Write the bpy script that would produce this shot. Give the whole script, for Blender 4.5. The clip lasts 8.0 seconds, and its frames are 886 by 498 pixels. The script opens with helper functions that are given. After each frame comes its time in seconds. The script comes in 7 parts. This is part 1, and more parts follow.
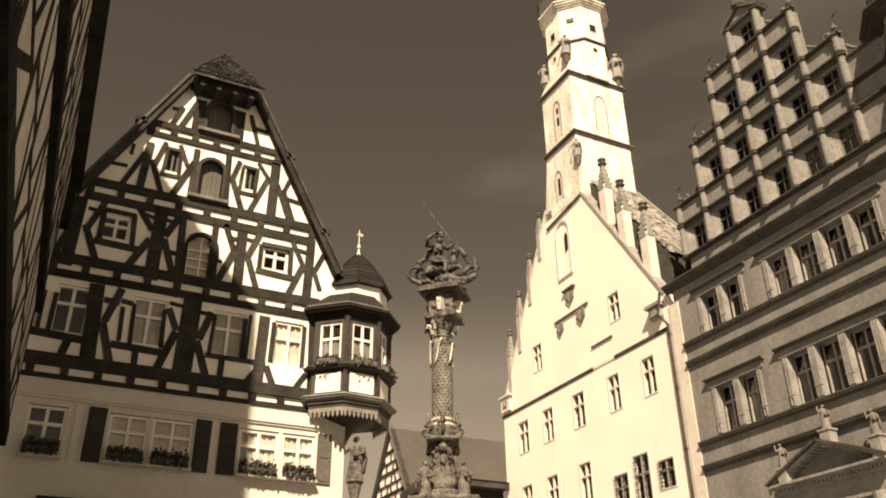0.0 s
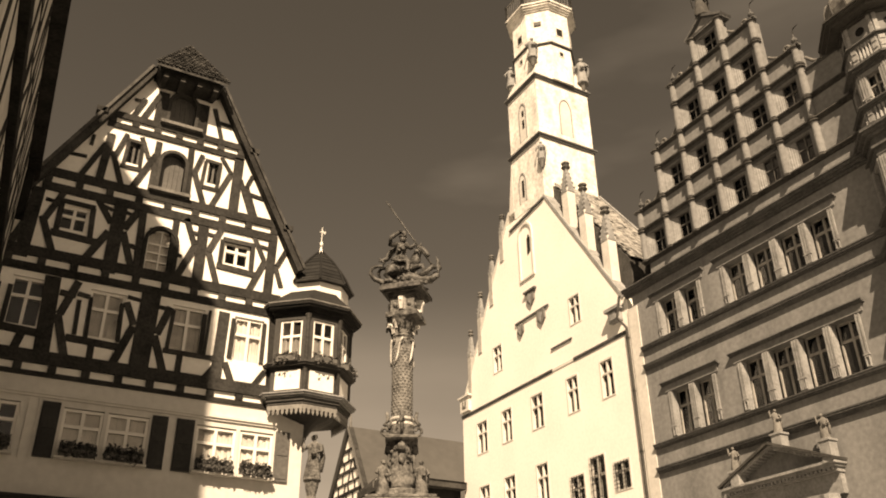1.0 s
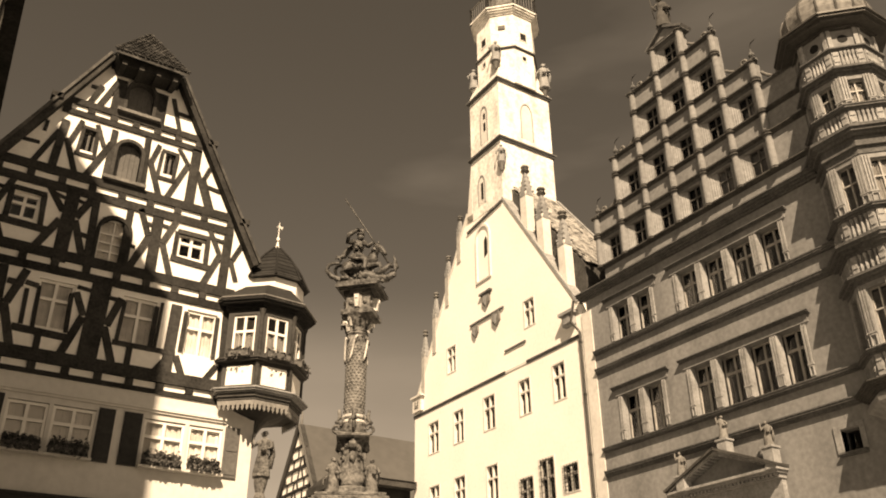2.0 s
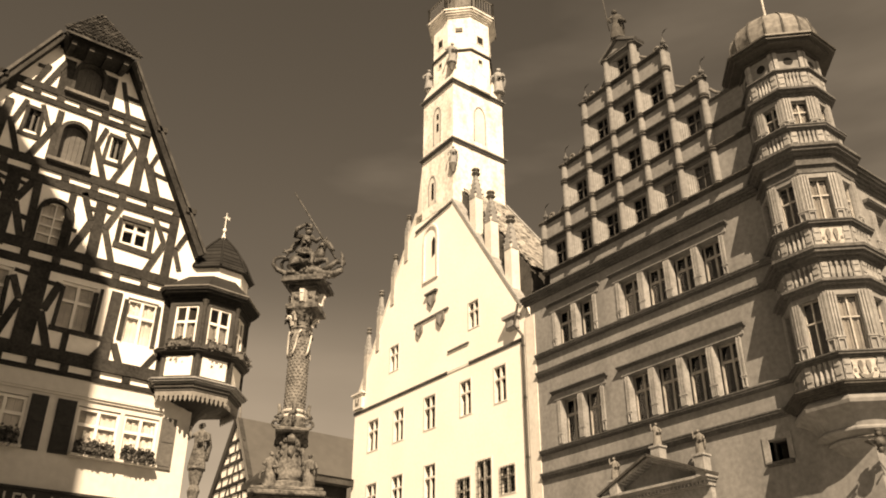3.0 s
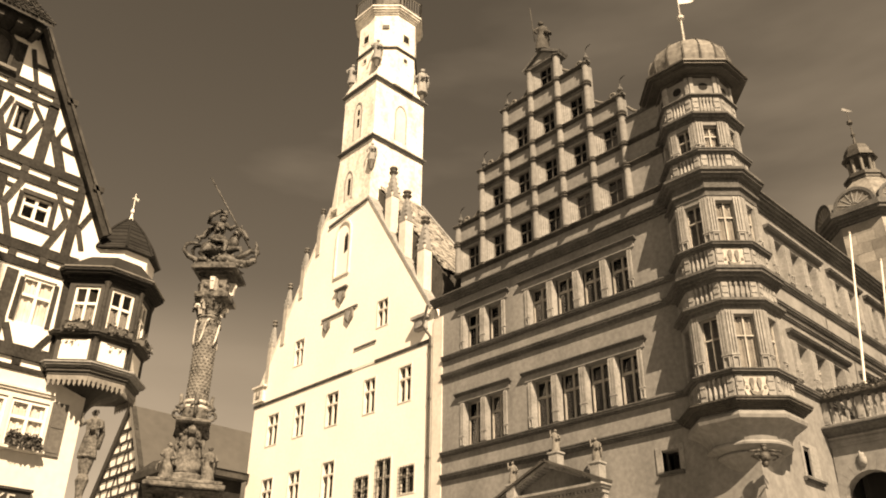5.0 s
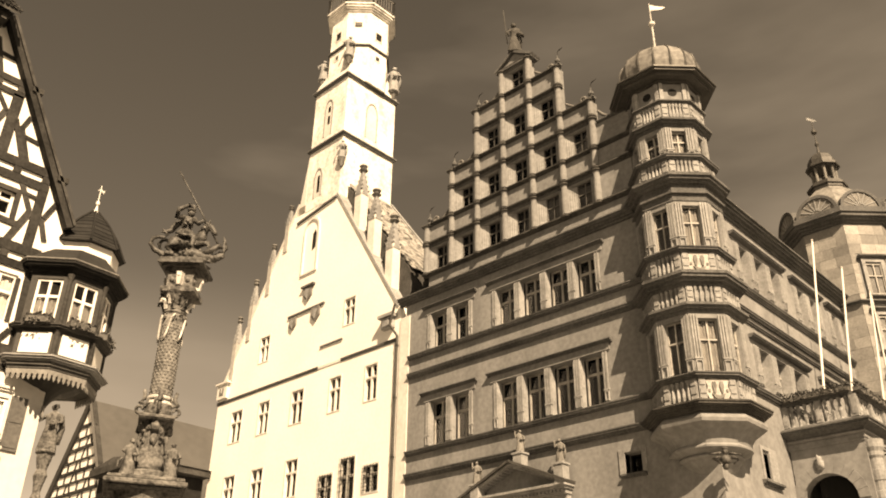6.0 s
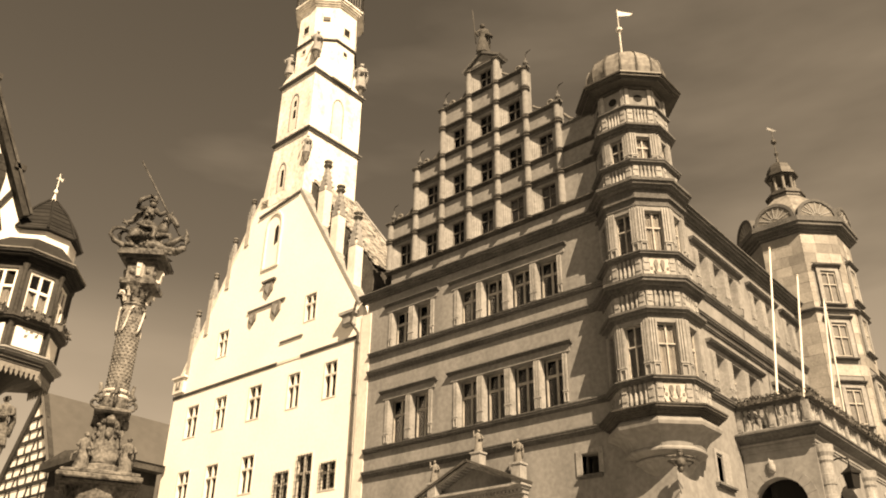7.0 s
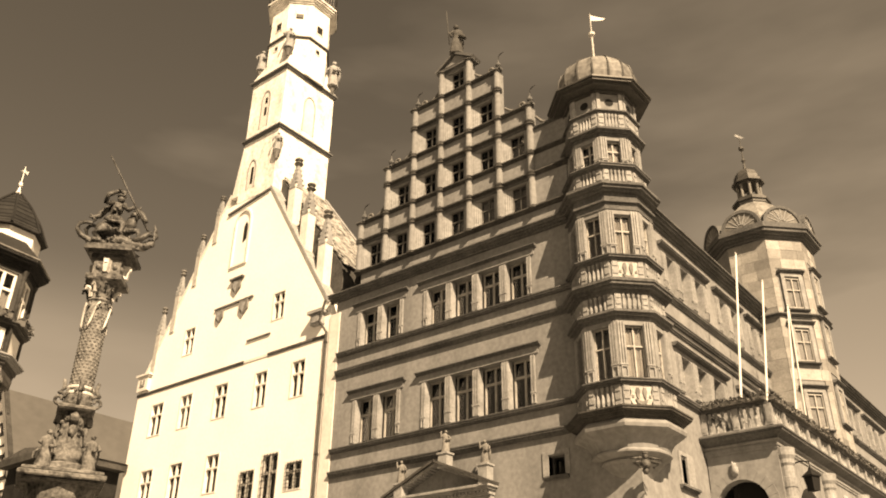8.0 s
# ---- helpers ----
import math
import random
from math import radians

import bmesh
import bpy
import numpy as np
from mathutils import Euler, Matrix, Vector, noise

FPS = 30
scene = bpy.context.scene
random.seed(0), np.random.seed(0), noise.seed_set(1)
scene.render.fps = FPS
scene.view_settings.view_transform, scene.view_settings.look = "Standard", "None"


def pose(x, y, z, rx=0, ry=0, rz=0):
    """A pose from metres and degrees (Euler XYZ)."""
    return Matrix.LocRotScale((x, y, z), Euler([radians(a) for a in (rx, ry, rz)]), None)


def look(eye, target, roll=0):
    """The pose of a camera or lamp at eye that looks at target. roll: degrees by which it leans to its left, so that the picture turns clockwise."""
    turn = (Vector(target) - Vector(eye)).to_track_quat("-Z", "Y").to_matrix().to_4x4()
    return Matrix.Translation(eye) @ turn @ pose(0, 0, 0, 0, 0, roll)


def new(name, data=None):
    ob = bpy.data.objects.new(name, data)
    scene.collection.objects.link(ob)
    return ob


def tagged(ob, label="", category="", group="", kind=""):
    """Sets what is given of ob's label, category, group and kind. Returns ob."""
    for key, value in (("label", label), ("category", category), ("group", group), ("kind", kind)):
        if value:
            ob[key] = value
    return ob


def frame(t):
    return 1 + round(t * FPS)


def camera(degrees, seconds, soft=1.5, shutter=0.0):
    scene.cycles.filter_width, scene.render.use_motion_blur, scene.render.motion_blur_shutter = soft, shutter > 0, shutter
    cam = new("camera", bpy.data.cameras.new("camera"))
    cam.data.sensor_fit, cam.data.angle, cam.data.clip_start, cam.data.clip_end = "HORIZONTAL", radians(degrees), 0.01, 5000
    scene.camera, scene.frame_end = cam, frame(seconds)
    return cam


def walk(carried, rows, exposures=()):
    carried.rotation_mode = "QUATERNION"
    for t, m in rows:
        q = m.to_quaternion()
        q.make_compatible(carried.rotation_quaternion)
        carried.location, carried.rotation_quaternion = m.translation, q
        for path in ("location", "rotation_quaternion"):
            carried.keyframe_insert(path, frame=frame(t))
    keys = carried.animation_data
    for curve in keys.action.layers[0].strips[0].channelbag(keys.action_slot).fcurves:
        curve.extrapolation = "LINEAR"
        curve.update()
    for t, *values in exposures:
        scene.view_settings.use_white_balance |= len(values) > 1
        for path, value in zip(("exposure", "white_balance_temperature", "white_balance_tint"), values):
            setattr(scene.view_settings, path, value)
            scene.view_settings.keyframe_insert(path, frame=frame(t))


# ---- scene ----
# ---------- camera: a standing turn from the timber houses to the town hall ----------
LENS = 55.2
cam = camera(LENS, 8.0, soft=1.9)
TURN = [
    (0, 0.125, 0.004, 1.647, 118.216, 0.626, -26.230), (0.5, 0.128, -0.001, 1.642, 118.177, 0.739, -27.682),
    (1, 0.107, -0.028, 1.631, 118.163, 0.684, -29.047), (1.5, 0.102, -0.024, 1.628, 118.147, 0.603, -30.563),
    (3, 0.028, -0.135, 1.561, 118.088, -0.210, -36.802), (3.5, 0.005, -0.111, 1.567, 118.042, -0.574, -38.836),
    (4, -0.002, -0.085, 1.575, 118.046, -0.718, -40.585), (4.5, -0.023, -0.036, 1.583, 118.078, -0.694, -42.389),
    (6, -0.069, 0.034, 1.586, 118.095, -0.673, -46.342), (6.5, -0.076, 0.052, 1.592, 118.067, -0.726, -47.770),
    (7, -0.097, 0.089, 1.598, 118.038, -0.780, -49.294), (7.5, -0.111, 0.107, 1.593, 118.070, -0.685, -50.592),
    (8, -0.118, 0.127, 1.597, 118.098, -0.609, -51.552)]
TINT = 17
walk(cam, [(row[0], pose(*row[1:])) for row in TURN],
     [(0, 0.74, 10900, TINT), (1.5, 0.81, 10900, TINT), (4.5, 0.95, 11500, TINT), (8, 1.14, 12300, TINT)])

# ---------- sky and sun ----------
SUN_FROM = Vector((-0.53, -1.0, 1.05)).normalized()
world = bpy.data.worlds.new("sky")
scene.world = world
world.use_nodes = True
wn, wl = world.node_tree.nodes, world.node_tree.links
sky = wn.new("ShaderNodeTexSky")
sky.sky_type, sky.sun_disc = "NISHITA", False
sky.sun_elevation = math.asin(SUN_FROM.z)
sky.sun_rotation = math.atan2(SUN_FROM.x, SUN_FROM.y)
grey = wn.new("ShaderNodeRGBToBW")
wl.new(sky.outputs[0], grey.inputs[0])
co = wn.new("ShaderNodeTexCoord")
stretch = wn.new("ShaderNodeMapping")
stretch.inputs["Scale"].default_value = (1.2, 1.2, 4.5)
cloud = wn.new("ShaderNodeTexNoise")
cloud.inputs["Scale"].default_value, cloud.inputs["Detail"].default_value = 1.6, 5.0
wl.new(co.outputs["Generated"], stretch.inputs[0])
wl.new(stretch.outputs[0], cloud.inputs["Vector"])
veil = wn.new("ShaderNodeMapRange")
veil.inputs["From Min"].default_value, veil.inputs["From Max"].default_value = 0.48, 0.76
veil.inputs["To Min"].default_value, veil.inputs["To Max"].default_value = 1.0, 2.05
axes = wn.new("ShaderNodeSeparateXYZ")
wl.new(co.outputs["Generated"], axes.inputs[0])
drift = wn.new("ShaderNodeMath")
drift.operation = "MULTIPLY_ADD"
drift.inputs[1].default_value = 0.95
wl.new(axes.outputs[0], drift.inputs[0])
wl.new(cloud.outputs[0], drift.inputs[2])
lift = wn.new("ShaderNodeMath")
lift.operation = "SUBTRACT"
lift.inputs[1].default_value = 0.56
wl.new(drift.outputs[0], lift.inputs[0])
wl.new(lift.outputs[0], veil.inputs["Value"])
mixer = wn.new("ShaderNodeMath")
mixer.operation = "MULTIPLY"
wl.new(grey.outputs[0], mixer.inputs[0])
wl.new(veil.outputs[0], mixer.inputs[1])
# a pale bank of cloud low over the roofs
low = wn.new("ShaderNodeMapRange")
low.interpolation_type = "SMOOTHSTEP"
low.inputs["From Min"].default_value, low.inputs["From Max"].default_value = 0.44, 0.34
low.inputs["To Min"].default_value, low.inputs["To Max"].default_value = 0.0, 1.35
wl.new(axes.outputs[2], low.inputs["Value"])
west = wn.new("ShaderNodeMapRange")
west.interpolation_type = "SMOOTHSTEP"
west.inputs["From Min"].default_value, west.inputs["From Max"].default_value = 0.80, 0.50
wl.new(axes.outputs[0], west.inputs["Value"])
puff = wn.new("ShaderNodeMath")
puff.operation = "MULTIPLY"
wl.new(west.outputs[0], puff.inputs[0])
wl.new(cloud.outputs[0], puff.inputs[1])
bank = wn.new("ShaderNodeMath")
bank.operation = "MULTIPLY_ADD"
bank.inputs[2].default_value = 1.0
wl.new(low.outputs[0], bank.inputs[0])
wl.new(puff.outputs[0], bank.inputs[1])
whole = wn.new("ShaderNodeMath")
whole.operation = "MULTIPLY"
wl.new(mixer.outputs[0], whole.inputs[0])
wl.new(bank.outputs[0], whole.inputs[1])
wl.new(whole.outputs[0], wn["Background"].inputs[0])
wn["Background"].inputs[1].default_value = 0.035
sun = new("sun", bpy.data.lights.new("sun", "SUN"))
sun.data.energy, sun.data.angle, sun.data.color = 5.0, radians(0.5), (1.0, 0.97, 0.93)
sun.matrix_world = look((0, 0, 60), Vector((0, 0, 60)) - SUN_FROM)


# ---------- materials ----------
def material(name, base, rough=0.8, vary=0.25, grain=8.0, stain=0.6, bump=0.15, metal=0.0, rand=0.0, tint=(1.0, 0.97, 0.92), spec=0.25, streak=1.0):
    m = bpy.data.materials.new(name)
    m.use_nodes = True
    n, l = m.node_tree.nodes, m.node_tree.links
    b = n["Principled BSDF"]
    b.inputs["Roughness"].default_value, b.inputs["Metallic"].default_value = rough, metal
    tc = n.new("ShaderNodeTexCoord")
    fine, broad = n.new("ShaderNodeTexNoise"), n.new("ShaderNodeTexNoise")
    fine.inputs["Scale"].default_value, fine.inputs["Detail"].default_value = grain, 6.0
    broad.inputs["Scale"].default_value, broad.inputs["Detail"].default_value = stain, 4.0
    l.new(tc.outputs["Object"], fine.inputs["Vector"])
    if streak != 1.0:
        mp = n.new("ShaderNodeMapping")
        mp.inputs["Scale"].default_value = (1.0, 1.0, streak)
        l.new(tc.outputs["Object"], mp.inputs[0])
        l.new(mp.outputs[0], broad.inputs["Vector"])
    else:
        l.new(tc.outputs["Object"], broad.inputs["Vector"])
    b.inputs["Specular IOR Level"].default_value = spec
    add = n.new("ShaderNodeMath")
    add.operation = "ADD"
    l.new(fine.outputs[0], add.inputs[0])
    l.new(broad.outputs[0], add.inputs[1])
    rng = n.new("ShaderNodeMapRange")
    rng.inputs["From Min"].default_value, rng.inputs["From Max"].default_value = 0.7, 1.3
    rng.inputs["To Min"].default_value, rng.inputs["To Max"].default_value = base * (1 - vary), base * (1 + vary)
    l.new(add.outputs[0], rng.inputs["Value"])
    val = rng.outputs[0]
    if rand:
        oi, mr, mul = n.new("ShaderNodeObjectInfo"), n.new("ShaderNodeMapRange"), n.new("ShaderNodeMath")
        mr.inputs["To Min"].default_value, mr.inputs["To Max"].default_value = 1 - rand, 1 + rand
        l.new(oi.outputs["Random"], mr.inputs["Value"])
        mul.operation = "MULTIPLY"
        l.new(val, mul.inputs[0])
        l.new(mr.outputs[0], mul.inputs[1])
        val = mul.outputs[0]
    sc = n.new("ShaderNodeVectorMath")
    sc.operation = "SCALE"
    sc.inputs[0].default_value = tint
    l.new(val, sc.inputs["Scale"])
    l.new(sc.outputs[0], b.inputs["Base Color"])
    if bump:
        bp = n.new("ShaderNodeBump")
        bp.inputs["Strength"].default_value, bp.inputs["Distance"].default_value = bump, 0.03
        l.new(fine.outputs[0], bp.inputs["Height"])
        l.new(bp.outputs[0], b.inputs["Normal"])
    return m


def glass_material():
    m = bpy.data.materials.new("window_glass")
    m.use_nodes = True
    n, l = m.node_tree.nodes, m.node_tree.links
    n.remove(n["Principled BSDF"])
    clear, gloss, mix, fr = n.new("ShaderNodeBsdfTransparent"), n.new("ShaderNodeBsdfGlossy"), n.new("ShaderNodeMixShader"), n.new("ShaderNodeFresnel")
    clear.inputs[0].default_value = (0.9, 0.89, 0.88, 1)
    gloss.inputs["Roughness"].default_value = 0.03
    fr.inputs[0].default_value = 1.38
    l.new(fr.outputs[0], mix.inputs[0])
    l.new(clear.outputs[0], mix.inputs[1])
    l.new(gloss.outputs[0], mix.inputs[2])
    l.new(mix.outputs[0], n["Material Output"].inputs[0])
    return m


PLASTER = material("white_plaster", 0.84, 0.9, 0.07, 6, 0.35, 0.12)
PLASTER_OLD = material("old_limewash", 0.60, 0.9, 0.14, 5, 0.5, 0.2)
STAINED = material("stained_limewash", 0.70, 0.9, 0.36, 4, 1.3, 0.2, streak=0.4)
BEIGE = material("tan_plaster", 0.62, 0.9, 0.10, 5, 0.5, 0.12)
# plaster darkened in colour for the street house's shade
SHADEPLASTER = material("grey_plaster", 0.46, 0.9, 0.2, 5, 0.6, 0.15)
TIMBER = material("dark_timber", 0.042, 0.85, 0.5, 14, 1.5, 0.35, rand=0.3, spec=0.06)
# copy of dark_timber with the deep shade of two fronts put into its colour
SHADETIMBER = material("tarred_timber", 0.02, 0.85, 0.5, 14, 1.5, 0.35, rand=0.3, spec=0.05)
# dark stone for bands and cornices; its tone also serves as lean-to shade
DARKSTONE = material("sooty_stone", 0.055, 0.85, 0.5, 9, 1.2, 0.3)
OLDTILE = material("blackened_old_tile", 0.034, 0.9, 0.9, 5, 2.0, 0.8, rand=0.6)
SANDSTONE = material("sandstone_render", 0.20, 0.9, 0.26, 5, 0.9, 0.09, streak=0.3, tint=(0.985, 0.99, 0.985))
TRIM = material("carved_sandstone", 0.25, 0.85, 0.3, 9, 1.6, 0.25, rand=0.06, tint=(0.985, 0.99, 0.985))
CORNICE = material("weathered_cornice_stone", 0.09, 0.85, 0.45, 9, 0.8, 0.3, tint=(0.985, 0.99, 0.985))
ASHLAR = material("ashlar_block", 0.25, 0.88, 0.22, 9, 1.4, 0.25, rand=0.34)
OLDSTONE = material("weathered_stone", 0.15, 0.85, 0.4, 11, 2.2, 0.4)
FOUNTSTONE = material("crusted_fountain_stone", 0.11, 0.85, 0.85, 16, 6, 0.8)
ARMS = material("pale_carving", 0.36, 0.8, 0.25, 12, 3, 0.2)
GILT = material("gilded_stone", 0.48, 0.45, 0.35, 16, 4, 0.3)
TILE = material("clay_tile", 0.075, 0.85, 0.5, 7, 1.5, 0.5, rand=0.35)
MOSSTILE = material("mottled_old_tile", 0.055, 0.85, 0.95, 3, 1.2, 0.8, rand=0.45)
LICHENTILE = material("lichened_tile", 0.24, 0.9, 0.85, 4, 1.6, 0.5)
FARTILE = material("faded_far_tile", 0.075, 0.85, 0.14, 1.5, 0.25, 0.1)
SLATE = material("dark_roof_board", 0.016, 0.85, 0.4, 9, 2, 0.3, rand=0.3)
ORIELWOOD = material("weathered_brown_wood", 0.055, 0.7, 0.3, 14, 2, 0.2, rand=0.15)
SHEER = material("sheer_curtain", 0.7, 0.9, 0.3, 3, 2.5, 0.1)
COPPER = material("aged_copper", 0.17, 0.7, 0.5, 5, 2.2, 0.15, metal=0.1, streak=0.3)
LEAD = material("dark_sheet_metal", 0.07, 0.55, 0.3, 8, 1.5, 0.1, metal=0.4)
IRON = material("wrought_iron", 0.03, 0.5, 0.3, 20, 3, 0.1, metal=0.6)
BRONZE = material("figure_stone", 0.07, 0.5, 0.8, 16, 6, 0.7)
WHITEWOOD = material("white_painted_wood", 0.78, 0.5, 0.06, 12, 2, 0.05)
SASHWOOD = material("weathered_sash_wood", 0.33, 0.6, 0.3, 12, 2, 0.1)
LACEWOOD = material("carved_pale_wood", 0.20, 0.7, 0.3, 14, 3, 0.1)
BROWNWOOD = material("brown_painted_wood", 0.10, 0.6, 0.3, 12, 2, 0.1)
PALEWOOD = material("pale_pole_paint", 0.75, 0.5, 0.08, 12, 2, 0.05)
SHUTTER = material("shutter_paint", 0.03, 0.6, 0.3, 10, 2, 0.1)
CURTAIN = material("white_curtain", 0.9, 0.9, 0.12, 3, 2, 0.1)
DIMCURTAIN = material("dim_curtain", 0.22, 0.9, 0.3, 3, 2, 0.1)
LEAF = material("flower_leaf", 0.045, 0.7, 0.5, 20, 5, 0.0, rand=0.3)
PETAL = material("flower_petal", 0.16, 0.7, 0.4, 20, 5, 0.0)
# near black stands in for the darkness inside rooms and openings
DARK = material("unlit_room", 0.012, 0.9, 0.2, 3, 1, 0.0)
GROUND = material("paving", 0.24, 0.9, 0.3, 6, 0.3, 0.3)
GLASS = glass_material()


# ---------- builders ----------
WORLD_OF = {}


def thing(name, at, label, category, group="", kind=""):
    ob = new(name)
    ob.location = at
    ob.empty_display_size = 0.3
    WORLD_OF[ob] = Matrix.Translation(at)
    return tagged(ob, label, category, group, kind)


class Build:
    """Collects solids, then links them as one mesh object."""

    def __init__(self, place=None):
        self.v, self.f, self.place = [], [], place or (lambda a, b, c: (a, b, c))

    def add(self, points, faces):
        k = len(self.v)
        self.v += [tuple(p) for p in points]
        self.f += [tuple(k + i for i in f) for f in faces]

    def box(self, a0, a1, b0, b1, c0, c1):
        p = self.place
        self.add([p(a, b, c) for a in (a0, a1) for b in (b0, b1) for c in (c0, c1)],
                 [(0, 1, 3, 2), (4, 6, 7, 5), (0, 4, 5, 1), (2, 3, 7, 6), (0, 2, 6, 4), (1, 5, 7, 3)])
        return self

    def slab(self, outline, b0, b1):
        """An outline of (a, c) points, thick from b0 to b1."""
        n, p = len(outline), self.place
        self.add([p(a, b0, c) for a, c in outline] + [p(a, b1, c) for a, c in outline],
                 [tuple(range(n)), tuple(range(2 * n - 1, n - 1, -1))] + [(i, (i + 1) % n, n + (i + 1) % n, n + i) for i in range(n)])
        return self

    def bar(self, a0, c0, a1, c1, w, b0, b1):
        """A straight beam lying on the facade from (a0, c0) to (a1, c1)."""
        d = Vector((a1 - a0, c1 - c0))
        s = Vector((-d.y, d.x)).normalized() * w / 2
        return self.slab([(a0 + s.x, c0 + s.y), (a1 + s.x, c1 + s.y), (a1 - s.x, c1 - s.y), (a0 - s.x, c0 - s.y)], b0, b1)

    def plan(self, outline, z0, z1, grow=0.0, about=None):
        """A plan outline of (x, y) points, extruded upwards, its top grown about a point."""
        n = len(outline)
        top = [((x - about[0]) * (1 + grow) + about[0], (y - about[1]) * (1 + grow) + about[1]) for x, y in outline] if about else outline
        self.add([(x, y, z0) for x, y in outline] + [(x, y, z1) for x, y in top],
                 [tuple(range(n - 1, -1, -1)), tuple(range(n, 2 * n))] + [(i, (i + 1) % n, n + (i + 1) % n, n + i) for i in range(n)])
        return self

    def lathe(self, x, y, profile, n=8, turn=0.0, sx=1.0, sy=1.0):
        """Rings of (radius, z) round an upright axis."""
        k = len(self.v)
        for r, z in profile:
            for i in range(n):
                a = turn + 2 * math.pi * i / n
                self.v.append((x + sx * r * math.cos(a), y + sy * r * math.sin(a), z))
        for j in range(len(profile) - 1):
            for i in range(n):
                a, b = k + j * n + i, k + j * n + (i + 1) % n
                self.f.append((a, b, b + n, a + n))
        self.f.append(tuple(k + i for i in range(n - 1, -1, -1)))
        self.f.append(tuple(k + (len(profile) - 1) * n + i for i in range(n)))
        return self

    def tube(self, path, radii, n=7):
        """A round rod along a path of points."""
        k, pts = len(self.v), [Vector(p) for p in path]
        for j, p in enumerate(pts):
            d = (pts[min(j + 1, len(pts) - 1)] - pts[max(j - 1, 0)]).normalized()
            s = d.cross(Vector((0.3, 0.2, 1.0)) if abs(d.z) < 0.9 else Vector((1, 0.1, 0))).normalized()
            t = d.cross(s)
            r = radii[j] if isinstance(radii, (list, tuple)) else radii
            for i in range(n):
                a = 2 * math.pi * i / n
                self.v.append(tuple(p + s * r * math.cos(a) + t * r * math.sin(a)))
        for j in range(len(pts) - 1):
            for i in range(n):
                a, b = k + j * n + i, k + j * n + (i + 1) % n
                self.f.append((a, b, b + n, a + n))
        self.f.append(tuple(k + i for i in range(n - 1, -1, -1)))
        self.f.append(tuple(k + (len(pts) - 1) * n + i for i in range(n)))
        return self

    def blob(self, c, r, n=8, m=5, seed=0.0, rough=0.0):
        """An uneven rounded lump; r is one radius or three."""
        r = r if isinstance(r, (list, tuple)) else (r, r, r)
        k = len(self.v)
        for j in range(m + 1):
            th = math.pi * (j + 0.02) / (m + 0.04)
            for i in range(n):
                ph = 2 * math.pi * i / n
                d = Vector((math.sin(th) * math.cos(ph), math.sin(th) * math.sin(ph), math.cos(th)))
                g = 1 + rough * noise.noise(d * 2.0 + Vector((seed, seed * 1.7, 3.1)))
                self.v.append((c[0] + d.x * r[0] * g, c[1] + d.y * r[1] * g, c[2] + d.z * r[2] * g))
        for j in range(m):
            for i in range(n):
                a, b = k + j * n + i, k + j * n + (i + 1) % n
                self.f.append((a, b, b + n, a + n))
        return self

    def stack(self, rings):
        """Outlines (points, z) of equal count, joined one to the next and closed at both ends."""
        k, n = len(self.v), len(rings[0][0])
        for outline, z in rings:
            self.v += [(x, y, z) for x, y in outline]
        for j in range(len(rings) - 1):
            for i in range(n):
                a, b = k + j * n + i, k + j * n + (i + 1) % n
                self.f.append((a, b, b + n, a + n))
        self.f.append(tuple(k + i for i in range(n - 1, -1, -1)))
        self.f.append(tuple(k + (len(rings) - 1) * n + i for i in range(n)))
        return self

    def lattice(self, at, cols, cs, solid, b0, b1):
        """One connected plate of the cells (column, row) that are solid; at(i, c) is the place of column line i at height c."""
        index = {}

        def vert(i, j, b):
            key = (i, j, b)
            if key not in index:
                index[key] = len(self.v)
                self.v.append(tuple(self.place(at(i, cs[j]), b, cs[j])))
            return index[key]

        rows = len(cs) - 1
        ok = [[0 <= i < cols and 0 <= j < rows and solid(i, j) for j in range(-1, rows + 1)] for i in range(-1, cols + 1)]
        for i in range(cols):
            for j in range(rows):
                if not ok[i + 1][j + 1]:
                    continue
                for b in (b0, b1):
                    self.f.append((vert(i, j, b), vert(i + 1, j, b), vert(i + 1, j + 1, b), vert(i, j + 1, b)))
                for di, dj, p, q in ((-1, 0, (i, j), (i, j + 1)), (1, 0, (i + 1, j), (i + 1, j + 1)), (0, -1, (i, j), (i + 1, j)), (0, 1, (i, j + 1), (i + 1, j + 1))):
                    if not ok[i + 1 + di][j + 1 + dj]:
                        self.f.append((vert(*p, b0), vert(*q, b0), vert(*q, b1), vert(*p, b1)))
        return self

    def wall(self, left, right, levels, holes, b0, b1):
        """An upright wall between the edges left(c) and right(c), cut through by holes (a0, a1, c0, c1)."""
        cs = sorted(set(list(levels) + [c for h in holes for c in h[2:]]))
        inner = sorted(set(a for h in holes for a in h[:2]))
        cols = len(inner) + 1

        def at(i, c):
            lo, hi = left(c), right(c)
            return lo if i == 0 else hi if i == cols else min(max(inner[i - 1], lo), hi)

        def solid(i, j):
            if 0 < i < cols - 0:
                m, c = None, (cs[j] + cs[j + 1]) / 2
                if 1 <= i <= len(inner) - 1:
                    m = (inner[i - 1] + inner[i]) / 2
                    return not any(h[0] < m < h[1] and h[2] < c < h[3] for h in holes)
            return True

        return self.lattice(at, cols, cs, solid, b0, b1)

    def done(self, name, mat, parent=None, label="", smooth=False, bevel=0.0):
        me = bpy.data.meshes.new(name)
        bm = bmesh.new()
        vs = [bm.verts.new(v) for v in self.v]
        for f in self.f:
            try:
                bm.faces.new([vs[i] for i in f])
            except ValueError:
                pass
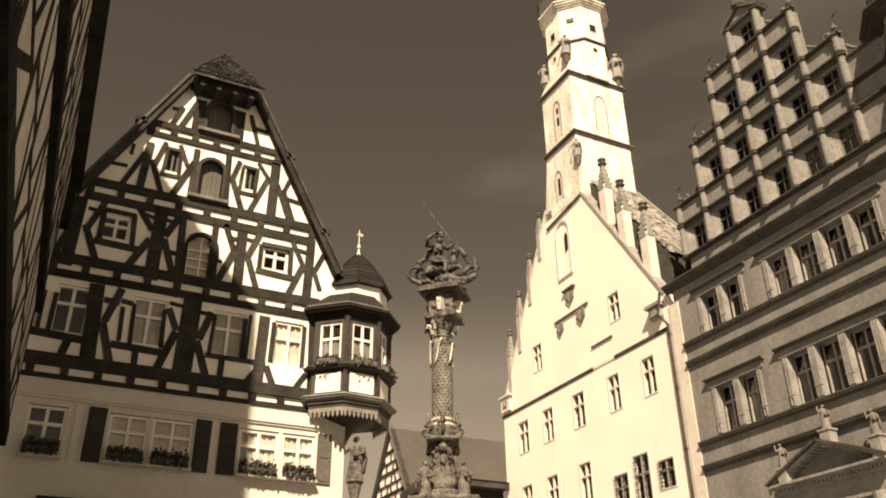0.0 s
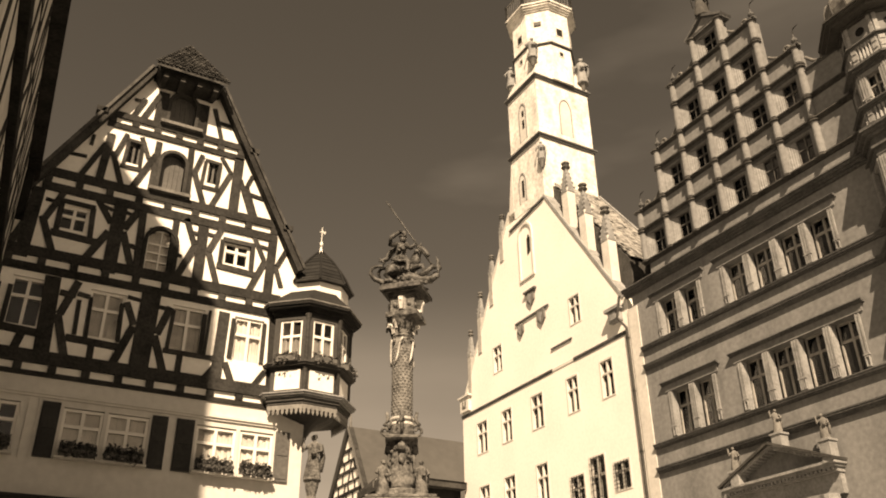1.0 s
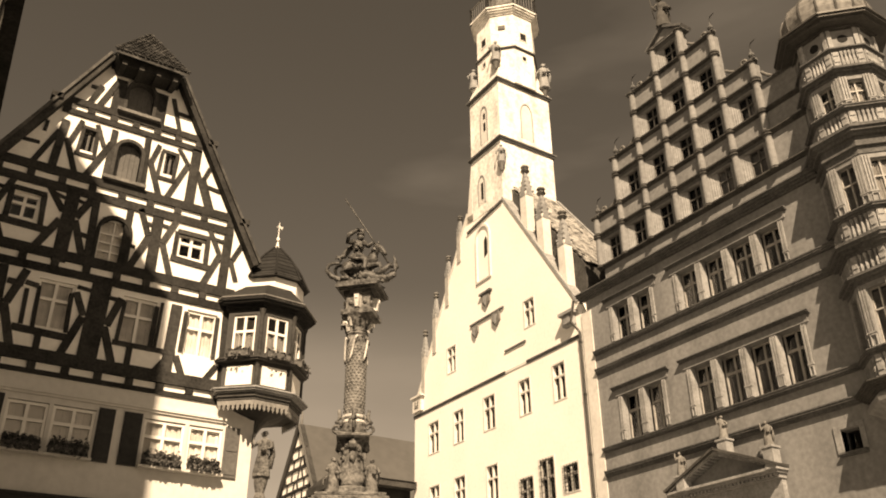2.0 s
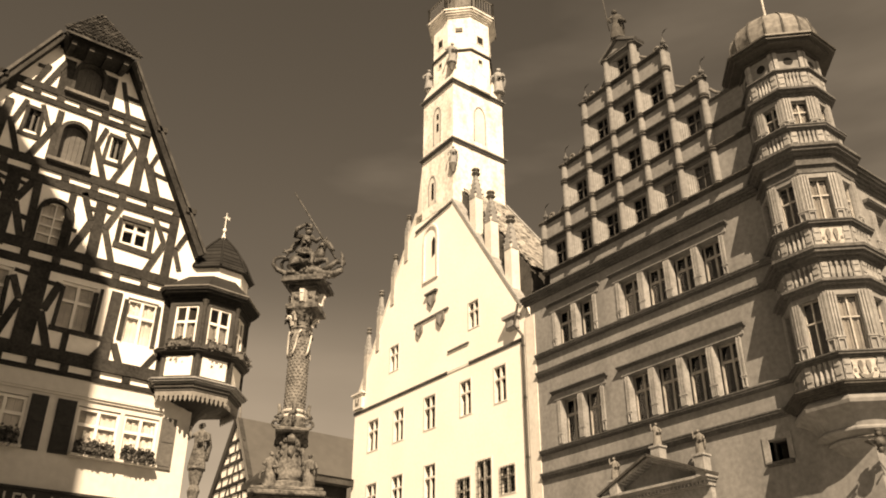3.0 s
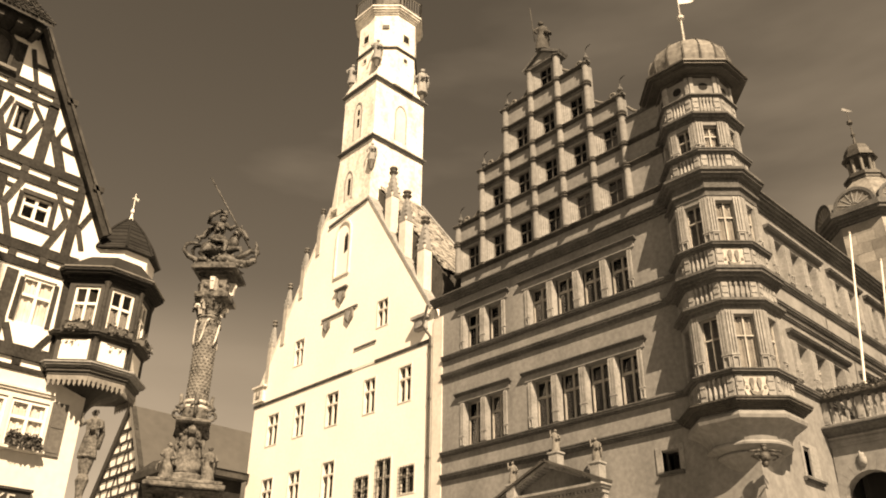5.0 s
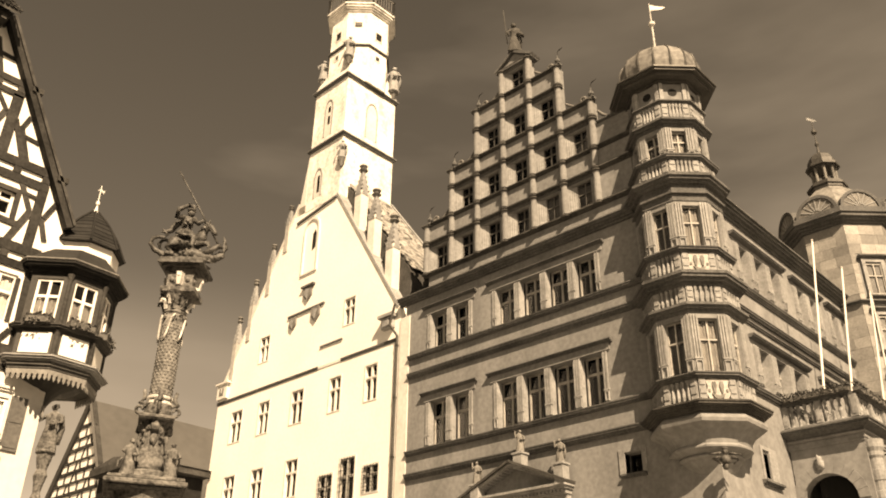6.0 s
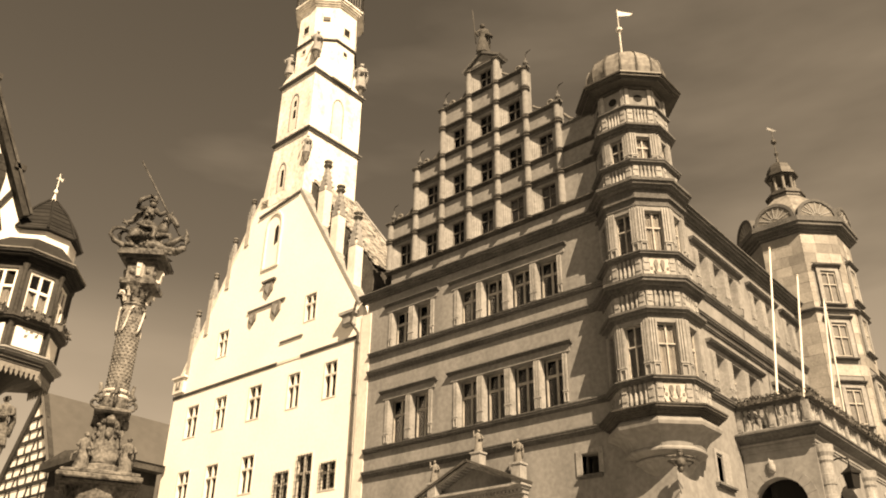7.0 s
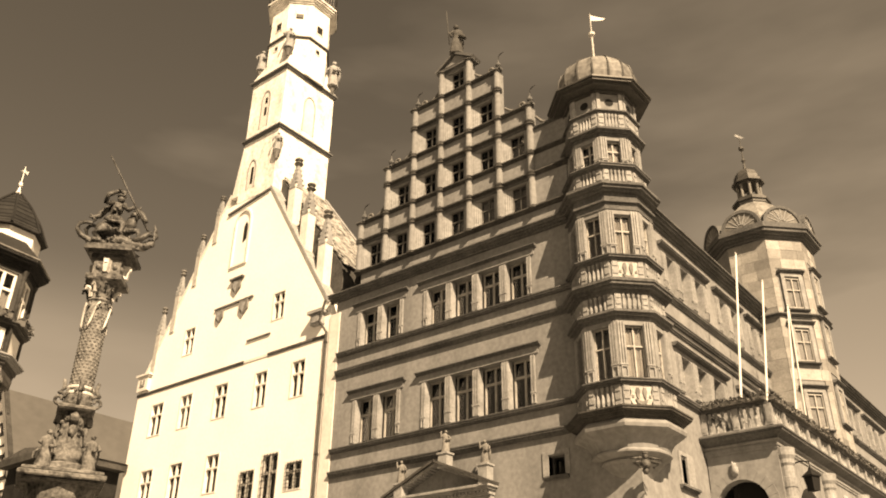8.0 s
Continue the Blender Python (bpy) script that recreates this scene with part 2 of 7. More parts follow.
        if any(len(set(v.co.to_tuple(5) for v in f.verts)) < len(f.verts) for f in bm.faces):
            bmesh.ops.remove_doubles(bm, verts=bm.verts, dist=1e-5)
        bmesh.ops.recalc_face_normals(bm, faces=bm.faces)
        if bevel:
            bmesh.ops.bevel(bm, geom=bm.edges[:], offset=bevel, segments=1, affect="EDGES", profile=0.5)
        for f in bm.faces:
            f.smooth = smooth
        bm.to_mesh(me)
        bm.free()
        me.materials.append(mat)
        ob = new(name, me)
        if parent:
            ob.parent = parent
            ob.matrix_parent_inverse = WORLD_OF.get(parent, Matrix()).inverted()
        return tagged(ob, label)


def part_like(mesh_ob, parent, shift, name=None):
    """Another part on the same mesh, moved."""
    ob = new(name or mesh_ob.name.split(".")[0], mesh_ob.data)
    ob.parent = parent
    ob.matrix_parent_inverse = WORLD_OF.get(parent, Matrix()).inverted()
    ob.matrix_basis = Matrix.Translation(shift)
    return ob


def octagon(cx, cy, r, turn=0.0, k=0.4142):
    if turn:
        c, s = math.cos(turn), math.sin(turn)
        return [(cx + (x - cx) * c - (y - cy) * s, cy + (x - cx) * s + (y - cy) * c) for x, y in octagon(cx, cy, r)]
    return [(cx - r, cy - k * r), (cx - k * r, cy - r), (cx + k * r, cy - r), (cx + r, cy - k * r),
            (cx + r, cy + k * r), (cx + k * r, cy + r), (cx - k * r, cy + r), (cx - r, cy + k * r)]


HALL_X, LONG_Y, HOUSE_Y = 28.0, 13.5, 22.0


def on_hall(a, b, c):
    return (HALL_X - b, a, c)


def on_long(a, b, c):
    return (a, LONG_Y - b, c)


def on_house(a, b, c):
    return (a, HOUSE_Y - b, c)


def window(place, parent, a0, a1, c0, c1, b, frame_mat, cols=2, rows=(0.62,), w=0.07, sash=0.05, thick=0.08, curtain=None, label="", name="window", cloth=None):
    """A casement set with its face at depth b: frame and bars, one pane, perhaps a curtain behind."""
    mids_a = [a0 + (a1 - a0) * i / cols for i in range(1, cols)]
    mids_c = [c0 + (c1 - c0) * r for r in rows]
    la = [a0, a0 + w] + [v for m in mids_a for v in (m - sash, m + sash)] + [a1 - w, a1]
    lc = [c0, c0 + w] + [v for m in mids_c for v in (m - sash, m + sash)] + [c1 - w, c1]
    f = Build(place).lattice(lambda i, c: la[i], len(la) - 1, lc, lambda i, j: i % 2 == 0 or j % 2 == 0, b - thick, b)
    ob = f.done(name, frame_mat, parent, label)
    g = Build(place).box(a0 + w * 0.6, a1 - w * 0.6, b - thick * 0.6, b - thick * 0.6 + 0.008, c0 + w * 0.6, c1 - w * 0.6).done("pane", GLASS, ob)
    g.visible_shadow = False
    if curtain:
        q = Build(place)
        n = max(6, int((a1 - a0) / 0.08))
        lo = c0 + (c1 - c0) * curtain[0]
        hi = c0 + (c1 - c0) * curtain[1]
        for i in range(n):
            s0, s1 = a0 + (a1 - a0) * i / n, a0 + (a1 - a0) * (i + 1) / n
            d = 0.02 if i % 2 else -0.01
            q.slab([(s0, lo), (s1, lo), (s1, hi), (s0, hi)], b - thick - 0.03 + d, b - thick - 0.02 + d)
        q.done("curtain", cloth or CURTAIN, ob, "gathered pale curtain")
    return ob


# ---------- ground ----------
tagged(Build().box(-1500, 1500, -1500, 1500, -0.5, 0.0).done("ground", GROUND), "grey stone paving of the market square", "ground", kind="structure")

# ---------- the sandstone town hall ----------
hall = thing("town_hall", (HALL_X, 20, 0), "pale sandstone Renaissance town hall with stepped gable and corner oriel", "building")
Y0, Y1 = LONG_Y, 29.75
SILL1, STRING1, SILL2, EAVE = 12.12, 15.75, 16.98, 20.0
BASE = 11.0
F1 = [(24.95, 28.3, 2), (17.6, 24.0, 4)]
holes, bays = [], []
for lo, hi, n in F1:
    for c0, c1 in ((SILL1 + 0.05, 14.35), (SILL2 + 0.05, 18.95)):
        holes.append((lo + 0.15, hi - 0.15, c0, c1))
        bays.append((lo + 0.15, hi - 0.15, c0, c1, n))
holes += [(16.6, 17.35, 9.25, 10.0), (20.9, 23.9, 0.0, 7.0)]
Build(on_hall).wall(lambda c: Y0, lambda c: Y1, (0, EAVE), holes, -0.55, 0.0).done("wall", SANDSTONE, hall, "smooth sandstone gable wall")
# solid near-black blocks behind the glass paint the unlit interior
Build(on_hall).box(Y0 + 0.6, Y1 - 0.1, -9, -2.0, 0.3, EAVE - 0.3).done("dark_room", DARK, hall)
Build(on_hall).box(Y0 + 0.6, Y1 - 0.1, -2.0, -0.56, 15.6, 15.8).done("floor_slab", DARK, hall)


def pier(a, c0, c1, wide, parent, place, b0=-0.30, b1=0.06):
    """A fluted window pier with a little panelled foot."""
    q = Build(place)
    q.box(a - wide / 2, a + wide / 2, b0, b1 - 0.06, c0, c1)
    foot = c0 + (c1 - c0) * 0.24
    m = max(2, round(wide / 0.11))
    s = wide / m
    for i in range(m):
        x = a - wide / 2 + s * (i + 0.5)
        q.slab([(x - s * 0.33, foot + 0.03), (x + s * 0.33, foot + 0.03), (x + s * 0.33, c1 - 0.10), (x, c1 - 0.04), (x - s * 0.33, c1 - 0.10)], b1 - 0.061, b1)
    q.box(a - wide / 2 - 0.01, a + wide / 2 + 0.01, b1 - 0.061, b1 + 0.015, foot - 0.03, foot + 0.03)
    for i in range(2 if wide > 0.34 else 1):
        k = 2 if wide > 0.34 else 1
        x = a - wide / 2 + wide / k * (i + 0.5)
        h = wide / k / 2 - 0.03
        q.box(x - h, x - h + 0.03, b1 - 0.061, b1 + 0.01, c0 + 0.06, foot - 0.06).box(x + h - 0.03, x + h, b1 - 0.061, b1 + 0.01, c0 + 0.06, foot - 0.06)
        q.box(x - h + 0.03, x + h - 0.03, b1 - 0.061, b1 + 0.01, c0 + 0.06, c0 + 0.10).box(x - h + 0.03, x + h - 0.03, b1 - 0.061, b1 + 0.01, foot - 0.10, foot - 0.06)
    return q.done("window_pier", TRIM, parent)


def moulding(place, parent, a0, a1, c, steps, name="cornice", mat=None, label=""):
    """A cornice of stacked steps (height, projection), from c upwards, in one piece."""
    edge = [(-0.02, c)]
    for h, p in steps:
        edge += [(p, c), (p, c + h)]
        c += h
    edge.append((-0.02, c))
    n = len(edge)
    q = Build(place)
    q.add([place(a, b, z) for a in (a0, a1) for b, z in edge], [tuple(range(n)), tuple(range(2 * n - 1, n - 1, -1))] + [(i, (i + 1) % n, n + (i + 1) % n, n + i) for i in range(n)])
    return q.done(name, mat or CORNICE, parent, label)


def stepped(c, z, steps, turn=0.0):
    """Rings for an eight-sided moulding of steps (height, radius)."""
    rings = []
    for h, r in steps:
        rings += [(octagon(*c, r, turn), z), (octagon(*c, r, turn), z + h)]
        z += h
    return Build().stack(rings)


for lo, hi, c0, c1, n in bays:
    step = (hi - lo) / n
    for i in range(n):
        window(on_hall, hall, lo + step * i + 0.2, lo + step * (i + 1) - 0.2, c0, c1, -0.38, SASHWOOD, 2, (0.66,), 0.07, 0.055)
    for i in range(n + 1):
        wide = 0.24 if i in (0, n) else 0.35
        pier(lo + step * i + (0.13 if i == 0 else -0.13 if i == n else 0), c0, c1, wide, hall, on_hall)
    moulding(on_hall, hall, lo - 0.15, hi + 0.15, c1, [(0.30, 0.05)], "window_lintel", SANDSTONE)
    moulding(on_hall, hall, lo - 0.30, hi + 0.30, c1 + 0.30, [(0.05, 0.10), (0.05, 0.18), (0.04, 0.23)], "window_hood", CORNICE)
CORN = [(0.07, 0.08), (0.08, 0.13), (0.08, 0.19), (0.05, 0.22)]
OR_Y = 15.75
moulding(on_hall, hall, OR_Y, 29.4, BASE - 0.25, CORN)
moulding(on_hall, hall, OR_Y, 29.4, SILL1 - 0.22, CORN[1:])
moulding(on_hall, hall, OR_Y, 29.4, STRING1, CORN)
moulding(on_hall, hall, OR_Y, 29.4, SILL2 - 0.22, CORN[1:])
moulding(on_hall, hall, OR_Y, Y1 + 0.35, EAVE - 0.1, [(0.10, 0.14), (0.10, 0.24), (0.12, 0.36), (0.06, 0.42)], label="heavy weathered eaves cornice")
Build(on_hall).box(29.44, 30.14, -0.5, 0.06, 0, 19.3).done("quoin_strip", PLASTER_OLD, hall, "pale plain corner strip")
window(on_hall, hall, 16.65, 17.3, 9.3, 9.98, -0.35, IRON, 1, (), 0.04)
moulding(on_hall, hall, 16.45, 17.5, 9.08, [(0.08, 0.12), (0.06, 0.16)], "window_sill")
Build(on_hall).box(17.35, 17.6, -0.3, 0.05, 9.22, 10.05).box(16.4, 16.6, -0.3, 0.05, 9.22, 10.05).box(16.4, 17.6, -0.3, 0.05, 10.05, 10.2).done("window_surround", TRIM, hall)

# stepped gable
AX, BAY = 21.98, 1.80
TIERS = [(21.22, 23.0, 24.2, 7), (24.2, 25.88, 27.0, 5), (27.0, 28.72, 30.06, 3), (30.06, 31.7, 31.7, 1)]
Build(on_hall).box(15.55, 28.15, -0.55, -0.02, EAVE + 0.28, 21.22).done("gable_plinth", SANDSTONE, hall)


def gable_pilaster(a, c0, c1, parent):
    """A round engaged column; its rings are broad dark bands."""
    q = Build(on_hall)
    q.box(a - 0.15, a + 0.15, -0.1, 0.03, c0, c1)
    q.lathe(HALL_X - 0.06, a, [(0.17, c0 + 0.08), (0.175, c0 + (c1 - c0) * 0.35), (0.15, c1 - 0.12), (0.18, c1 - 0.08), (0.18, c1)], 14)
    for cc in (c0 - 0.05, c1 + 0.0):
        Build().lathe(HALL_X - 0.06, a, [(0.20, cc - 0.06), (0.25, cc - 0.02), (0.25, cc + 0.04), (0.20, cc + 0.07)], 12).done("pilaster_ring", DARKSTONE, parent)
    return q.done("pilaster", SANDSTONE, parent)


def finial(a, c, parent):
    q = Build().lathe(HALL_X + 0.1, a, [(0.15, c - 0.02), (0.17, c + 0.08), (0.07, c + 0.16), (0.06, c + 0.24), (0.15, c + 0.36), (0.14, c + 0.46), (0.05, c + 0.58), (0.02, c + 0.8)], 8)
    return q.done("finial", CORNICE, parent)


def volute(a, c, side, size, parent, rise=1.0):
    """A scroll in the step: a hollow sweep that runs down from the upper pilaster and curls up at its foot."""
    q = Build()
    x = HALL_X + 0.12
    path, rad = [], []
    for i in range(11):
        t = i / 10
        path.append((x, a + side * size * (1.55 - 1.15 * t), c + size * (0.95 * rise * (1 - t) ** 2.2 + 0.10)))
        rad.append(0.075)
    for i in range(1, 20):
        s = i / 19
        ang, r = -math.pi / 2 - 3.6 * math.pi * s * 0.75, size * (0.24 - 0.18 * s)
        path.append((x, a + side * (size * 0.40 + r * math.cos(ang)), c + size * 0.34 + r * math.sin(ang)))
        rad.append(0.075 - 0.02 * s)
    q.tube(path, rad, 6)
    return q.done("scroll", OLDSTONE, parent, smooth=True)


for k, (c0, c1, c2, n) in enumerate(TIERS):
    lo, hi = AX - BAY * n / 2, AX + BAY * n / 2
    holes = []
    for i in range(n):
        a = lo + BAY * (i + 0.5)
        if a > 17.0:
            holes.append((a - 0.62, a + 0.70, c0 + 0.10, c1 - 0.26))
    Build(on_hall).wall(lambda c: lo, lambda c: hi, (c0, c2), holes, -0.5, 0.0).done("gable_tier", SANDSTONE, hall)
    for a0, a1, h0, h1 in holes:
        window(on_hall, hall, a0 + 0.06, a1 - 0.36, h0, h1, -0.17, BROWNWOOD, 2, (0.6,), 0.05, 0.028)
        q = Build(on_hall)
        q.slab([(a0 - 0.08, h0 - 0.02), (a0 + 0.08, h0 - 0.02), (a0 + 0.08, h1), (a0 - 0.08, h1)], -0.22, 0.02)
        q.done("window_jamb", SANDSTONE, hall)
        # splayed reveal with upright flutes
        rim = [(a1 + 0.04, 0.02), (a1 - 0.02, -0.02)]
        for i in range(4):
            for u, d in ((0.01, 0.0), (0.06, 0.014), (0.13, 0.022), (0.20, 0.012), (0.24, 0.0)):
                t = i / 4 + u
                rim.append((a1 - 0.02 - 0.36 * t - 0.4 * d, -0.02 - 0.17 * t + 0.9 * d))
        rim += [(a1 - 0.38, -0.23), (a1 + 0.04, -0.23)]
        q = Build()
        q.stack([([on_hall(u, d, 0)[:2] for u, d in rim], z) for z in (h0, h1)])
        q.done("fluted_reveal", TRIM, hall)
        moulding(on_hall, hall, a0 - 0.12, a1 + 0.12, h1 + 0.06, [(0.05, 0.05), (0.04, 0.08)], "window_hood")
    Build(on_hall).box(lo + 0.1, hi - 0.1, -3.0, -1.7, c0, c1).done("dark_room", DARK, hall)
    if k == 0:
        moulding(on_hall, hall, lo - 0.18, hi + 0.18, c0 - 0.12, [(0.06, 0.09), (0.05, 0.15), (0.07, 0.19)], "string_course", DARKSTONE)
    moulding(on_hall, hall, lo - 0.18, hi + 0.18, c1 - 0.10, [(0.06, 0.07), (0.06, 0.14), (0.07, 0.19)], "string_course", DARKSTONE)
    if c2 > c1:
        moulding(on_hall, hall, max(lo, 15.6) - 0.1, hi + 0.18, c2 - 0.13, [(0.05, 0.08), (0.05, 0.14), (0.06, 0.18)], "string_course", DARKSTONE)
    for i in range(n + 1):
        a = lo + BAY * i
        if a > 15.9:
            gable_pilaster(a, c0 + 0.03, c1 - 0.08, hall)
            if c2 > c1:
                gable_pilaster(a, c1 + 0.10, c2 - 0.10, hall)
    for side, a in ((1, hi), (-1, lo)):
        if a > 15.9 and c2 > c1:
            moulding(on_hall, hall, a - 0.3, a + 0.3, c2 - 0.1, [(0.06, 0.16), (0.06, 0.24)], "finial_base")
            finial(a - side * 0.02, c2 + 0.04, hall)
            Build().tube([(HALL_X + 0.1, a, c2 + 0.8), (HALL_X + 0.1, a, c2 + 1.0), (HALL_X + 0.1, a - 0.10, c2 + 1.1), (HALL_X + 0.1, a - 0.34, c2 + 1.16)], [0.015, 0.015, 0.03, 0.008], 5).done("pennant", IRON, hall)
            volute(a - side * 0.16, c2 + 0.02, -side, 0.86, hall, 0.6)
# pediment and its figure
Build(on_hall).slab([(AX - 1.15, 31.7), (AX + 1.15, 31.7), (AX, 32.48)], -0.5, 0.05).done("pediment", SANDSTONE, hall)
Build(on_hall).bar(AX - 1.25, 31.75, AX + 0.03, 32.61, 0.14, -0.55, 0.22).bar(AX + 1.25, 31.75, AX - 0.03, 32.61, 0.14, -0.55, 0.22).box(AX - 1.2, AX + 1.2, -0.5, 0.18, 31.63, 31.75).done("pediment_cornice", CORNICE, hall)
Build(on_hall).box(15.6, AX - BAY * 2.5 - 0.02, -0.5, -0.03, 24.17, 25.55).done("gable_shoulder", SANDSTONE, hall, "plain shaded gable shoulder beside the oriel")
moulding(on_hall, hall, 15.6, AX - BAY * 2.5 - 0.2, 25.5, [(0.06, 0.05), (0.06, 0.10)], "string_course")
volute(AX - BAY * 2.5 - 1.35, 25.62, 1, 0.7, hall, 0.9)


def figure(name, base, h, mat, label, category, seed=1, staff=0.0, group=""):
    """A small draped stone statue, one mesh."""
    x, y, z = base
    rnd = random.Random(seed)
    face = math.atan2(-y, -x) + rnd.uniform(-0.4, 0.4)
    fx, fy = math.cos(face), math.sin(face)
    sx, sy = -fy, fx

    def at(side, fwd, up):
        return (x + (sx * side + fx * fwd) * h, y + (sy * side + fy * fwd) * h, z + up * h)

    q = Build()
    q.lathe(x, y, [(0.19 * h, z), (0.19 * h, z + 0.04 * h), (0.15 * h, z + 0.06 * h)], 8)
    k, n = len(q.v), 18
    rings = ((0.15, 0.05), (0.145, 0.12), (0.13, 0.25), (0.12, 0.38), (0.105, 0.50), (0.10, 0.56), (0.115, 0.64), (0.125, 0.72), (0.105, 0.78), (0.05, 0.82), (0.035, 0.85))
    ph = rnd.uniform(0, 6)
    sway = rnd.uniform(-0.03, 0.03)
    for r, u in rings:
        fold = 0.16 * max(0.0, 1 - u / 0.6)
        for i in range(n):
            a = 2 * math.pi * i / n
            rr = r * (1 + fold * math.sin(5 * a + ph + 3 * u) + 0.10 * noise.noise(Vector((3 * math.cos(a), 3 * math.sin(a), 6 * u + seed))))
            q.v.append(at(rr * 1.15 * math.cos(a) + sway * math.sin(u * 6), rr * 0.85 * math.sin(a), u))
    for j in range(len(rings) - 1):
        for i in range(n):
            a, b = k + j * n + i, k + j * n + (i + 1) % n
            q.f.append((a, b, b + n, a + n))
    q.blob(at(sway, 0.01, 0.905), 0.062 * h, 9, 7, seed, 0.15)
    q.blob(at(sway, -0.015, 0.935), (0.07 * h, 0.07 * h, 0.045 * h), 9, 5, seed + 2, 0.5)
    up = rnd.choice((0.45, 0.58, 0.9))
    q.tube([at(0.12, 0, 0.75), at(0.20, 0.04, 0.60), at(0.15, 0.14, 0.56)], [0.045 * h, 0.04 * h, 0.03 * h], 7)
    q.tube([at(-0.12, 0, 0.75), at(-0.21, 0.05, 0.62), at(-0.20, 0.12, up)], [0.045 * h, 0.04 * h, 0.028 * h], 7)
    q.blob(at(0.06, 0.14, 0.55), (0.07 * h, 0.07 * h, 0.06 * h), 8, 5, seed + 5, 0.5)
    q.tube([at(0.13, -0.06, 0.76), at(0.17, -0.09, 0.5), at(0.14, -0.08, 0.2)], [0.05 * h, 0.06 * h, 0.05 * h], 6)
    if staff:
        q.tube([at(-0.24, 0.1, 0.2), at(-0.30, 0.02, staff)], 0.014 * h, 5)
    return tagged(q.done(name, mat, None, "", True), label, category, group)


figure("roof_statue", (HALL_X + 0.1, AX, 32.55), 2.2, DARKSTONE, "weathered stone warrior statue with lance on the gable tip", "statue", 2, 1.35)

# roof behind the gable
q = Build()
q.add([(HALL_X + 0.5, 15.0, EAVE + 0.2), (HALL_X + 0.5, 28.7, EAVE + 0.2), (HALL_X + 0.5, AX, 31.3), (78, 15.0, EAVE + 0.2), (78, 28.7, EAVE + 0.2), (78, AX, 31.3)],
      [(0, 1, 2), (3, 5, 4), (0, 2, 5, 3), (1, 4, 5, 2), (0, 3, 4, 1)])
q.done("roof", TILE, hall, "steep dark clay tile roof")

# portal with pediment
P0, P1 = 19.75, 25.3
PM = (P0 + P1) / 2
Build(on_hall).slab([(P0 + 0.15, 9.2), (P1 - 0.15, 9.2), (PM, 10.3)], -0.1, 0.12).done("portal_tympanum", SANDSTONE, hall)
Build(on_hall).box(P0, P1, -0.1, 0.70, 9.12, 9.22).box(P0 + 0.08, P1 - 0.08, -0.1, 0.58, 9.02, 9.12).box(P0 + 0.15, P1 - 0.15, -0.1, 0.42, 8.85, 9.02).done("portal_cornice", TRIM, hall)
for e in (P0, P1):
    t = 1 if e < PM else -1
    Build(on_hall).bar(e - 0.05 * t, 9.27, PM + 0.03 * t, 10.47, 0.10, -0.1, 0.78).done("raking_cornice", DARKSTONE, hall)
    Build(on_hall).bar(e + 0.12 * t, 9.25, PM, 10.34, 0.07, -0.1, 0.66).done("raking_fillet", TRIM, hall)
    for i in range(14):
        u = (i + 0.8) / 15
        x, z = e + 0.22 * t + (PM - e - 0.22 * t) * u, 9.20 + 1.03 * u
        Build(on_hall).box(x - 0.045, x + 0.045, 0.1, 0.56, z, z + 0.09).done("dentil", TRIM, hall)
for i in range(28):
    x = P0 + 0.25 + (P1 - P0 - 0.5) * i / 27
    Build(on_hall).box(x - 0.05, x + 0.05, 0.4, 0.54, 8.92, 9.01).done("dentil", TRIM, hall)
Build(on_hall).box(P0 + 0.2, P1 - 0.2, -0.1, 0.25, 8.1, 8.85).done("portal_frieze", TRIM, hall)
for a in (P0 + 0.7, P1 - 0.7):
    Build().lathe(HALL_X - 0.4, a, [(0.32, 2.0), (0.26, 2.3), (0.26, 7.4), (0.34, 7.7), (0.34, 8.1)], 12).done("portal_column", TRIM, hall)
for a, z, top, s in ((22.05, 10.25, 11.7, 5), (20.0, 9.3, 10.95, 8), (24.45, 9.3, 10.75, 9)):
    base = top - 0.95
    Build().box(HALL_X - 0.72, HALL_X - 0.28, a - 0.22, a + 0.22, z - 0.15, base - 0.08).box(HALL_X - 0.76, HALL_X - 0.24, a - 0.27, a + 0.27, base - 0.08, base).done("statue_pedestal", TRIM, hall)
    figure("portal_statue", (HALL_X - 0.5, a, base), 1.0, OLDSTONE, "small weathered stone figure on the portal pediment", "statue", s, group="portal figures")

# long front towards the square
LEAVE = 21.05
lholes, lbays = [], []
UPPER = ((32.0, 36.8, 3), (38.0, 41.2, 2), (42.2, 45.0, 2), (51.0, 56.2, 3), (57.6, 62.8, 3), (64.2, 69.4, 3))
LOWER = ((32.3, 37.6, 3), (39.3, 43.6, 2), (51.0, 56.2, 3), (57.6, 62.8, 3), (64.2, 69.4, 3))
for group, c0, c1 in ((LOWER, 13.0, 14.75), (UPPER, 17.6, 19.5)):
    for lo, hi, n in group:
        lholes.append((lo, hi, c0, c1))
        lbays.append((lo, hi, c0, c1, n))
lholes += [(31.4, 31.95, 9.15, 10.1)]
Build(on_long).wall(lambda c: HALL_X + 0.55, lambda c: 75.0, (0, LEAVE), lholes, -0.5, 0.0).done("wall", SANDSTONE, hall, "smooth sandstone long front")
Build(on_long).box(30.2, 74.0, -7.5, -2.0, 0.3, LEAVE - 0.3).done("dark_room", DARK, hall)
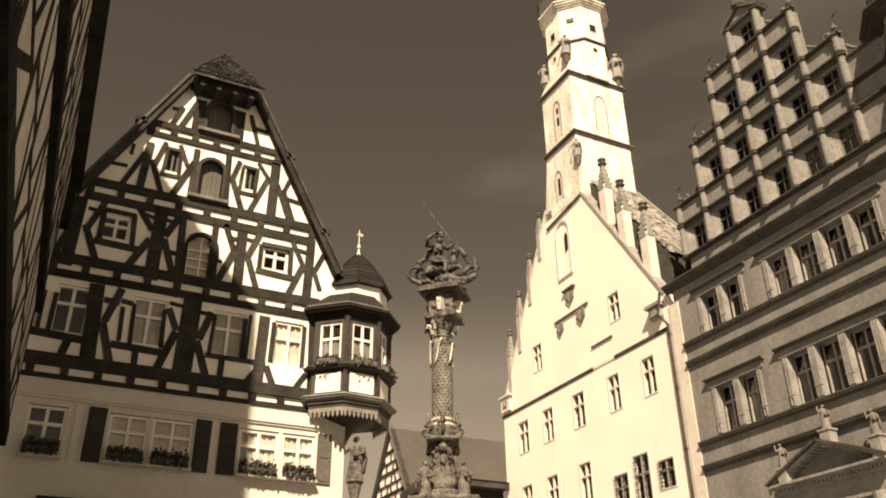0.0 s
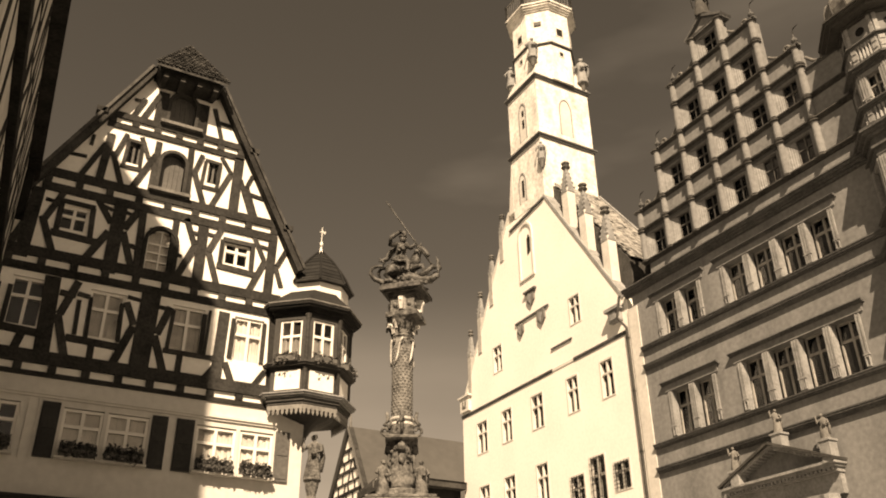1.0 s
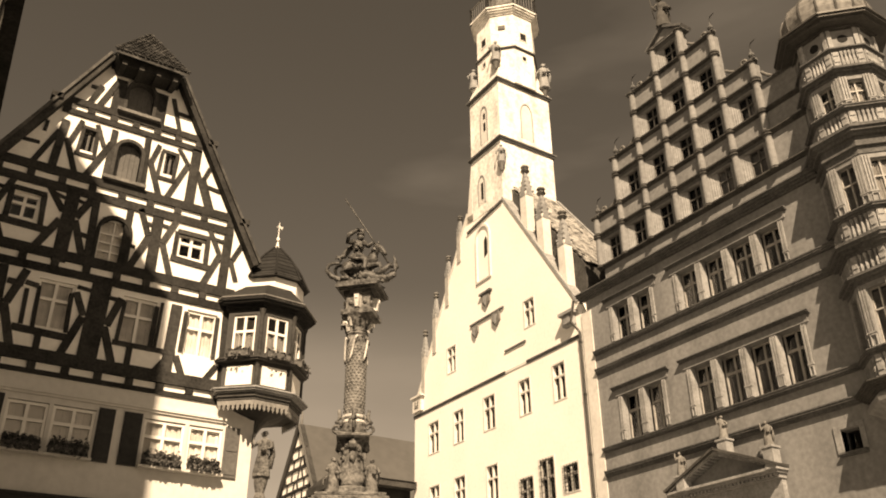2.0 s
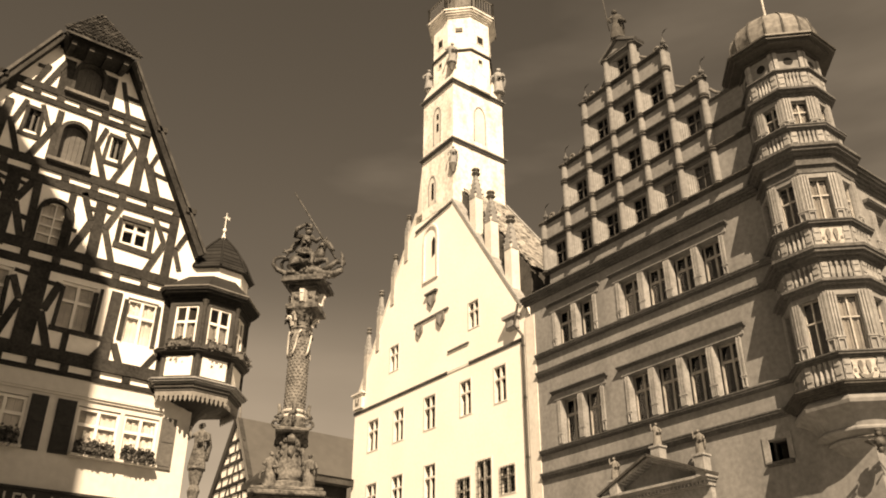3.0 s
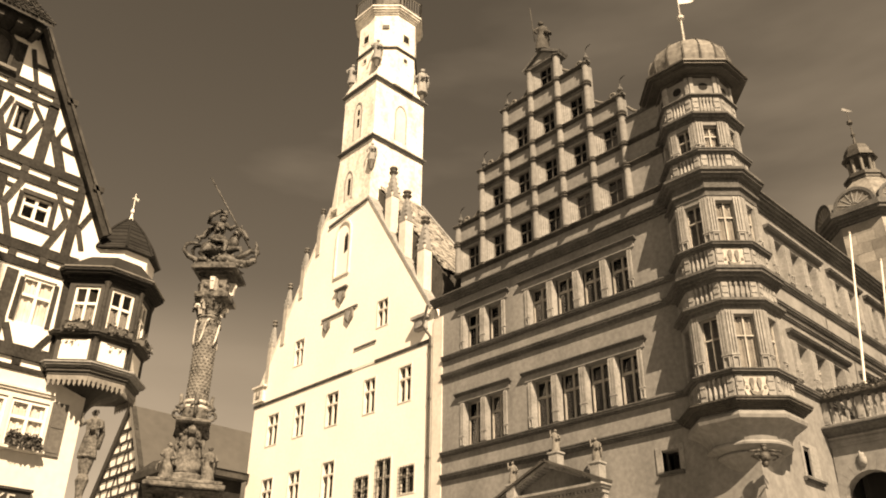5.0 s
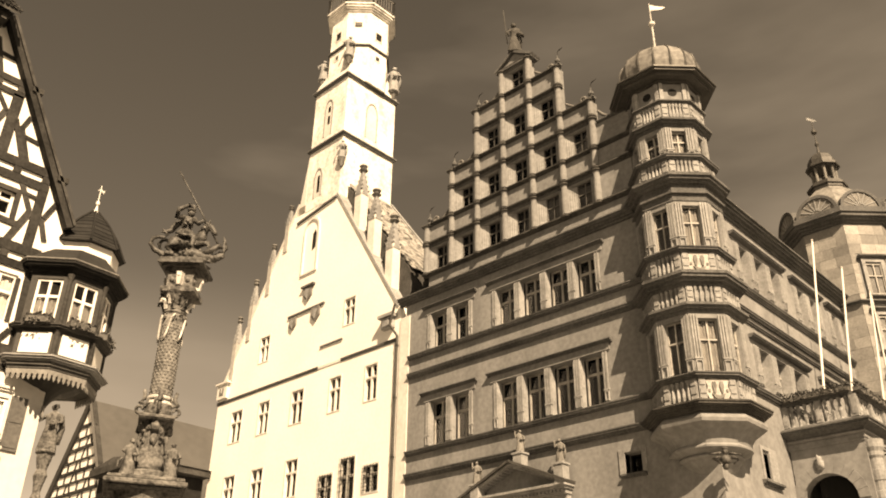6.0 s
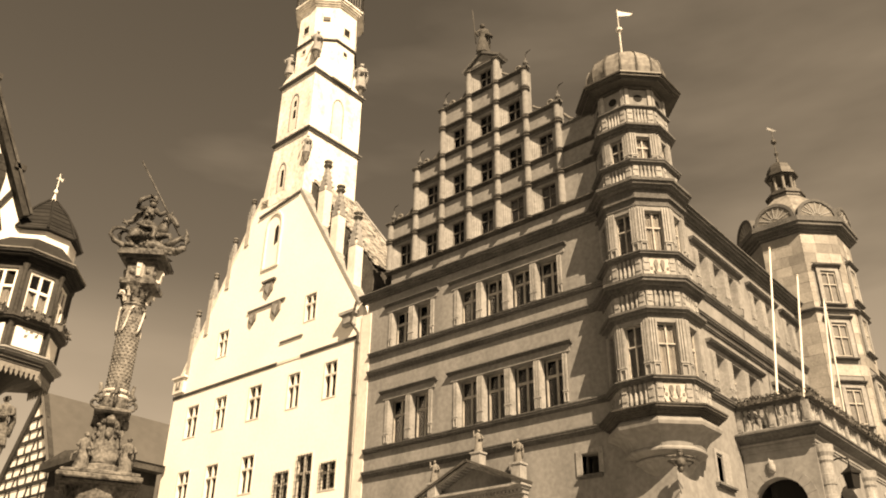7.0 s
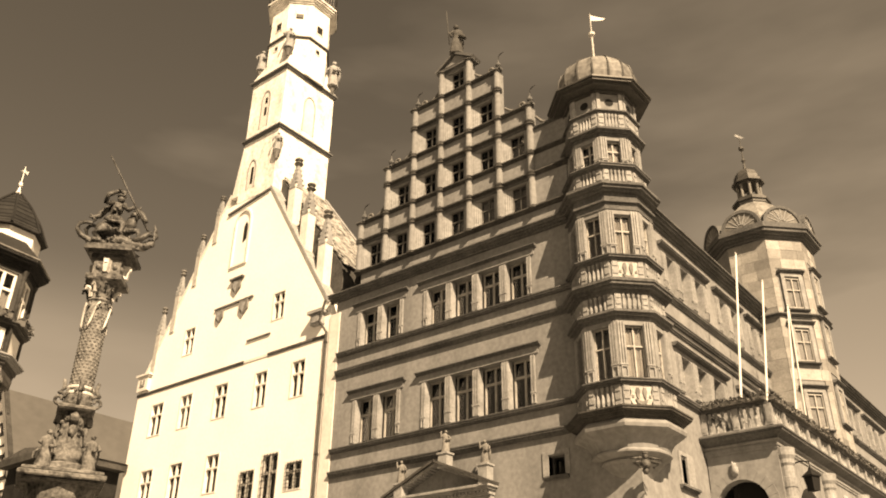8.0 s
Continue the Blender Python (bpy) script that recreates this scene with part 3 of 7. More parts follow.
for lo, hi, c0, c1, n in lbays:
    step = (hi - lo) / n
    for i in range(n):
        window(on_long, hall, lo + step * i + 0.18, lo + step * (i + 1) - 0.18, c0, c1, -0.32, SASHWOOD, 2, (0.66,), 0.05, 0.035)
    for i in range(n + 1):
        end = i in (0, n)
        pier(lo + step * i + (0.2 if i == 0 else -0.2 if i == n else 0), c0, c1, 0.40 if end else 0.52, hall, on_long, -0.42, 0.10)
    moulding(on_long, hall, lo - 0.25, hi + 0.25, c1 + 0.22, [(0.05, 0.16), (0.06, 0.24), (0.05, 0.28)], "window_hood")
for c, st in ((17.1, CORN), (16.0, CORN[1:]), (15.62, CORN[:2]), (12.55, CORN[1:]), (LEAVE - 0.55, [(0.12, 0.1), (0.12, 0.2), (0.12, 0.34), (0.12, 0.45), (0.08, 0.55)])):
    moulding(on_long, hall, 30.3, 75.0, c, st)
window(on_long, hall, 31.43, 31.92, 9.2, 10.05, -0.3, IRON, 1, (), 0.04)
Build(on_long).box(31.95, 32.6, -0.3, 0.08, 9.05, 10.2).box(31.25, 31.4, -0.3, 0.08, 9.05, 10.2).box(31.25, 32.6, -0.1, 0.08, 10.2, 10.34).done("window_surround", TRIM, hall)
moulding(on_long, hall, 31.15, 32.75, 8.88, [(0.06, 0.12), (0.08, 0.2)], "window_sill")
for x in (33.2, 36.5, 41.5, 53.5, 60.0):
    d = Build()
    d.box(x, x + 1.1, LONG_Y + 0.4, LONG_Y + 2.2, LEAVE - 0.1, LEAVE + 0.75)
    d.add([(x - 0.15, LONG_Y + 0.15, LEAVE + 0.75), (x + 1.25, LONG_Y + 0.15, LEAVE + 0.75), (x + 1.25, LONG_Y + 2.6, LEAVE + 1.1), (x - 0.15, LONG_Y + 2.6, LEAVE + 1.1)], [(0, 1, 2, 3)])
    d.done("dormer", TILE, hall)


# ---------- corner oriel of the town hall ----------
OC, OR = (28.7, 14.2), 1.66


def face_frame(c, r, k, turn=0.0):
    """Local facade of octagon face k: a along it, b outwards, c up."""
    o = octagon(c[0], c[1], r, turn)
    p, q = Vector(o[k]), Vector(o[(k + 1) % 8])
    u = (q - p).normalized()
    n = Vector((u.y, -u.x))
    m = (p + q) / 2
    return (lambda a, b, z: (m.x + u.x * a + n.x * b, m.y + u.y * a + n.y * b, z)), (q - p).length


ORIEL_FACES = (6, 7, 0, 1, 2)


def oriel_floor(parent, z0, z1, r):
    """A glazed storey: fluted piers at the corners, a window in each open face."""
    for k in ORIEL_FACES:
        pl, w = face_frame(OC, r, k)
        Build(pl).wall(lambda c: -w / 2, lambda c: w / 2, (z0, z1), [(-0.36, 0.36, z0 + 0.05, z1 - 0.2)], -0.3, 0.0).done("oriel_wall", SANDSTONE, parent)
        window(pl, parent, -0.36, 0.36, z0 + 0.05, z1 - 0.2, -0.16, SASHWOOD, 2, (0.62,), 0.04, 0.03, curtain=(0.0, 0.95) if k == 0 else None, cloth=DIMCURTAIN)
        for s in (1, -1):
            pier(s * (w / 2 - 0.17), z0, z1, 0.30, parent, pl, -0.1, 0.05)


def oriel_balustrade(parent, z0, z1, r, shield=False):
    """A panel ring with little balusters, carved posts at the corners."""
    Build().plan(octagon(*OC, r - 0.10), z0, z1).done("parapet_panel", SANDSTONE, parent)
    for k in ORIEL_FACES:
        pl, w = face_frame(OC, r - 0.10, k)
        for s in (1, -1):
            q = Build(pl)
            q.box(s * (w / 2 - 0.13) - 0.13, s * (w / 2 - 0.13) + 0.13, -0.02, 0.10, z0, z1)
            for h in (0.15, 0.5, 0.85):
                q.box(s * (w / 2 - 0.13) - 0.10, s * (w / 2 - 0.13) + 0.10, 0.09, 0.13, z0 + (z1 - z0) * (h - 0.12), z0 + (z1 - z0) * (h + 0.08))
            q.done("parapet_post", TRIM, parent)
        if shield and k == 0:
            q = Build(pl)
            q.slab([(-0.42, z1 - 0.06), (-0.30, z1 - 0.02), (0.30, z1 - 0.02), (0.42, z1 - 0.06), (0.36, z1 - 0.28), (0.42, z0 + 0.34), (0.30, z0 + 0.08), (0.0, z0 - 0.02), (-0.30, z0 + 0.08), (-0.42, z0 + 0.34), (-0.36, z1 - 0.28)], 0.0, 0.10)
            ob = q.done("carved_shield", ARMS, parent, "pale carved shield")
            q = Build(pl)
            for s in (-0.13, 0.13):
                q.slab([(s - 0.03, z0 + 0.36), (s + 0.03, z0 + 0.36), (s + 0.08, z1 - 0.28), (s + 0.05, z1 - 0.14), (s - 0.05, z1 - 0.14), (s - 0.08, z1 - 0.28)], 0.09, 0.15)
            q.slab([(-0.24, z0 + 0.34), (-0.16, z0 + 0.18), (0.0, z0 + 0.13), (0.16, z0 + 0.18), (0.24, z0 + 0.34), (0.0, z0 + 0.26)], 0.09, 0.16)
            q.box(-0.36, -0.28, 0.09, 0.13, z0 + 0.4, z0 + 0.5).box(0.28, 0.36, 0.09, 0.13, z0 + 0.4, z0 + 0.5)
            q.done("relief", OLDSTONE, ob)
        else:
            for i in range(4):
                a = -w / 2 + 0.36 + (w - 0.72) * i / 3
                x, y, _ = pl(a, 0.05, 0)
                h = z1 - z0
                Build().lathe(x, y, [(0.07, z0), (0.05, z0 + 0.1 * h), (0.085, z0 + 0.35 * h), (0.04, z0 + 0.75 * h), (0.075, z0 + 0.9 * h), (0.075, z1)], 6).done("baluster", TRIM, parent)


def oriel_cornice(parent, z, steps, mat=None):
    return stepped(OC, z, steps).done("oriel_cornice", mat or CORNICE, parent)


oriel = thing("oriel", (28.7, 14.2, 8.2), "polygonal sandstone corner oriel with balustrades and windows", "oriel")
CORBEL = [(0.12, 8.20), (0.45, 8.50), (0.72, 8.78), (0.95, 9.06), (1.04, 9.20), (1.13, 9.24), (1.17, 9.30), (1.14, 9.36), (1.10, 9.38), (1.24, 9.44), (1.38, 9.48), (1.46, 9.52), (1.47, 9.58),
          (1.43, 9.63), (1.40, 9.66), (1.44, 9.80), (1.54, 9.98), (1.70, 10.12), (1.86, 10.20), (1.95, 10.28), (1.98, 10.40), (1.95, 10.50), (1.86, 10.57), (1.83, 10.62)]


def soft_octagon(r, t):
    """An outline between a circle and the oriel's octagon (t = 1), sampled finely."""
    out = []
    for i in range(48):
        a = 2 * math.pi * i / 48
        m = (a % radians(45)) - radians(22.5)
        q = r * ((1 - t) + t / math.cos(radians(22.5) - abs(m)) * 0.98)
        out.append((OC[0] + q * math.cos(a), OC[1] + q * math.sin(a)))
    return out


Build().stack([(soft_octagon(r, min(1.0, max(0.0, (z - 9.3) / 0.8))), z) for r, z in CORBEL]).done("corbel", SANDSTONE, oriel, "rounded stepped stone corbel")
oriel_cornice(oriel, 10.60, [(0.06, 1.86), (0.05, 1.95), (0.07, 2.00), (0.05, 2.10), (0.08, 2.16), (0.06, 2.20)], DARKSTONE)
oriel_balustrade(oriel, 10.97, 11.88, 1.72, True)
oriel_cornice(oriel, 11.88, [(0.08, 1.78), (0.08, 1.88), (0.05, 1.92)])
oriel_floor(oriel, 12.09, 14.45, OR)
oriel_cornice(oriel, 14.45, [(0.14, 1.70), (0.10, 1.84), (0.10, 1.94)])
oriel_balustrade(oriel, 14.79, 15.55, 1.70)
oriel_cornice(oriel, 15.55, [(0.14, 1.74), (0.12, 1.90), (0.12, 2.02), (0.12, 2.08)])
oriel_balustrade(oriel, 16.05, 17.0, 1.66, True)
oriel_cornice(oriel, 17.0, [(0.08, 1.72), (0.08, 1.82), (0.05, 1.86)])
oriel_floor(oriel, 17.21, 19.35, 1.60)
oriel_cornice(oriel, 19.35, [(0.3, 1.64), (0.10, 1.76), (0.35, 1.66), (0.12, 1.82), (0.12, 1.95), (0.12, 2.04)])
oriel_balustrade(oriel, 20.46, 21.35, 1.58)
oriel_cornice(oriel, 21.35, [(0.08, 1.62), (0.08, 1.74), (0.05, 1.78)])
oriel_floor(oriel, 21.56, 23.1, 1.45)
oriel_cornice(oriel, 23.1, [(0.12, 1.5), (0.1, 1.62), (0.1, 1.74)])
oriel_balustrade(oriel, 23.42, 24.3, 1.5)
oriel_cornice(oriel, 24.3, [(0.08, 1.52), (0.06, 1.62)])
Build().plan(octagon(*OC, 1.42), 24.44, 25.5).done("oriel_drum", SANDSTONE, oriel)
for k in ORIEL_FACES:
    pl, w = face_frame(OC, 1.42, k)
    q = Build(pl)
    q.slab([(0.2 * math.cos(i * math.pi / 6), 24.95 + 0.2 * math.sin(i * math.pi / 6)) for i in range(12)], -0.02, 0.012)
    q.done("round_window", DARK, oriel)
    for s in (1, -1):
        Build(pl).box(s * 0.5 - 0.08, s * 0.5 + 0.08, -0.02, 0.08, 24.44, 25.4).done("drum_pilaster", TRIM, oriel)
oriel_cornice(oriel, 25.4, [(0.12, 1.55), (0.14, 1.95), (0.10, 2.12), (0.08, 2.2)], LEAD)
MELON = [(1.62, 25.99), (1.76, 26.2), (1.82, 26.55), (1.80, 26.95), (1.68, 27.32), (1.42, 27.62), (0.98, 27.84), (0.45, 27.96), (0.12, 28.0)]
Build().lathe(*OC, [(2.15, 25.84), (1.9, 25.94), (1.6, 25.99)], 8, radians(22.5)).done("dome_skirt", LEAD, oriel)
Build().lathe(*OC, MELON, 16, radians(22.5)).done("dome", COPPER, oriel, "ribbed streaked grey copper dome")
for i in range(16):
    a = radians(22.5 * i)
    Build().tube([(OC[0] + (r + 0.01) * math.cos(a), OC[1] + (r + 0.01) * math.sin(a), z) for r, z in MELON[:7]], 0.045, 5).done("dome_rib", LEAD, oriel)
Build().lathe(*OC, [(0.14, 27.95), (0.06, 28.2), (0.045, 29.95), (0.06, 30.0), (0.16, 30.1), (0.16, 30.24), (0.03, 30.34), (0.02, 31.5)], 8).done("spire_rod", GILT, oriel)
Build(lambda a, b, c: (OC[0] + a, OC[1] - 0.8 * a + b, c)).slab([(0.01, 31.05), (0.25, 31.12), (0.5, 31.22), (0.62, 31.38), (0.3, 31.36), (0.01, 31.4)], -0.015, 0.015).done("weather_vane", GILT, oriel)
# carved bust under the oriel
q = Build()
bx, by = 27.44, 13.06
q.blob((bx - 0.02, by - 0.02, 9.26), (0.10, 0.10, 0.13), 9, 7, 1, 0.2).blob((bx - 0.02, by - 0.02, 9.35), (0.11, 0.11, 0.06), 8, 5, 2, 0.4)
q.blob((bx + 0.04, by + 0.04, 8.98), (0.19, 0.19, 0.18), 9, 7, 4, 0.3).blob((bx + 0.05, by + 0.05, 8.78), (0.13, 0.13, 0.14), 8, 6, 6, 0.3)
for s in (1, -1):
    q.tube([(bx + 0.15 * s, by - 0.15 * s, 9.08), (bx + 0.32 * s - 0.06, by - 0.32 * s - 0.06, 8.98), (bx + 0.15 * s - 0.08, by - 0.15 * s - 0.08, 8.82)], [0.07, 0.06, 0.04], 6)
    q.tube([(bx + 0.1 * s, by - 0.1 * s, 9.2), (bx + 0.4 * s, by - 0.4 * s, 9.16)], [0.05, 0.03], 6)
q.done("carved_bust", BRONZE, oriel, "", True)


# ---------- balcony arcade before the long front ----------
BX0, BX1, BY = 34.1, 62.0, 10.55


def on_bside(a, b, c):
    return (BX0 - b, a, c)


def on_bfront(a, b, c):
    return (a, BY - b, c)


balcony = thing("balcony_arcade", (BX0, BY, 0), "rusticated sandstone arcade carrying a balustraded balcony with flower boxes", "balcony")


def balcony_ring(o):
    return [(BX0 - o, BY - o), (BX1, BY - o), (BX1, LONG_Y - 0.02), (BX0 - o, LONG_Y - 0.02)]


Build().stack([(balcony_ring(o), z) for o, z in ((0.05, 10.6), (0.05, 10.70), (0.09, 10.70), (0.09, 10.80), (0.05, 10.80), (0.05, 10.86), (0.16, 10.90), (0.16, 10.96))]).done("balcony_frieze", SANDSTONE, balcony)
# the weathered stone's dark tone also carries the shade under this overhang
Build().stack([(balcony_ring(o), z) for o, z in ((0.10, 10.96), (0.16, 11.04), (0.30, 11.12), (0.46, 11.18), (0.46, 11.26), (0.52, 11.28), (0.52, 11.34), (0.30, 11.44))]).done("balcony_slab", CORNICE, balcony, "deep moulded balcony cornice, coloured dark for its shaded underside")


def arch_wall(place, a0, a1, top, spring, mid, half, parent):
    """A wall bay with one round arch through it."""
    q = Build(place)
    n = 12
    pts = [(mid + half * math.cos(math.pi * i / n), spring + half * math.sin(math.pi * i / n)) for i in range(n + 1)]
    q.box(a0, mid - half, -0.5, 0, 0, top).box(mid + half, a1, -0.5, 0, 0, top)
    for (x0, z0), (x1, z1) in zip(pts, pts[1:]):
        q.slab([(x0, z0), (x0, top), (x1, top), (x1, z1)], -0.5, 0.0)
    q.done("arcade_wall", SANDSTONE, parent)
    for i in range(n):
        f0, f1 = math.pi * i / n + 0.004, math.pi * (i + 1) / n - 0.004
        e = half + 0.42
        Build(place).slab([(mid + half * math.cos(f0), spring + half * math.sin(f0)), (mid + e * math.cos(f0), spring + e * math.sin(f0)), (mid + e * math.cos(f1), spring + e * math.sin(f1)), (mid + half * math.cos(f1), spring + half * math.sin(f1))], -0.1, 0.035).done("arch_stone", SANDSTONE, parent)


arch_wall(on_bside, BY, LONG_Y - 0.05, 10.6, 8.5, 12.2, 1.06, balcony)
for i in range(5):
    a0 = BX0 + 0.5 + i * 5.4
    arch_wall(on_bfront, a0, a0 + 5.4, 10.6, 7.8, a0 + 2.7, 1.75, balcony)
    x, y = a0 - 0.1, BY - 0.12
    col = Build()
    col.lathe(x, y, [(0.36, 3.0), (0.28, 3.3), (0.27, 9.9), (0.33, 10.0), (0.33, 10.15), (0.40, 10.3), (0.42, 10.6)], 16)
    for j in range(8):
        col.lathe(x, y, [(0.28, 3.6 + j * 0.78), (0.30, 3.62 + j * 0.78), (0.30, 4.0 + j * 0.78), (0.28, 4.02 + j * 0.78)], 16)
    col.done("banded_column", TRIM, balcony)
    k = Build()
    k.blob((a0 + 2.7, BY - 0.06, 9.95), (0.16, 0.13, 0.26), 9, 7, i, 0.6)
    k.done("keystone_head", TRIM, balcony, "", True)
Build().blob((BX0 - 0.05, 12.35, 9.98), (0.12, 0.17, 0.28), 9, 7, 3, 0.6).done("keystone_head", TRIM, balcony, "", True)
# near-black sheet added behind the arches as the arcade's shade
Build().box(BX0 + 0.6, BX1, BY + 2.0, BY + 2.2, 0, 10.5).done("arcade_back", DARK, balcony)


def balustrade(place, a0, a1, z0, z1, parent, group=4):
    n = max(1, round((a1 - a0) / 1.5))
    Build(place).box(a0, a1, -0.22, 0.02, z0, z0 + 0.1).done("plinth_rail", TRIM, parent)
    Build(place).box(a0 - 0.05, a1 + 0.05, -0.26, 0.06, z1 - 0.12, z1).done("top_rail", CORNICE, parent)
    step = (a1 - a0) / n
    for i in range(n + 1):
        a = a0 + step * i
        Build(place).box(a - 0.13, a + 0.13, -0.24, 0.04, z0 + 0.1, z1 - 0.12).box(a - 0.08, a + 0.08, 0.03, 0.06, z0 + 0.2, z1 - 0.22).done("rail_post", TRIM, parent)
    for i in range(n):
        for j in range(group):
            a = a0 + step * i + 0.13 + (step - 0.26) * (j + 0.5) / group
            x, y, _ = place(a, -0.1, 0)
            h = z1 - z0 - 0.22
            Build().lathe(x, y, [(0.075, z0 + 0.1), (0.05, z0 + 0.1 + 0.1 * h), (0.10, z0 + 0.1 + 0.4 * h), (0.045, z0 + 0.1 + 0.75 * h), (0.08, z0 + 0.1 + 0.9 * h), (0.08, z1 - 0.12)], 7).done("baluster", TRIM, parent)


balustrade(on_bside, BY + 0.1, LONG_Y - 0.1, 11.45, 12.55, balcony)
balustrade(on_bfront, BX0 + 0.1, BX1 - 0.3, 11.45, 12.55, balcony)


def flowers(name, p0, p1, n, label, size=0.16, hang=0.15, seed=1, mat=None, group=""):
    """A trough planted with many small leaves and blossoms."""
    rnd = random.Random(seed)
    a, b = Vector(p0), Vector(p1)
    along = (b - a).normalized()
    side = Vector((along.y, -along.x, 0))
    box = thing(name, (a + b) / 2, label, "flower box", group)
    q = Build()
    c = [a + side * 0.12, b + side * 0.12, b - side * 0.12, a - side * 0.12]
    q.plan([(p.x, p.y) for p in c], a.z, a.z + 0.16)
    q.done("trough", BROWNWOOD, box)
    for nm, mt, share in (("foliage", LEAF, 0.75), ("blossom", mat or PETAL, 0.25)):
        q = Build()
        for i in range(int(n * share)):
            t = rnd.random()
            p = a.lerp(b, t) + side * rnd.uniform(-0.1, 0.13) + Vector((0, 0, 0.14 + rnd.gauss(size * 0.6, size * 0.6) * (1.3 if nm == "blossom" else 1)))
            if hang and rnd.random() < 0.12:
                p = a.lerp(b, t) + side * rnd.uniform(0.12, 0.2) + Vector((0, 0, 0.12 - rnd.random() * hang))
            s = rnd.uniform(0.03, 0.075)
            d = Vector((rnd.gauss(0, 1), rnd.gauss(0, 1), rnd.gauss(0, 1))).normalized()
            e = d.orthogonal().normalized()
            f = d.cross(e)
            q.add([p + e * s, p + f * s * 0.6 + d * s * 0.2, p - e * s, p - f * s * 0.6 + d * s * 0.2], [(0, 1, 2, 3)])
        q.done(nm, mt, box)
    return box


flowers("flower_box", (BX0 - 0.12, LONG_Y - 0.2, 12.55), (BX0 - 0.12, BY + 0.1, 12.55), 800, "long planted flower trough along the balcony rail", 0.12, 0.15, 3, group="balcony flower boxes")
for i in range(5):
    x = BX0 + i * 5.0
    flowers("flower_box", (x, BY - 0.1, 12.55), (x + 4.9, BY - 0.1, 12.55), 1100, "long planted flower trough along the balcony rail", 0.12, 0.2, 4 + i, group="balcony flower boxes")
for p, q0 in (((34.62, 12.0, 11.5), (35.6, 11.33, 20.1)), ((36.95, 11.72, 11.5), (37.8, 11.0, 19.44)), ((41.25, 11.78, 11.5), (41.32, 11.0, 19.43)), ((43.4, 11.8, 11.5), (41.4, 11.0, 19.2))):
    fp = thing("flagpole", p, "bare white wooden flagpole standing behind the balcony rail", "flagpole", "balcony flagpoles")
    Build().tube([p, q0], [0.055, 0.04], 8).done("pole", PALEWOOD, fp)
    Build().blob((q0[0], q0[1], q0[2] + 0.05), 0.06).done("knob", GILT, fp, "", True)
    Build().lathe(p[0], p[1], [(0.12, 11.4), (0.12, 11.5), (0.08, 11.62)], 8).done("socket", IRON, fp)
lamp = thing("wall_lantern", (35.3, 9.75, 9.3), "dark iron lantern hanging from an arcade bracket", "lantern", "")
Build().tube([(35.5, BY + 0.02, 10.2), (35.35, 10.1, 10.25), (35.2, 9.75, 10.15), (35.2, 9.75, 9.85)], 0.03, 6).done("bracket", IRON, lamp)
Build().lathe(35.2, 9.75, [(0.06, 9.9), (0.1, 9.8), (0.36, 9.6), (0.36, 9.55)], 4, radians(20)).done("cap", IRON, lamp)
Build().lathe(35.2, 9.75, [(0.20, 9.0), (0.28, 9.55)], 4, radians(20)).done("glass_body", DARK, lamp)
for i in range(4):
    a = radians(20 + 90 * i)
    Build().tube([(35.2 + 0.21 * math.cos(a), 9.75 + 0.21 * math.sin(a), 8.98), (35.2 + 0.29 * math.cos(a), 9.75 + 0.29 * math.sin(a), 9.56)], 0.02, 5).done("corner_bar", IRON, lamp)

# ---------- stair tower ----------
SC, SR = (47.3, 13.5), 2.68
stair = thing("stair_tower", (SC[0], SC[1], 0), "octagonal ashlar stair tower with ribbed dome and open lantern", "tower")
Build().plan(octagon(*SC, SR - 0.06), 0, 25.7).done("shaft", SANDSTONE, stair)


def round_shell(q, place, mid, z, r, b0, b1, n=14):
    q.slab([(mid + r * math.cos(math.pi * i / n), z + r * math.sin(math.pi * i / n)) for i in range(n + 1)], b0, b1)


def ring(parent, c, z, steps, mat=None, name="band"):
    return stepped(c, z, steps).done(name, mat or CORNICE, parent)


ring(stair, SC, 25.3, [(0.15, 2.75), (0.15, 2.9), (0.2, 3.1), (0.15, 3.2), (0.2, 3.15)])
STAIR_WIN = ((14.0, 17.65, 20.75), (14.5, 18.2, 21.2))
for k, zs in enumerate(STAIR_WIN):
    pl, w = face_frame(SC, SR, k)
    for z in zs:
        window(pl, stair, -0.42, 0.42, z + 0.2, z + 2.0, 0.03, SASHWOOD, 2, (0.6,), 0.05, 0.03, 0.12)
        Build(pl).box(-0.46, 0.46, -0.2, -0.085, z + 0.16, z + 2.05).done("dark_room", DARK, stair)
        q = Build(pl)
        q.box(-0.62, -0.42, -0.02, 0.10, z + 0.1, z + 2.1).box(0.42, 0.62, -0.02, 0.10, z + 0.1, z + 2.1).box(-0.62, 0.62, -0.02, 0.10, z + 2.1, z + 2.35)
        q.done("window_surround", TRIM, stair)
        moulding(pl, stair, -0.78, 0.78, z + 2.30, [(0.05, 0.12), (0.06, 0.22), (0.05, 0.28)], "window_hood")
        moulding(pl, stair, -0.72, 0.72, z, [(0.05, 0.12), (0.05, 0.2)], "window_sill")
ring(stair, SC, 20.45, [(0.07, 2.76), (0.07, 2.86)], CORNICE, "string_course")
Build().lathe(*SC, [(3.0, 26.15), (2.95, 26.4), (2.7, 26.9), (2.25, 27.6), (1.7, 28.2), (1.1, 28.75), (0.95, 29.0)], 8, radians(22.5)).done("dome", COPPER, stair, "grey ribbed dome")
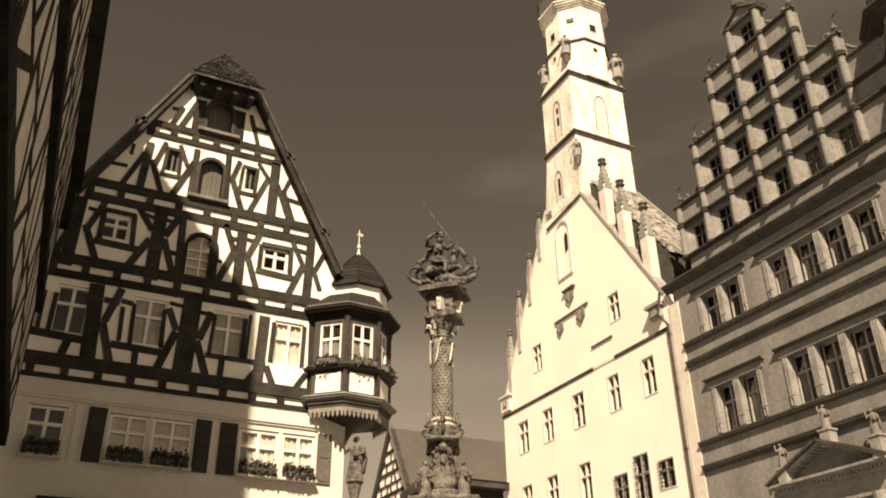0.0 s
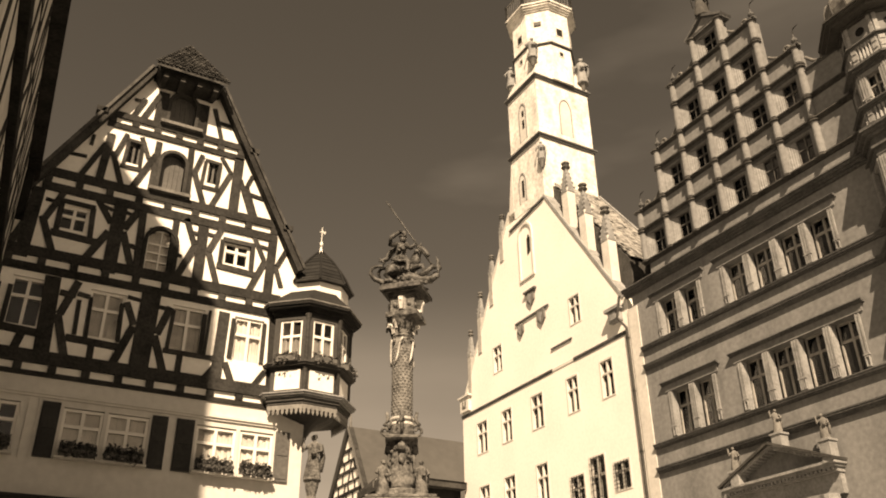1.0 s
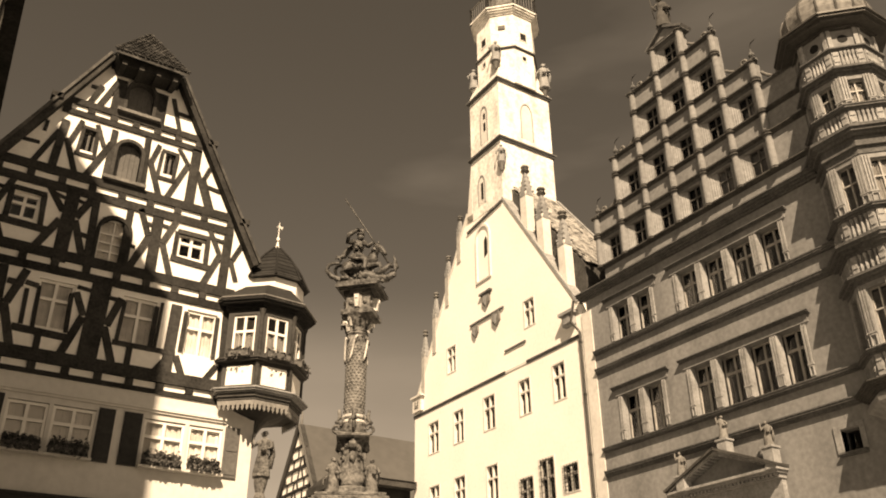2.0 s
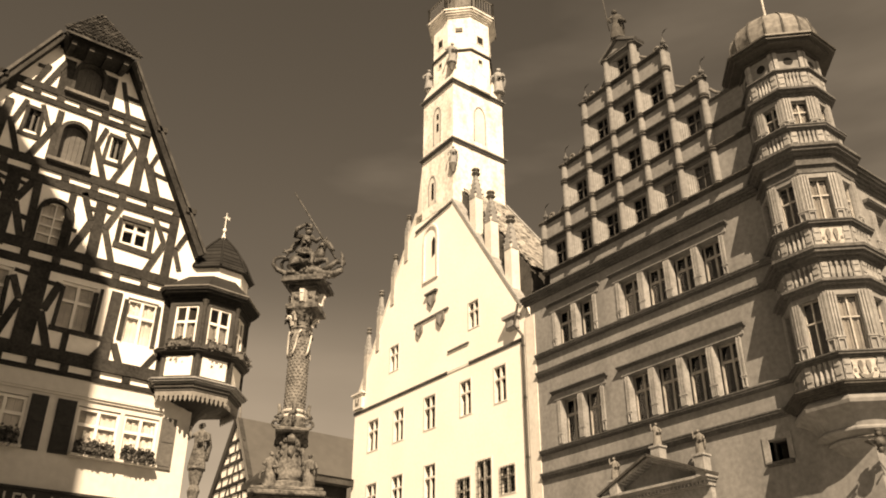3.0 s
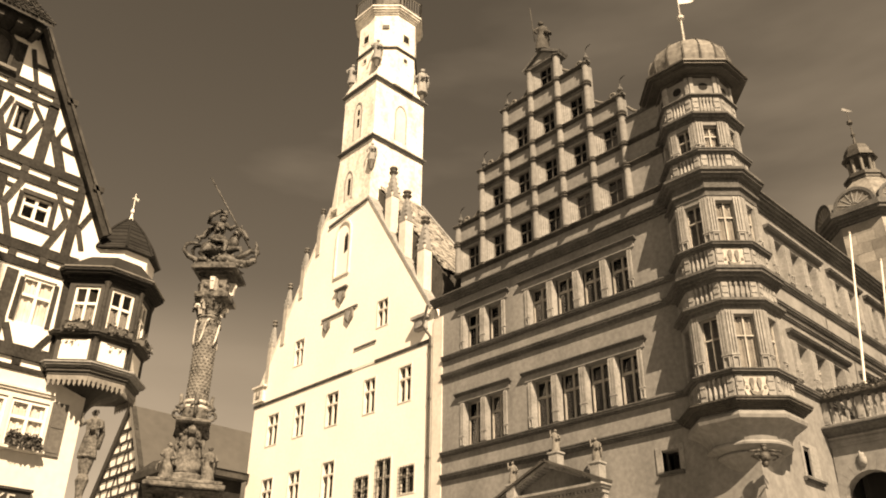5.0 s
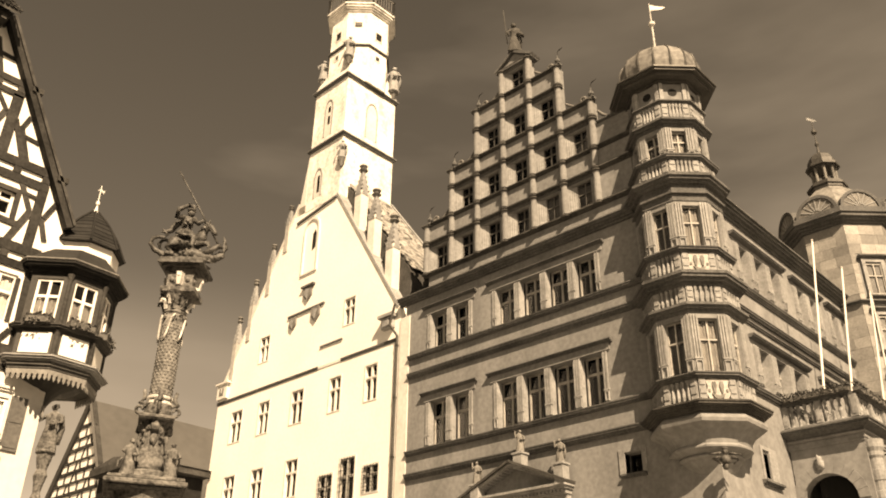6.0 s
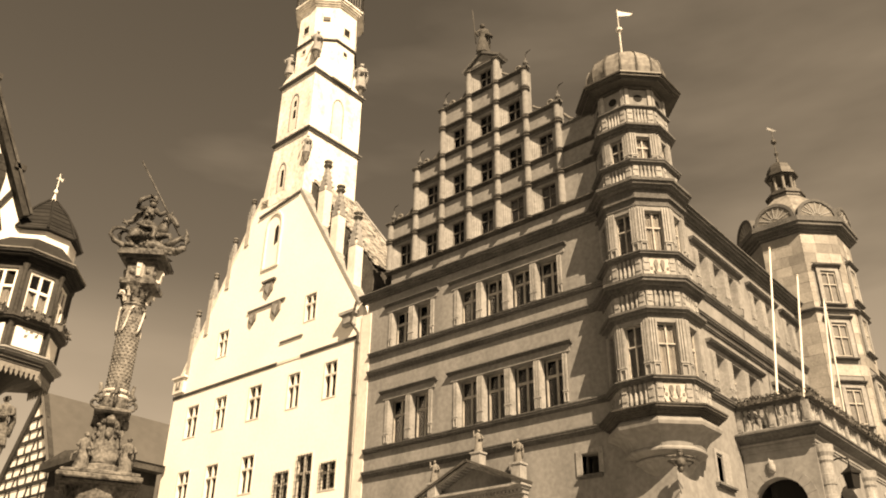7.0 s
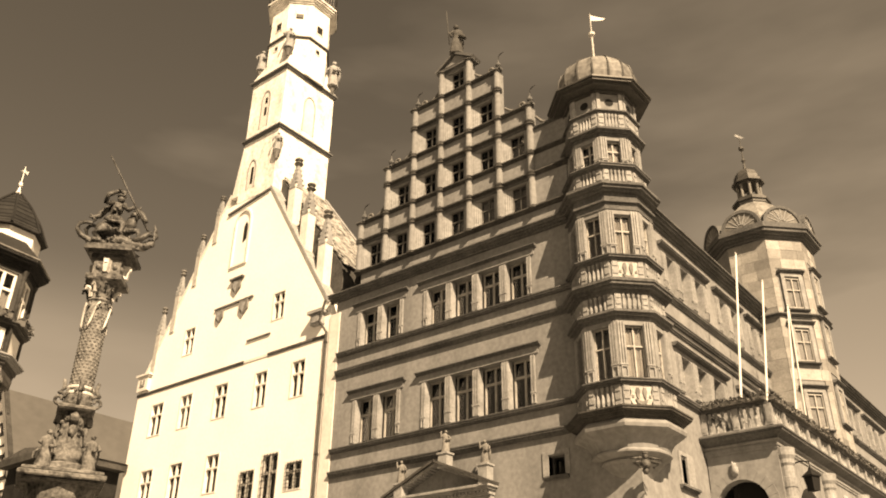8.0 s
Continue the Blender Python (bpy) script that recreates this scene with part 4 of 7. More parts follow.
for k in range(8):
    pl, w = face_frame(SC, 2.95, k)
    q = Build(pl)
    round_shell(q, pl, 0, 26.15, w * 0.44, -0.8, 0.02)
    ob = q.done("scallop_gable", OLDSTONE, stair, "half-round shell gable")
    q = Build(pl)
    for i in range(1, 8):
        a = math.pi * i / 8
        q.bar(0.2 * math.cos(a), 26.2 + 0.2 * math.sin(a), w * 0.38 * math.cos(a), 26.18 + w * 0.38 * math.sin(a), 0.06, 0.0, 0.05)
    q.done("shell_rib", TRIM, ob)
    q = Build(pl)
    for i in range(14):
        a0, a1 = math.pi * i / 14, math.pi * (i + 1) / 14
        q.slab([(w * 0.41 * math.cos(a0), 26.15 + w * 0.41 * math.sin(a0)), (w * 0.48 * math.cos(a0), 26.15 + w * 0.48 * math.sin(a0)), (w * 0.48 * math.cos(a1), 26.15 + w * 0.48 * math.sin(a1)), (w * 0.41 * math.cos(a1), 26.15 + w * 0.41 * math.sin(a1))], -0.5, 0.10)
    q.done("shell_rim", CORNICE, ob)
lantern_base = ring(stair, SC, 28.9, [(0.2, 1.0), (0.15, 1.08), (0.15, 0.95)], LEAD, "lantern_base")
for i in range(8):
    a = radians(22.5 + 45 * i)
    Build().lathe(SC[0] + 0.66 * math.cos(a), SC[1] + 0.66 * math.sin(a), [(0.13, 29.4), (0.09, 29.5), (0.09, 30.4), (0.13, 30.55)], 8).done("lantern_column", OLDSTONE, stair)
ring(stair, SC, 30.5, [(0.1, 0.78), (0.1, 0.92), (0.1, 0.88)], LEAD, "lantern_cornice")
Build().lathe(*SC, [(0.84, 30.8), (0.82, 31.1), (0.66, 31.45), (0.36, 31.7), (0.1, 31.86)], 8, radians(22.5)).done("lantern_dome", LEAD, stair)
Build().lathe(*SC, [(0.12, 31.8), (0.06, 32.3), (0.14, 32.5), (0.05, 32.7), (0.03, 33.2), (0.18, 33.36), (0.18, 33.52), (0.03, 33.65), (0.02, 34.6)], 8).done("spire_rod", LEAD, stair)
Build(lambda a, b, c: (SC[0] + a, SC[1] - 0.3 * a + b, c)).slab([(-0.45, 34.2), (0.1, 34.28), (0.5, 34.5), (0.1, 34.48), (-0.4, 34.4)], -0.02, 0.02).done("weather_vane", TRIM, stair)

# ashlar facing of the stair tower
rnd = random.Random(5)
for k in (7, 0, 1):
    pl, w = face_frame(SC, SR - 0.06, k)
    for j in range(23):
        z0 = 12.0 + j * 0.6
        if z0 > 24.75:
            continue
        a = -w / 2
        while a < w / 2 - 0.05:
            n = min(a + rnd.uniform(0.5, 1.0), w / 2)
            if w / 2 - n < 0.3:
                n = w / 2
            blocked = k in (0, 1) and any(zz - 0.65 < z0 < zz + 2.5 for zz in STAIR_WIN[k])
            if blocked and n > -0.78 and a < 0.78:
                cuts = [c for c in ((a, -0.78), (0.78, n)) if c[1] - c[0] > 0.12]
            else:
                cuts = [(a, n)]
            for a0, a1 in cuts:
                Build(pl).box(a0 + 0.004, a1 - 0.004, -0.02, 0.03 + rnd.uniform(0, 0.015), z0 + 0.004, z0 + 0.596).done("ashlar_block", ASHLAR, stair)
            a = n

# ---------- the white Gothic hall ----------
gothic = thing("gothic_hall", (HALL_X, 38, 0), "white limewashed Gothic hall with steep pinnacled gable", "building")
GA, GB = 30.15, 47.05
SLOPE_N, SLOPE_F = 0.633, 0.576


def g_near(c):
    return GA if c <= 20.0 else 30.4 + (c - 20.2) * SLOPE_N


def g_far(c):
    return GB if c <= 18.7 else GB - (c - 18.7) * SLOPE_F


WIN2 = [(44.05, 45.35), (41.25, 42.45), (38.0, 39.25), (34.7, 35.8), (31.75, 32.85)]
WIN1 = [(44.0, 45.25), (41.2, 42.45), (37.95, 39.15)]
wh = [(a, b, 15.3, 17.38) for a, b in WIN2] + [(a, b, 11.2, 13.35) for a, b in WIN1]
grilled = [(34.85, 36.15, 10.1, 12.05), (33.1, 34.45, 9.9, 12.68), (31.3, 32.6, 10.55, 12.02)]
gw = [(42.0, 43.1, 19.95, 21.75), (33.92, 34.98, 20.2, 21.95)]
Build(on_hall).wall(g_near, g_far, (0, 18.7, 20.0, 20.2, 29.6), wh + grilled + gw, -0.6, 0.0).done("wall", PLASTER, gothic, "bright white limewashed gable wall")
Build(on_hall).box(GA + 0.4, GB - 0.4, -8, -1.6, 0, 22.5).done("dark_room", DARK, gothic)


def stone_window(place, parent, a0, a1, c0, c1, frame_w=0.09):
    """Stone surround with a cross of stone bars before dark glass."""
    m, t = (a0 + a1) / 2, c0 + (c1 - c0) * 0.64
    q = Build(place).wall(lambda c: a0, lambda c: a1, (c0, c1), [(a0 + frame_w, a1 - frame_w, c0 + frame_w * 0.8, c1 - frame_w * 0.8)], -0.35, 0.025)
    la, lc = [a0 + 0.05, m - 0.05, m + 0.05, a1 - 0.05], [c0 + 0.05, t - 0.05, t + 0.05, c1 - 0.05]
    q.lattice(lambda i, c: la[i], 3, lc, lambda i, j: i == 1 or j == 1, -0.16, -0.03)
    ob = q.done("stone_window", PLASTER_OLD, parent)
    g = Build(place).box(a0 + 0.1, a1 - 0.1, -0.2, -0.192, c0 + 0.1, c1 - 0.1).done("pane", GLASS, ob)
    g.visible_shadow = False
    return ob


for a0, a1, c0, c1 in wh + gw:
    stone_window(on_hall, gothic, a0, a1, c0, c1)
for a0, a1, c0, c1 in grilled:
    ob = stone_window(on_hall, gothic, a0, a1, c0, c1, 0.10)
    q = Build(on_hall)
    for i in range(1, 6):
        a = a0 + (a1 - a0) * i / 6
        q.box(a - 0.011, a + 0.011, 0.03, 0.06, c0 + 0.05, c1 - 0.05)
    for i in range(1, 8):
        c = c0 + (c1 - c0) * i / 8
        q.box(a0 + 0.04, a1 - 0.04, 0.05, 0.072, c - 0.011, c + 0.011)
    q.done("window_grille", IRON, ob, "black iron window grille")
Build(on_hall).box(36.9, GB + 0.08, -0.02, 0.07, 18.22, 18.32).box(36.9, GB + 0.1, -0.02, 0.04, 18.12, 18.22).done("string_course", CORNICE, gothic)
Build(on_hall).box(30.3, 34.9, -0.02, 0.07, 18.22, 18.32).box(30.3, 34.9, -0.02, 0.04, 18.12, 18.22).done("string_course", CORNICE, gothic)
Build(on_hall).box(34.9, 36.9, -0.02, 0.04, 18.15, 18.3).done("string_course", PLASTER_OLD, gothic)
Build(on_hall).box(34.9, 36.85, -0.02, 0.08, 19.44, 19.54).done("hood_mould", CORNICE, gothic)
Build(on_hall).box(36.8, 40.3, -0.02, 0.1, 22.24, 22.36).done("hood_mould", CORNICE, gothic)
Build(on_hall).box(37.9, 39.1, -0.02, 0.2, 23.85, 23.98).done("hood_mould", CORNICE, gothic)


def shield(a, c, w, h, parent):
    q = Build(on_hall)
    q.slab([(a - w / 2, c + h / 2), (a + w / 2, c + h / 2), (a + w / 2, c - h * 0.1), (a, c - h / 2), (a - w / 2, c - h * 0.1)], -0.02, 0.12)
    ob = q.done("shield", OLDSTONE, parent, "small carved stone shield")
    q = Build(on_hall)
    q.slab([(a - w * 0.3, c + h * 0.3), (a + w * 0.2, c + h * 0.4), (a + w * 0.3, c), (a, c - h * 0.3), (a - w * 0.1, c)], 0.11, 0.17)
    q.done("relief", TRIM, ob)


shield(38.5, 23.35, 0.75, 0.95, gothic)
shield(39.75, 21.7, 0.6, 0.8, gothic)
shield(37.55, 21.75, 0.75, 0.95, gothic)
# tall niche
q = Build(on_hall)
n_lo, n_hi, n_b, n_s = 38.05, 39.35, 24.95, 27.95
for i in range(8):
    t0, t1 = math.pi * i / 8, math.pi * (i + 1) / 8
    rr = (n_hi - n_lo) / 2
    mid = (n_lo + n_hi) / 2
    q.slab([(mid + rr * math.cos(t0), n_s + rr * 1.15 * math.sin(t0)), (mid + (rr + 0.14) * math.cos(t0), n_s + (rr + 0.14) * 1.15 * math.sin(t0)), (mid + (rr + 0.14) * math.cos(t1), n_s + (rr + 0.14) * 1.15 * math.sin(t1)), (mid + rr * math.cos(t1), n_s + rr * 1.15 * math.sin(t1))], -0.02, 0.09)
q.box(n_lo - 0.14, n_lo, -0.02, 0.09, n_b, n_s).box(n_hi, n_hi + 0.14, -0.02, 0.09, n_b, n_s).box(n_lo - 0.14, n_hi + 0.14, -0.02, 0.09, n_b - 0.1, n_b)
q.done("niche_frame", PLASTER_OLD, gothic)
Build(on_hall).slab([(38.25, 26.6), (38.6, 26.4), (38.6, 27.6), (38.4, 27.9), (38.25, 27.6)], -0.05, 0.012).done("slit_window", DARK, gothic)
# verge copings
Build(on_hall).bar(30.35, 20.15, 36.45, 29.75, 0.13, -0.7, 0.06).done("verge_coping", TRIM, gothic)
Build(on_hall).bar(GB, 18.85, 40.35, 30.5, 0.16, -0.7, 0.06).done("verge_coping", PLASTER_OLD, gothic)
Build(on_hall).bar(40.35, 28.98, 36.45, 28.98 + 0.55, 0.14, -0.1, 0.12).done("hood_mould", CORNICE, gothic)


def pinnacle(x, y, z0, z1, w, parent, mat):
    """A slim square pier with a carved, crowned tip."""
    h = z1 - z0
    q = Build()
    s = [(x - w, y - w), (x + w, y - w), (x + w, y + w), (x - w, y + w)]
    q.plan(s, z0, z0 + h * 0.62)
    ob = q.done("pinnacle", mat, parent, "slim pale stone pinnacle with carved head and dark crown")
    q = Build()
    q.plan([(x + (u - x) * 0.98, y + (v - y) * 0.98) for u, v in s], z0 + h * 0.62, z0 + h * 0.92, -0.72, (x, y))
    for dx, dy in ((-1, 0), (0, -1), (0, 1), (1, 0)):
        for g0, g1, g2, wd in ((0.57, 0.70, 1.10, 1.0), (0.68, 0.80, 0.86, 0.7)):
            q.add([(x + dx * w * g2 - dy * w * wd, y + dy * w * g2 - dx * w * wd, z0 + h * g0), (x + dx * w * g2 + dy * w * wd, y + dy * w * g2 + dx * w * wd, z0 + h * g0), (x + dx * w * (g2 + 0.08), y + dy * w * (g2 + 0.08), z0 + h * g1), (x, y, z0 + h * g0)], [(0, 1, 2), (0, 2, 3), (1, 3, 2)])
    for j in range(4):
        zz = z0 + h * (0.64 + 0.065 * j)
        for sx, sy in ((1, 1), (1, -1), (-1, 1), (-1, -1)):
            q.blob((x + sx * w * (0.98 - 0.2 * j), y + sy * w * (0.98 - 0.2 * j), zz), w * 0.3, 6, 4, j, 0.5)
    q.done("carved_head", TRIM, ob)
    Build().lathe(x, y, [(w * 0.25, z0 + h * 0.88), (w * 1.05, z0 + h * 0.92), (w * 0.5, z0 + h * 0.945), (w * 0.95, z0 + h * 0.97), (w * 0.9, z0 + h * 0.985), (w * 0.3, z1)], 8).done("crown", OLDSTONE, ob)


for y, top in ((45.95, 24.1), (44.55, 26.4), (42.95, 28.5), (41.45, 30.9)):
    pinnacle(HALL_X + 0.12, y, 18.8 + (GB - y) / SLOPE_F - 1.2, top, 0.19, gothic, ARMS)
for y, top in ((34.52, 31.19), (33.13, 28.83), (31.44, 26.37)):
    pinnacle(HALL_X + 0.38, y, 20.2 + (y - 30.4) / SLOPE_N - 0.9, top, 0.29, gothic, PLASTER_OLD)
# steep roof behind
RX1 = 52.0
q = Build()
q.add([(HALL_X + 0.7, 31.3, 18.6), (HALL_X + 0.7, 46.2, 18.6), (HALL_X + 0.7, 38.4, 26.5), (RX1, 31.3, 18.6), (RX1, 46.2, 18.6), (RX1, 38.4, 26.5)], [(0, 1, 2), (3, 5, 4), (0, 2, 5, 3), (1, 4, 5, 2), (0, 3, 4, 1)])
q.done("roof", MOSSTILE, gothic, "steep mottled clay tile roof")


def on_lean(a, b, c):
    """Along x, out of the slope, up the slope beside the tower."""
    y, z = 36.38 - 0.604 * (10.2 - c), 30.75 - 0.797 * (10.2 - c)
    return (a, y - 0.797 * b, z + 0.604 * b)


# dark wall colour stands in for shade in the gaps between pinnacles
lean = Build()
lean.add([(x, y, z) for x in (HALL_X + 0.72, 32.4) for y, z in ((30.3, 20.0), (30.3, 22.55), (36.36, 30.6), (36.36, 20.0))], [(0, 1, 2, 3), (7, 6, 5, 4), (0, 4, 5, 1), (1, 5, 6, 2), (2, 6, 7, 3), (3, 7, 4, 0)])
lean.done("lean_to", DARKSTONE, gothic, "attic wall coloured dark for the shaded gaps behind the pinnacles")
rnd = random.Random(12)
q = Build(on_lean)
for j in range(30):
    for i in range(16):
        a = HALL_X + 0.72 + i * 0.233 + (0.11 if j % 2 else 0.0)
        if rnd.random() > 0.04 and a < 32.3:
            t = rnd.uniform(0.0, 0.02)
            q.box(a, a + 0.215, 0.03 + t, 0.06 + t + rnd.uniform(0, 0.02), j * 0.34, j * 0.34 + 0.36)
tagged(q.done("tile_course", LICHENTILE, gothic, "pale lichened tiles with dark gaps"), kind="stuff")
Build(on_lean).box(32.3, 32.5, 0.0, 0.16, 0.0, 10.15).done("verge_tile", TRIM, gothic)
Build().box(HALL_X + 0.6, RX1, GA + 0.2, GB - 0.2, 0, 18.7).done("side_wall", PLASTER, gothic)
Build(on_hall).box(30.45, 31.55, -0.02, 0.45, 19.55, 19.72).box(30.6, 31.4, -0.02, 0.3, 18.95, 19.55).box(30.75, 31.25, 0.3, 0.36, 19.05, 19.5).done("carved_corbel", TRIM, gothic)
Build(on_hall).box(45.8, 47.2, -0.1, 0.3, 19.4, 19.52).box(46.0, 47.05, -0.1, 0.2, 18.45, 19.4).done("carved_corbel", PLASTER_OLD, gothic)
Build(on_hall).slab([(46.3, 18.7), (46.75, 18.7), (46.75, 19.15), (46.62, 19.15), (46.62, 18.85), (46.43, 18.85), (46.43, 19.15), (46.3, 19.15)], 0.19, 0.24).done("relief", OLDSTONE, gothic)
pipe = thing("drainpipe", (HALL_X - 0.1, 30.3, 0), "dark metal drainpipe between the two fronts", "drainpipe")
Build().tube([(HALL_X - 0.09, 30.32, 0), (HALL_X - 0.09, 30.32, 18.4)], 0.075, 8).done("pipe", LEAD, pipe)
Build().tube([(HALL_X - 0.09, 30.32, 18.4), (HALL_X - 0.4, 30.6, 19.0), (HALL_X - 0.35, 30.3, 20.1)], 0.07, 8).done("bend", LEAD, pipe)
for z in (3, 6, 9, 12, 15, 17.8):
    Build().lathe(HALL_X - 0.09, 30.32, [(0.10, z), (0.10, z + 0.08)], 8).done("clamp", IRON, pipe)

# ---------- the town hall tower ----------
tower = thing("town_hall_tower", (30.2, 38, 20), "slender white town hall tower with octagonal top and gallery", "tower")
TX0, TX1, TY0, TY1 = 28.0, 32.4, 36.35, 39.75
Build().box(TX0, TX1, TY0, TY1, 29.55, 39.2).box(TX0 + 0.65, TX1, TY0, TY1, 18.9, 29.55).done("shaft", STAINED, tower, "plain white limewashed tower shaft")
q = Build()
q.add([(TX0 - 0.02, TY1, 34.2), (TX0 - 0.02, TY1, 30.2), (TX0 - 0.02, TY1 + 0.6, 30.2), (TX1, TY1, 34.2), (TX1, TY1, 30.2), (TX1, TY1 + 0.6, 30.2)], [(0, 1, 2), (3, 5, 4), (0, 3, 4, 1), (0, 2, 5, 3), (1, 4, 5, 2)])
q.done("buttress", PLASTER_OLD, tower)
for z in (34.2, 39.1):
    Build().box(TX0 - 0.12, TX1 + 0.12, TY0 - 0.12, TY1 + 0.12, z, z + 0.12).box(TX0 - 0.2, TX1 + 0.2, TY0 - 0.2, TY1 + 0.2, z + 0.12, z + 0.24).done("string_course", CORNICE, tower)
TC = ((TX0 + TX1) / 2, 38.03)
Build().plan([(TX0 - 0.1, TY0 - 0.1), (TX1 + 0.1, TY0 - 0.1), (TX1 + 0.1, TY1 + 0.1), (TX0 - 0.1, TY1 + 0.1)], 39.34, 41.3, -0.28, TC).done("broach", PLASTER_OLD, tower)
TR = 2.02
Build().plan(octagon(*TC, TR), 39.3, 45.75).done("octagon", STAINED, tower, "white octagonal tower top")
ring(tower, TC, 42.35, [(0.08, TR + 0.06), (0.1, TR + 0.13)], CORNICE, "string_course")
ring(tower, TC, 45.6, [(0.14, TR + 0.10), (0.14, TR + 0.22), (0.16, TR + 0.34), (0.12, TR + 0.44)], STAINED, "gallery_floor")
pl, w = face_frame(TC, TR, 0)
q = Build(pl).box(-0.26, 0.26, -0.02, 0.05, 44.2, 44.6)
for i in (-1, 0, 1):
    q.slab([(i * 0.15 - 0.06, 44.24), (i * 0.15 + 0.06, 44.24), (i * 0.15 + 0.03, 44.56), (i * 0.15 - 0.03, 44.56)], 0.04, 0.10)
q.done("carved_plaque", OLDSTONE, tower, "small carved stone plaque")
for k in (1, 2, 7, 6):
    pl, w = face_frame(TC, TR, k)
    for z, h, s in ((43.4, 0.65, 0.26), (41.55, 0.35, 0.16)):
        Build(pl).box(-s, s, -0.05, 0.006, z, z + h).done("slit_window", DARK, tower)
        Build(pl).box(-s - 0.08, -s, -0.02, 0.03, z - 0.08, z + h + 0.08).box(s, s + 0.08, -0.02, 0.03, z - 0.08, z + h + 0.08).box(-s, s, -0.02, 0.03, z + h, z + h + 0.08).box(-s, s, -0.02, 0.03, z - 0.08, z).done("window_surround", PLASTER_OLD, tower)
GR = TR + 0.36
go = octagon(*TC, GR)
for k in range(8):
    (x0, y0), (x1, y1) = go[k], go[(k + 1) % 8]
    Build().tube([(x0, y0, 47.45), (x1, y1, 47.45)], 0.06, 6).done("gallery_rail", OLDSTONE, tower)
    Build().tube([(x0, y0, 46.2), (x1, y1, 46.4)], 0.05, 6).done("gallery_rail", OLDSTONE, tower)
    Build().lathe(x0, y0, [(0.09, 46.0), (0.07, 46.2), (0.07, 47.35), (0.12, 47.5), (0.02, 47.7)], 6).done("gallery_post", IRON, tower)
    for i in range(1, 8):
        t = i / 8
        Build().tube([(x0 + (x1 - x0) * t, y0 + (y1 - y0) * t, 46.15), (x0 + (x1 - x0) * t, y0 + (y1 - y0) * t, 47.45)], 0.028, 4).done("gallery_baluster", IRON, tower)
Build().plan(octagon(*TC, 0.95), 46.0, 49.5).done("lantern", OLDSTONE, tower)
Build().lathe(*TC, [(1.5, 49.5), (1.4, 50.3), (0.8, 51.2), (0.3, 52), (0.05, 53.5)], 8, radians(22.5)).done("lantern_dome", COPPER, tower)


def pointed(place, parent, mid, z0, z1, w, name="blind_arch", deep=0.05):
    """A pointed blind window: a raised rim round a dark or plain field."""
    q = Build(place)
    n, sp = 6, z1 - w * 0.9
    pts = [(mid - w / 2, z0), (mid - w / 2, sp)]
    for i in range(1, n + 1):
        t = i / n
        pts.append((mid - w / 2 + w / 2 * (1 - math.cos(t * math.pi / 2)) , sp + (z1 - sp) * math.sin(t * math.pi / 2)))
    pts = pts + [(2 * mid - a, c) for a, c in reversed(pts[:-1])]
    inner = [(mid + (a - mid) * 0.86, c - (0.08 if c > sp else 0)) for a, c in pts]
    for (p, q1), (r, s) in zip(zip(pts, pts[1:]), zip(inner, inner[1:])):
        q.slab([p, q1, s, r], -0.02, deep)
    Build(place).slab(inner, -0.02, 0.008).done("blind_field", PLASTER_OLD, parent)
    return q.done(name, TRIM, parent)


def on_tower_near(a, b, c):
    return (a, TY0 - b, c)


for z0, z1 in ((35.0, 38.0),):
    pointed(on_hall, tower, 38.1, z0, z1, 0.85)
    pointed(on_tower_near, tower, 30.3, z0, z1, 1.05)
    Build(on_hall).box(37.95, 38.2, -0.03, 0.008, 35.9, 36.6).box(37.95, 38.2, -0.03, 0.008, 36.9, 37.4).done("slit_window", DARK, tower)
pointed(on_hall, tower, 38.6, 30.4, 32.6, 0.8)
Build(on_hall).box(38.45, 38.7, -0.03, 0.008, 30.7, 32.0).done("slit_window", DARK, tower)
for i, (x, y, z, h) in enumerate(((28.05, 36.55, 40.9, 1.7), (28.3, 39.6, 40.6, 1.7), (32.1, 36.3, 40.0, 2.1), (27.95, 36.3, 32.3, 1.3))):
    Build().lathe(x, y, [(0.08, z - 0.6), (0.24, z - 0.15), (0.26, z)], 8).done("statue_console", OLDSTONE, tower)
    figure("tower_statue", (x, y, z), h * 1.12, TRIM, "weathered stone figure on a console at the tower corner", "statue", i + 11, group="tower figures")


# ---------- the half-timbered corner house ----------
house = thing("timber_house", (3.5, HOUSE_Y, 0), "half-timbered gabled corner house with dark beams and white panels", "house")
HX0, HX1, HM = -1.1, 8.0, 3.46
APEX, PITCH = 20.8, 0.53


def h_lo(c):
    return HX0 if c < 12.75 else HM - PITCH * (APEX - c) + 0.05


def h_hi(c):
    return HX1 if c < 12.9 else HM + PITCH * (APEX - c) - 0.05


GROUND_WIN = [(-0.02, 0.86), (1.84, 2.78), (2.88, 3.88), (5.08, 6.14), (6.24, 7.16)]
FIRST_WIN = [(0.03, 0.86), (1.9, 2.8), (4.02, 4.92), (5.76, 6.62)]
holes = [(a, b, 6.95, 8.12) for a, b in GROUND_WIN] + [(a, b, 9.98, 11.33) for a, b in FIRST_WIN]
holes += [(0.74, 1.5, 12.85, 13.62), (5.2, 6.0, 12.85, 13.66), (2.12, 2.48, 15.4, 16.17), (4.45, 4.8, 15.4, 16.17), (3.1, 3.84, 17.1, 18.25), (3.08, 3.84, 12.2, 13.5), (3.1, 3.78, 14.75, 16.08)]
Build(on_house).wall(h_lo, h_hi, (0, 8.85), [h for h in holes if h[3] < 8.8], -0.35, 0.0).done("ground_floor_wall", BEIGE, house, "smooth tan plastered ground floor")
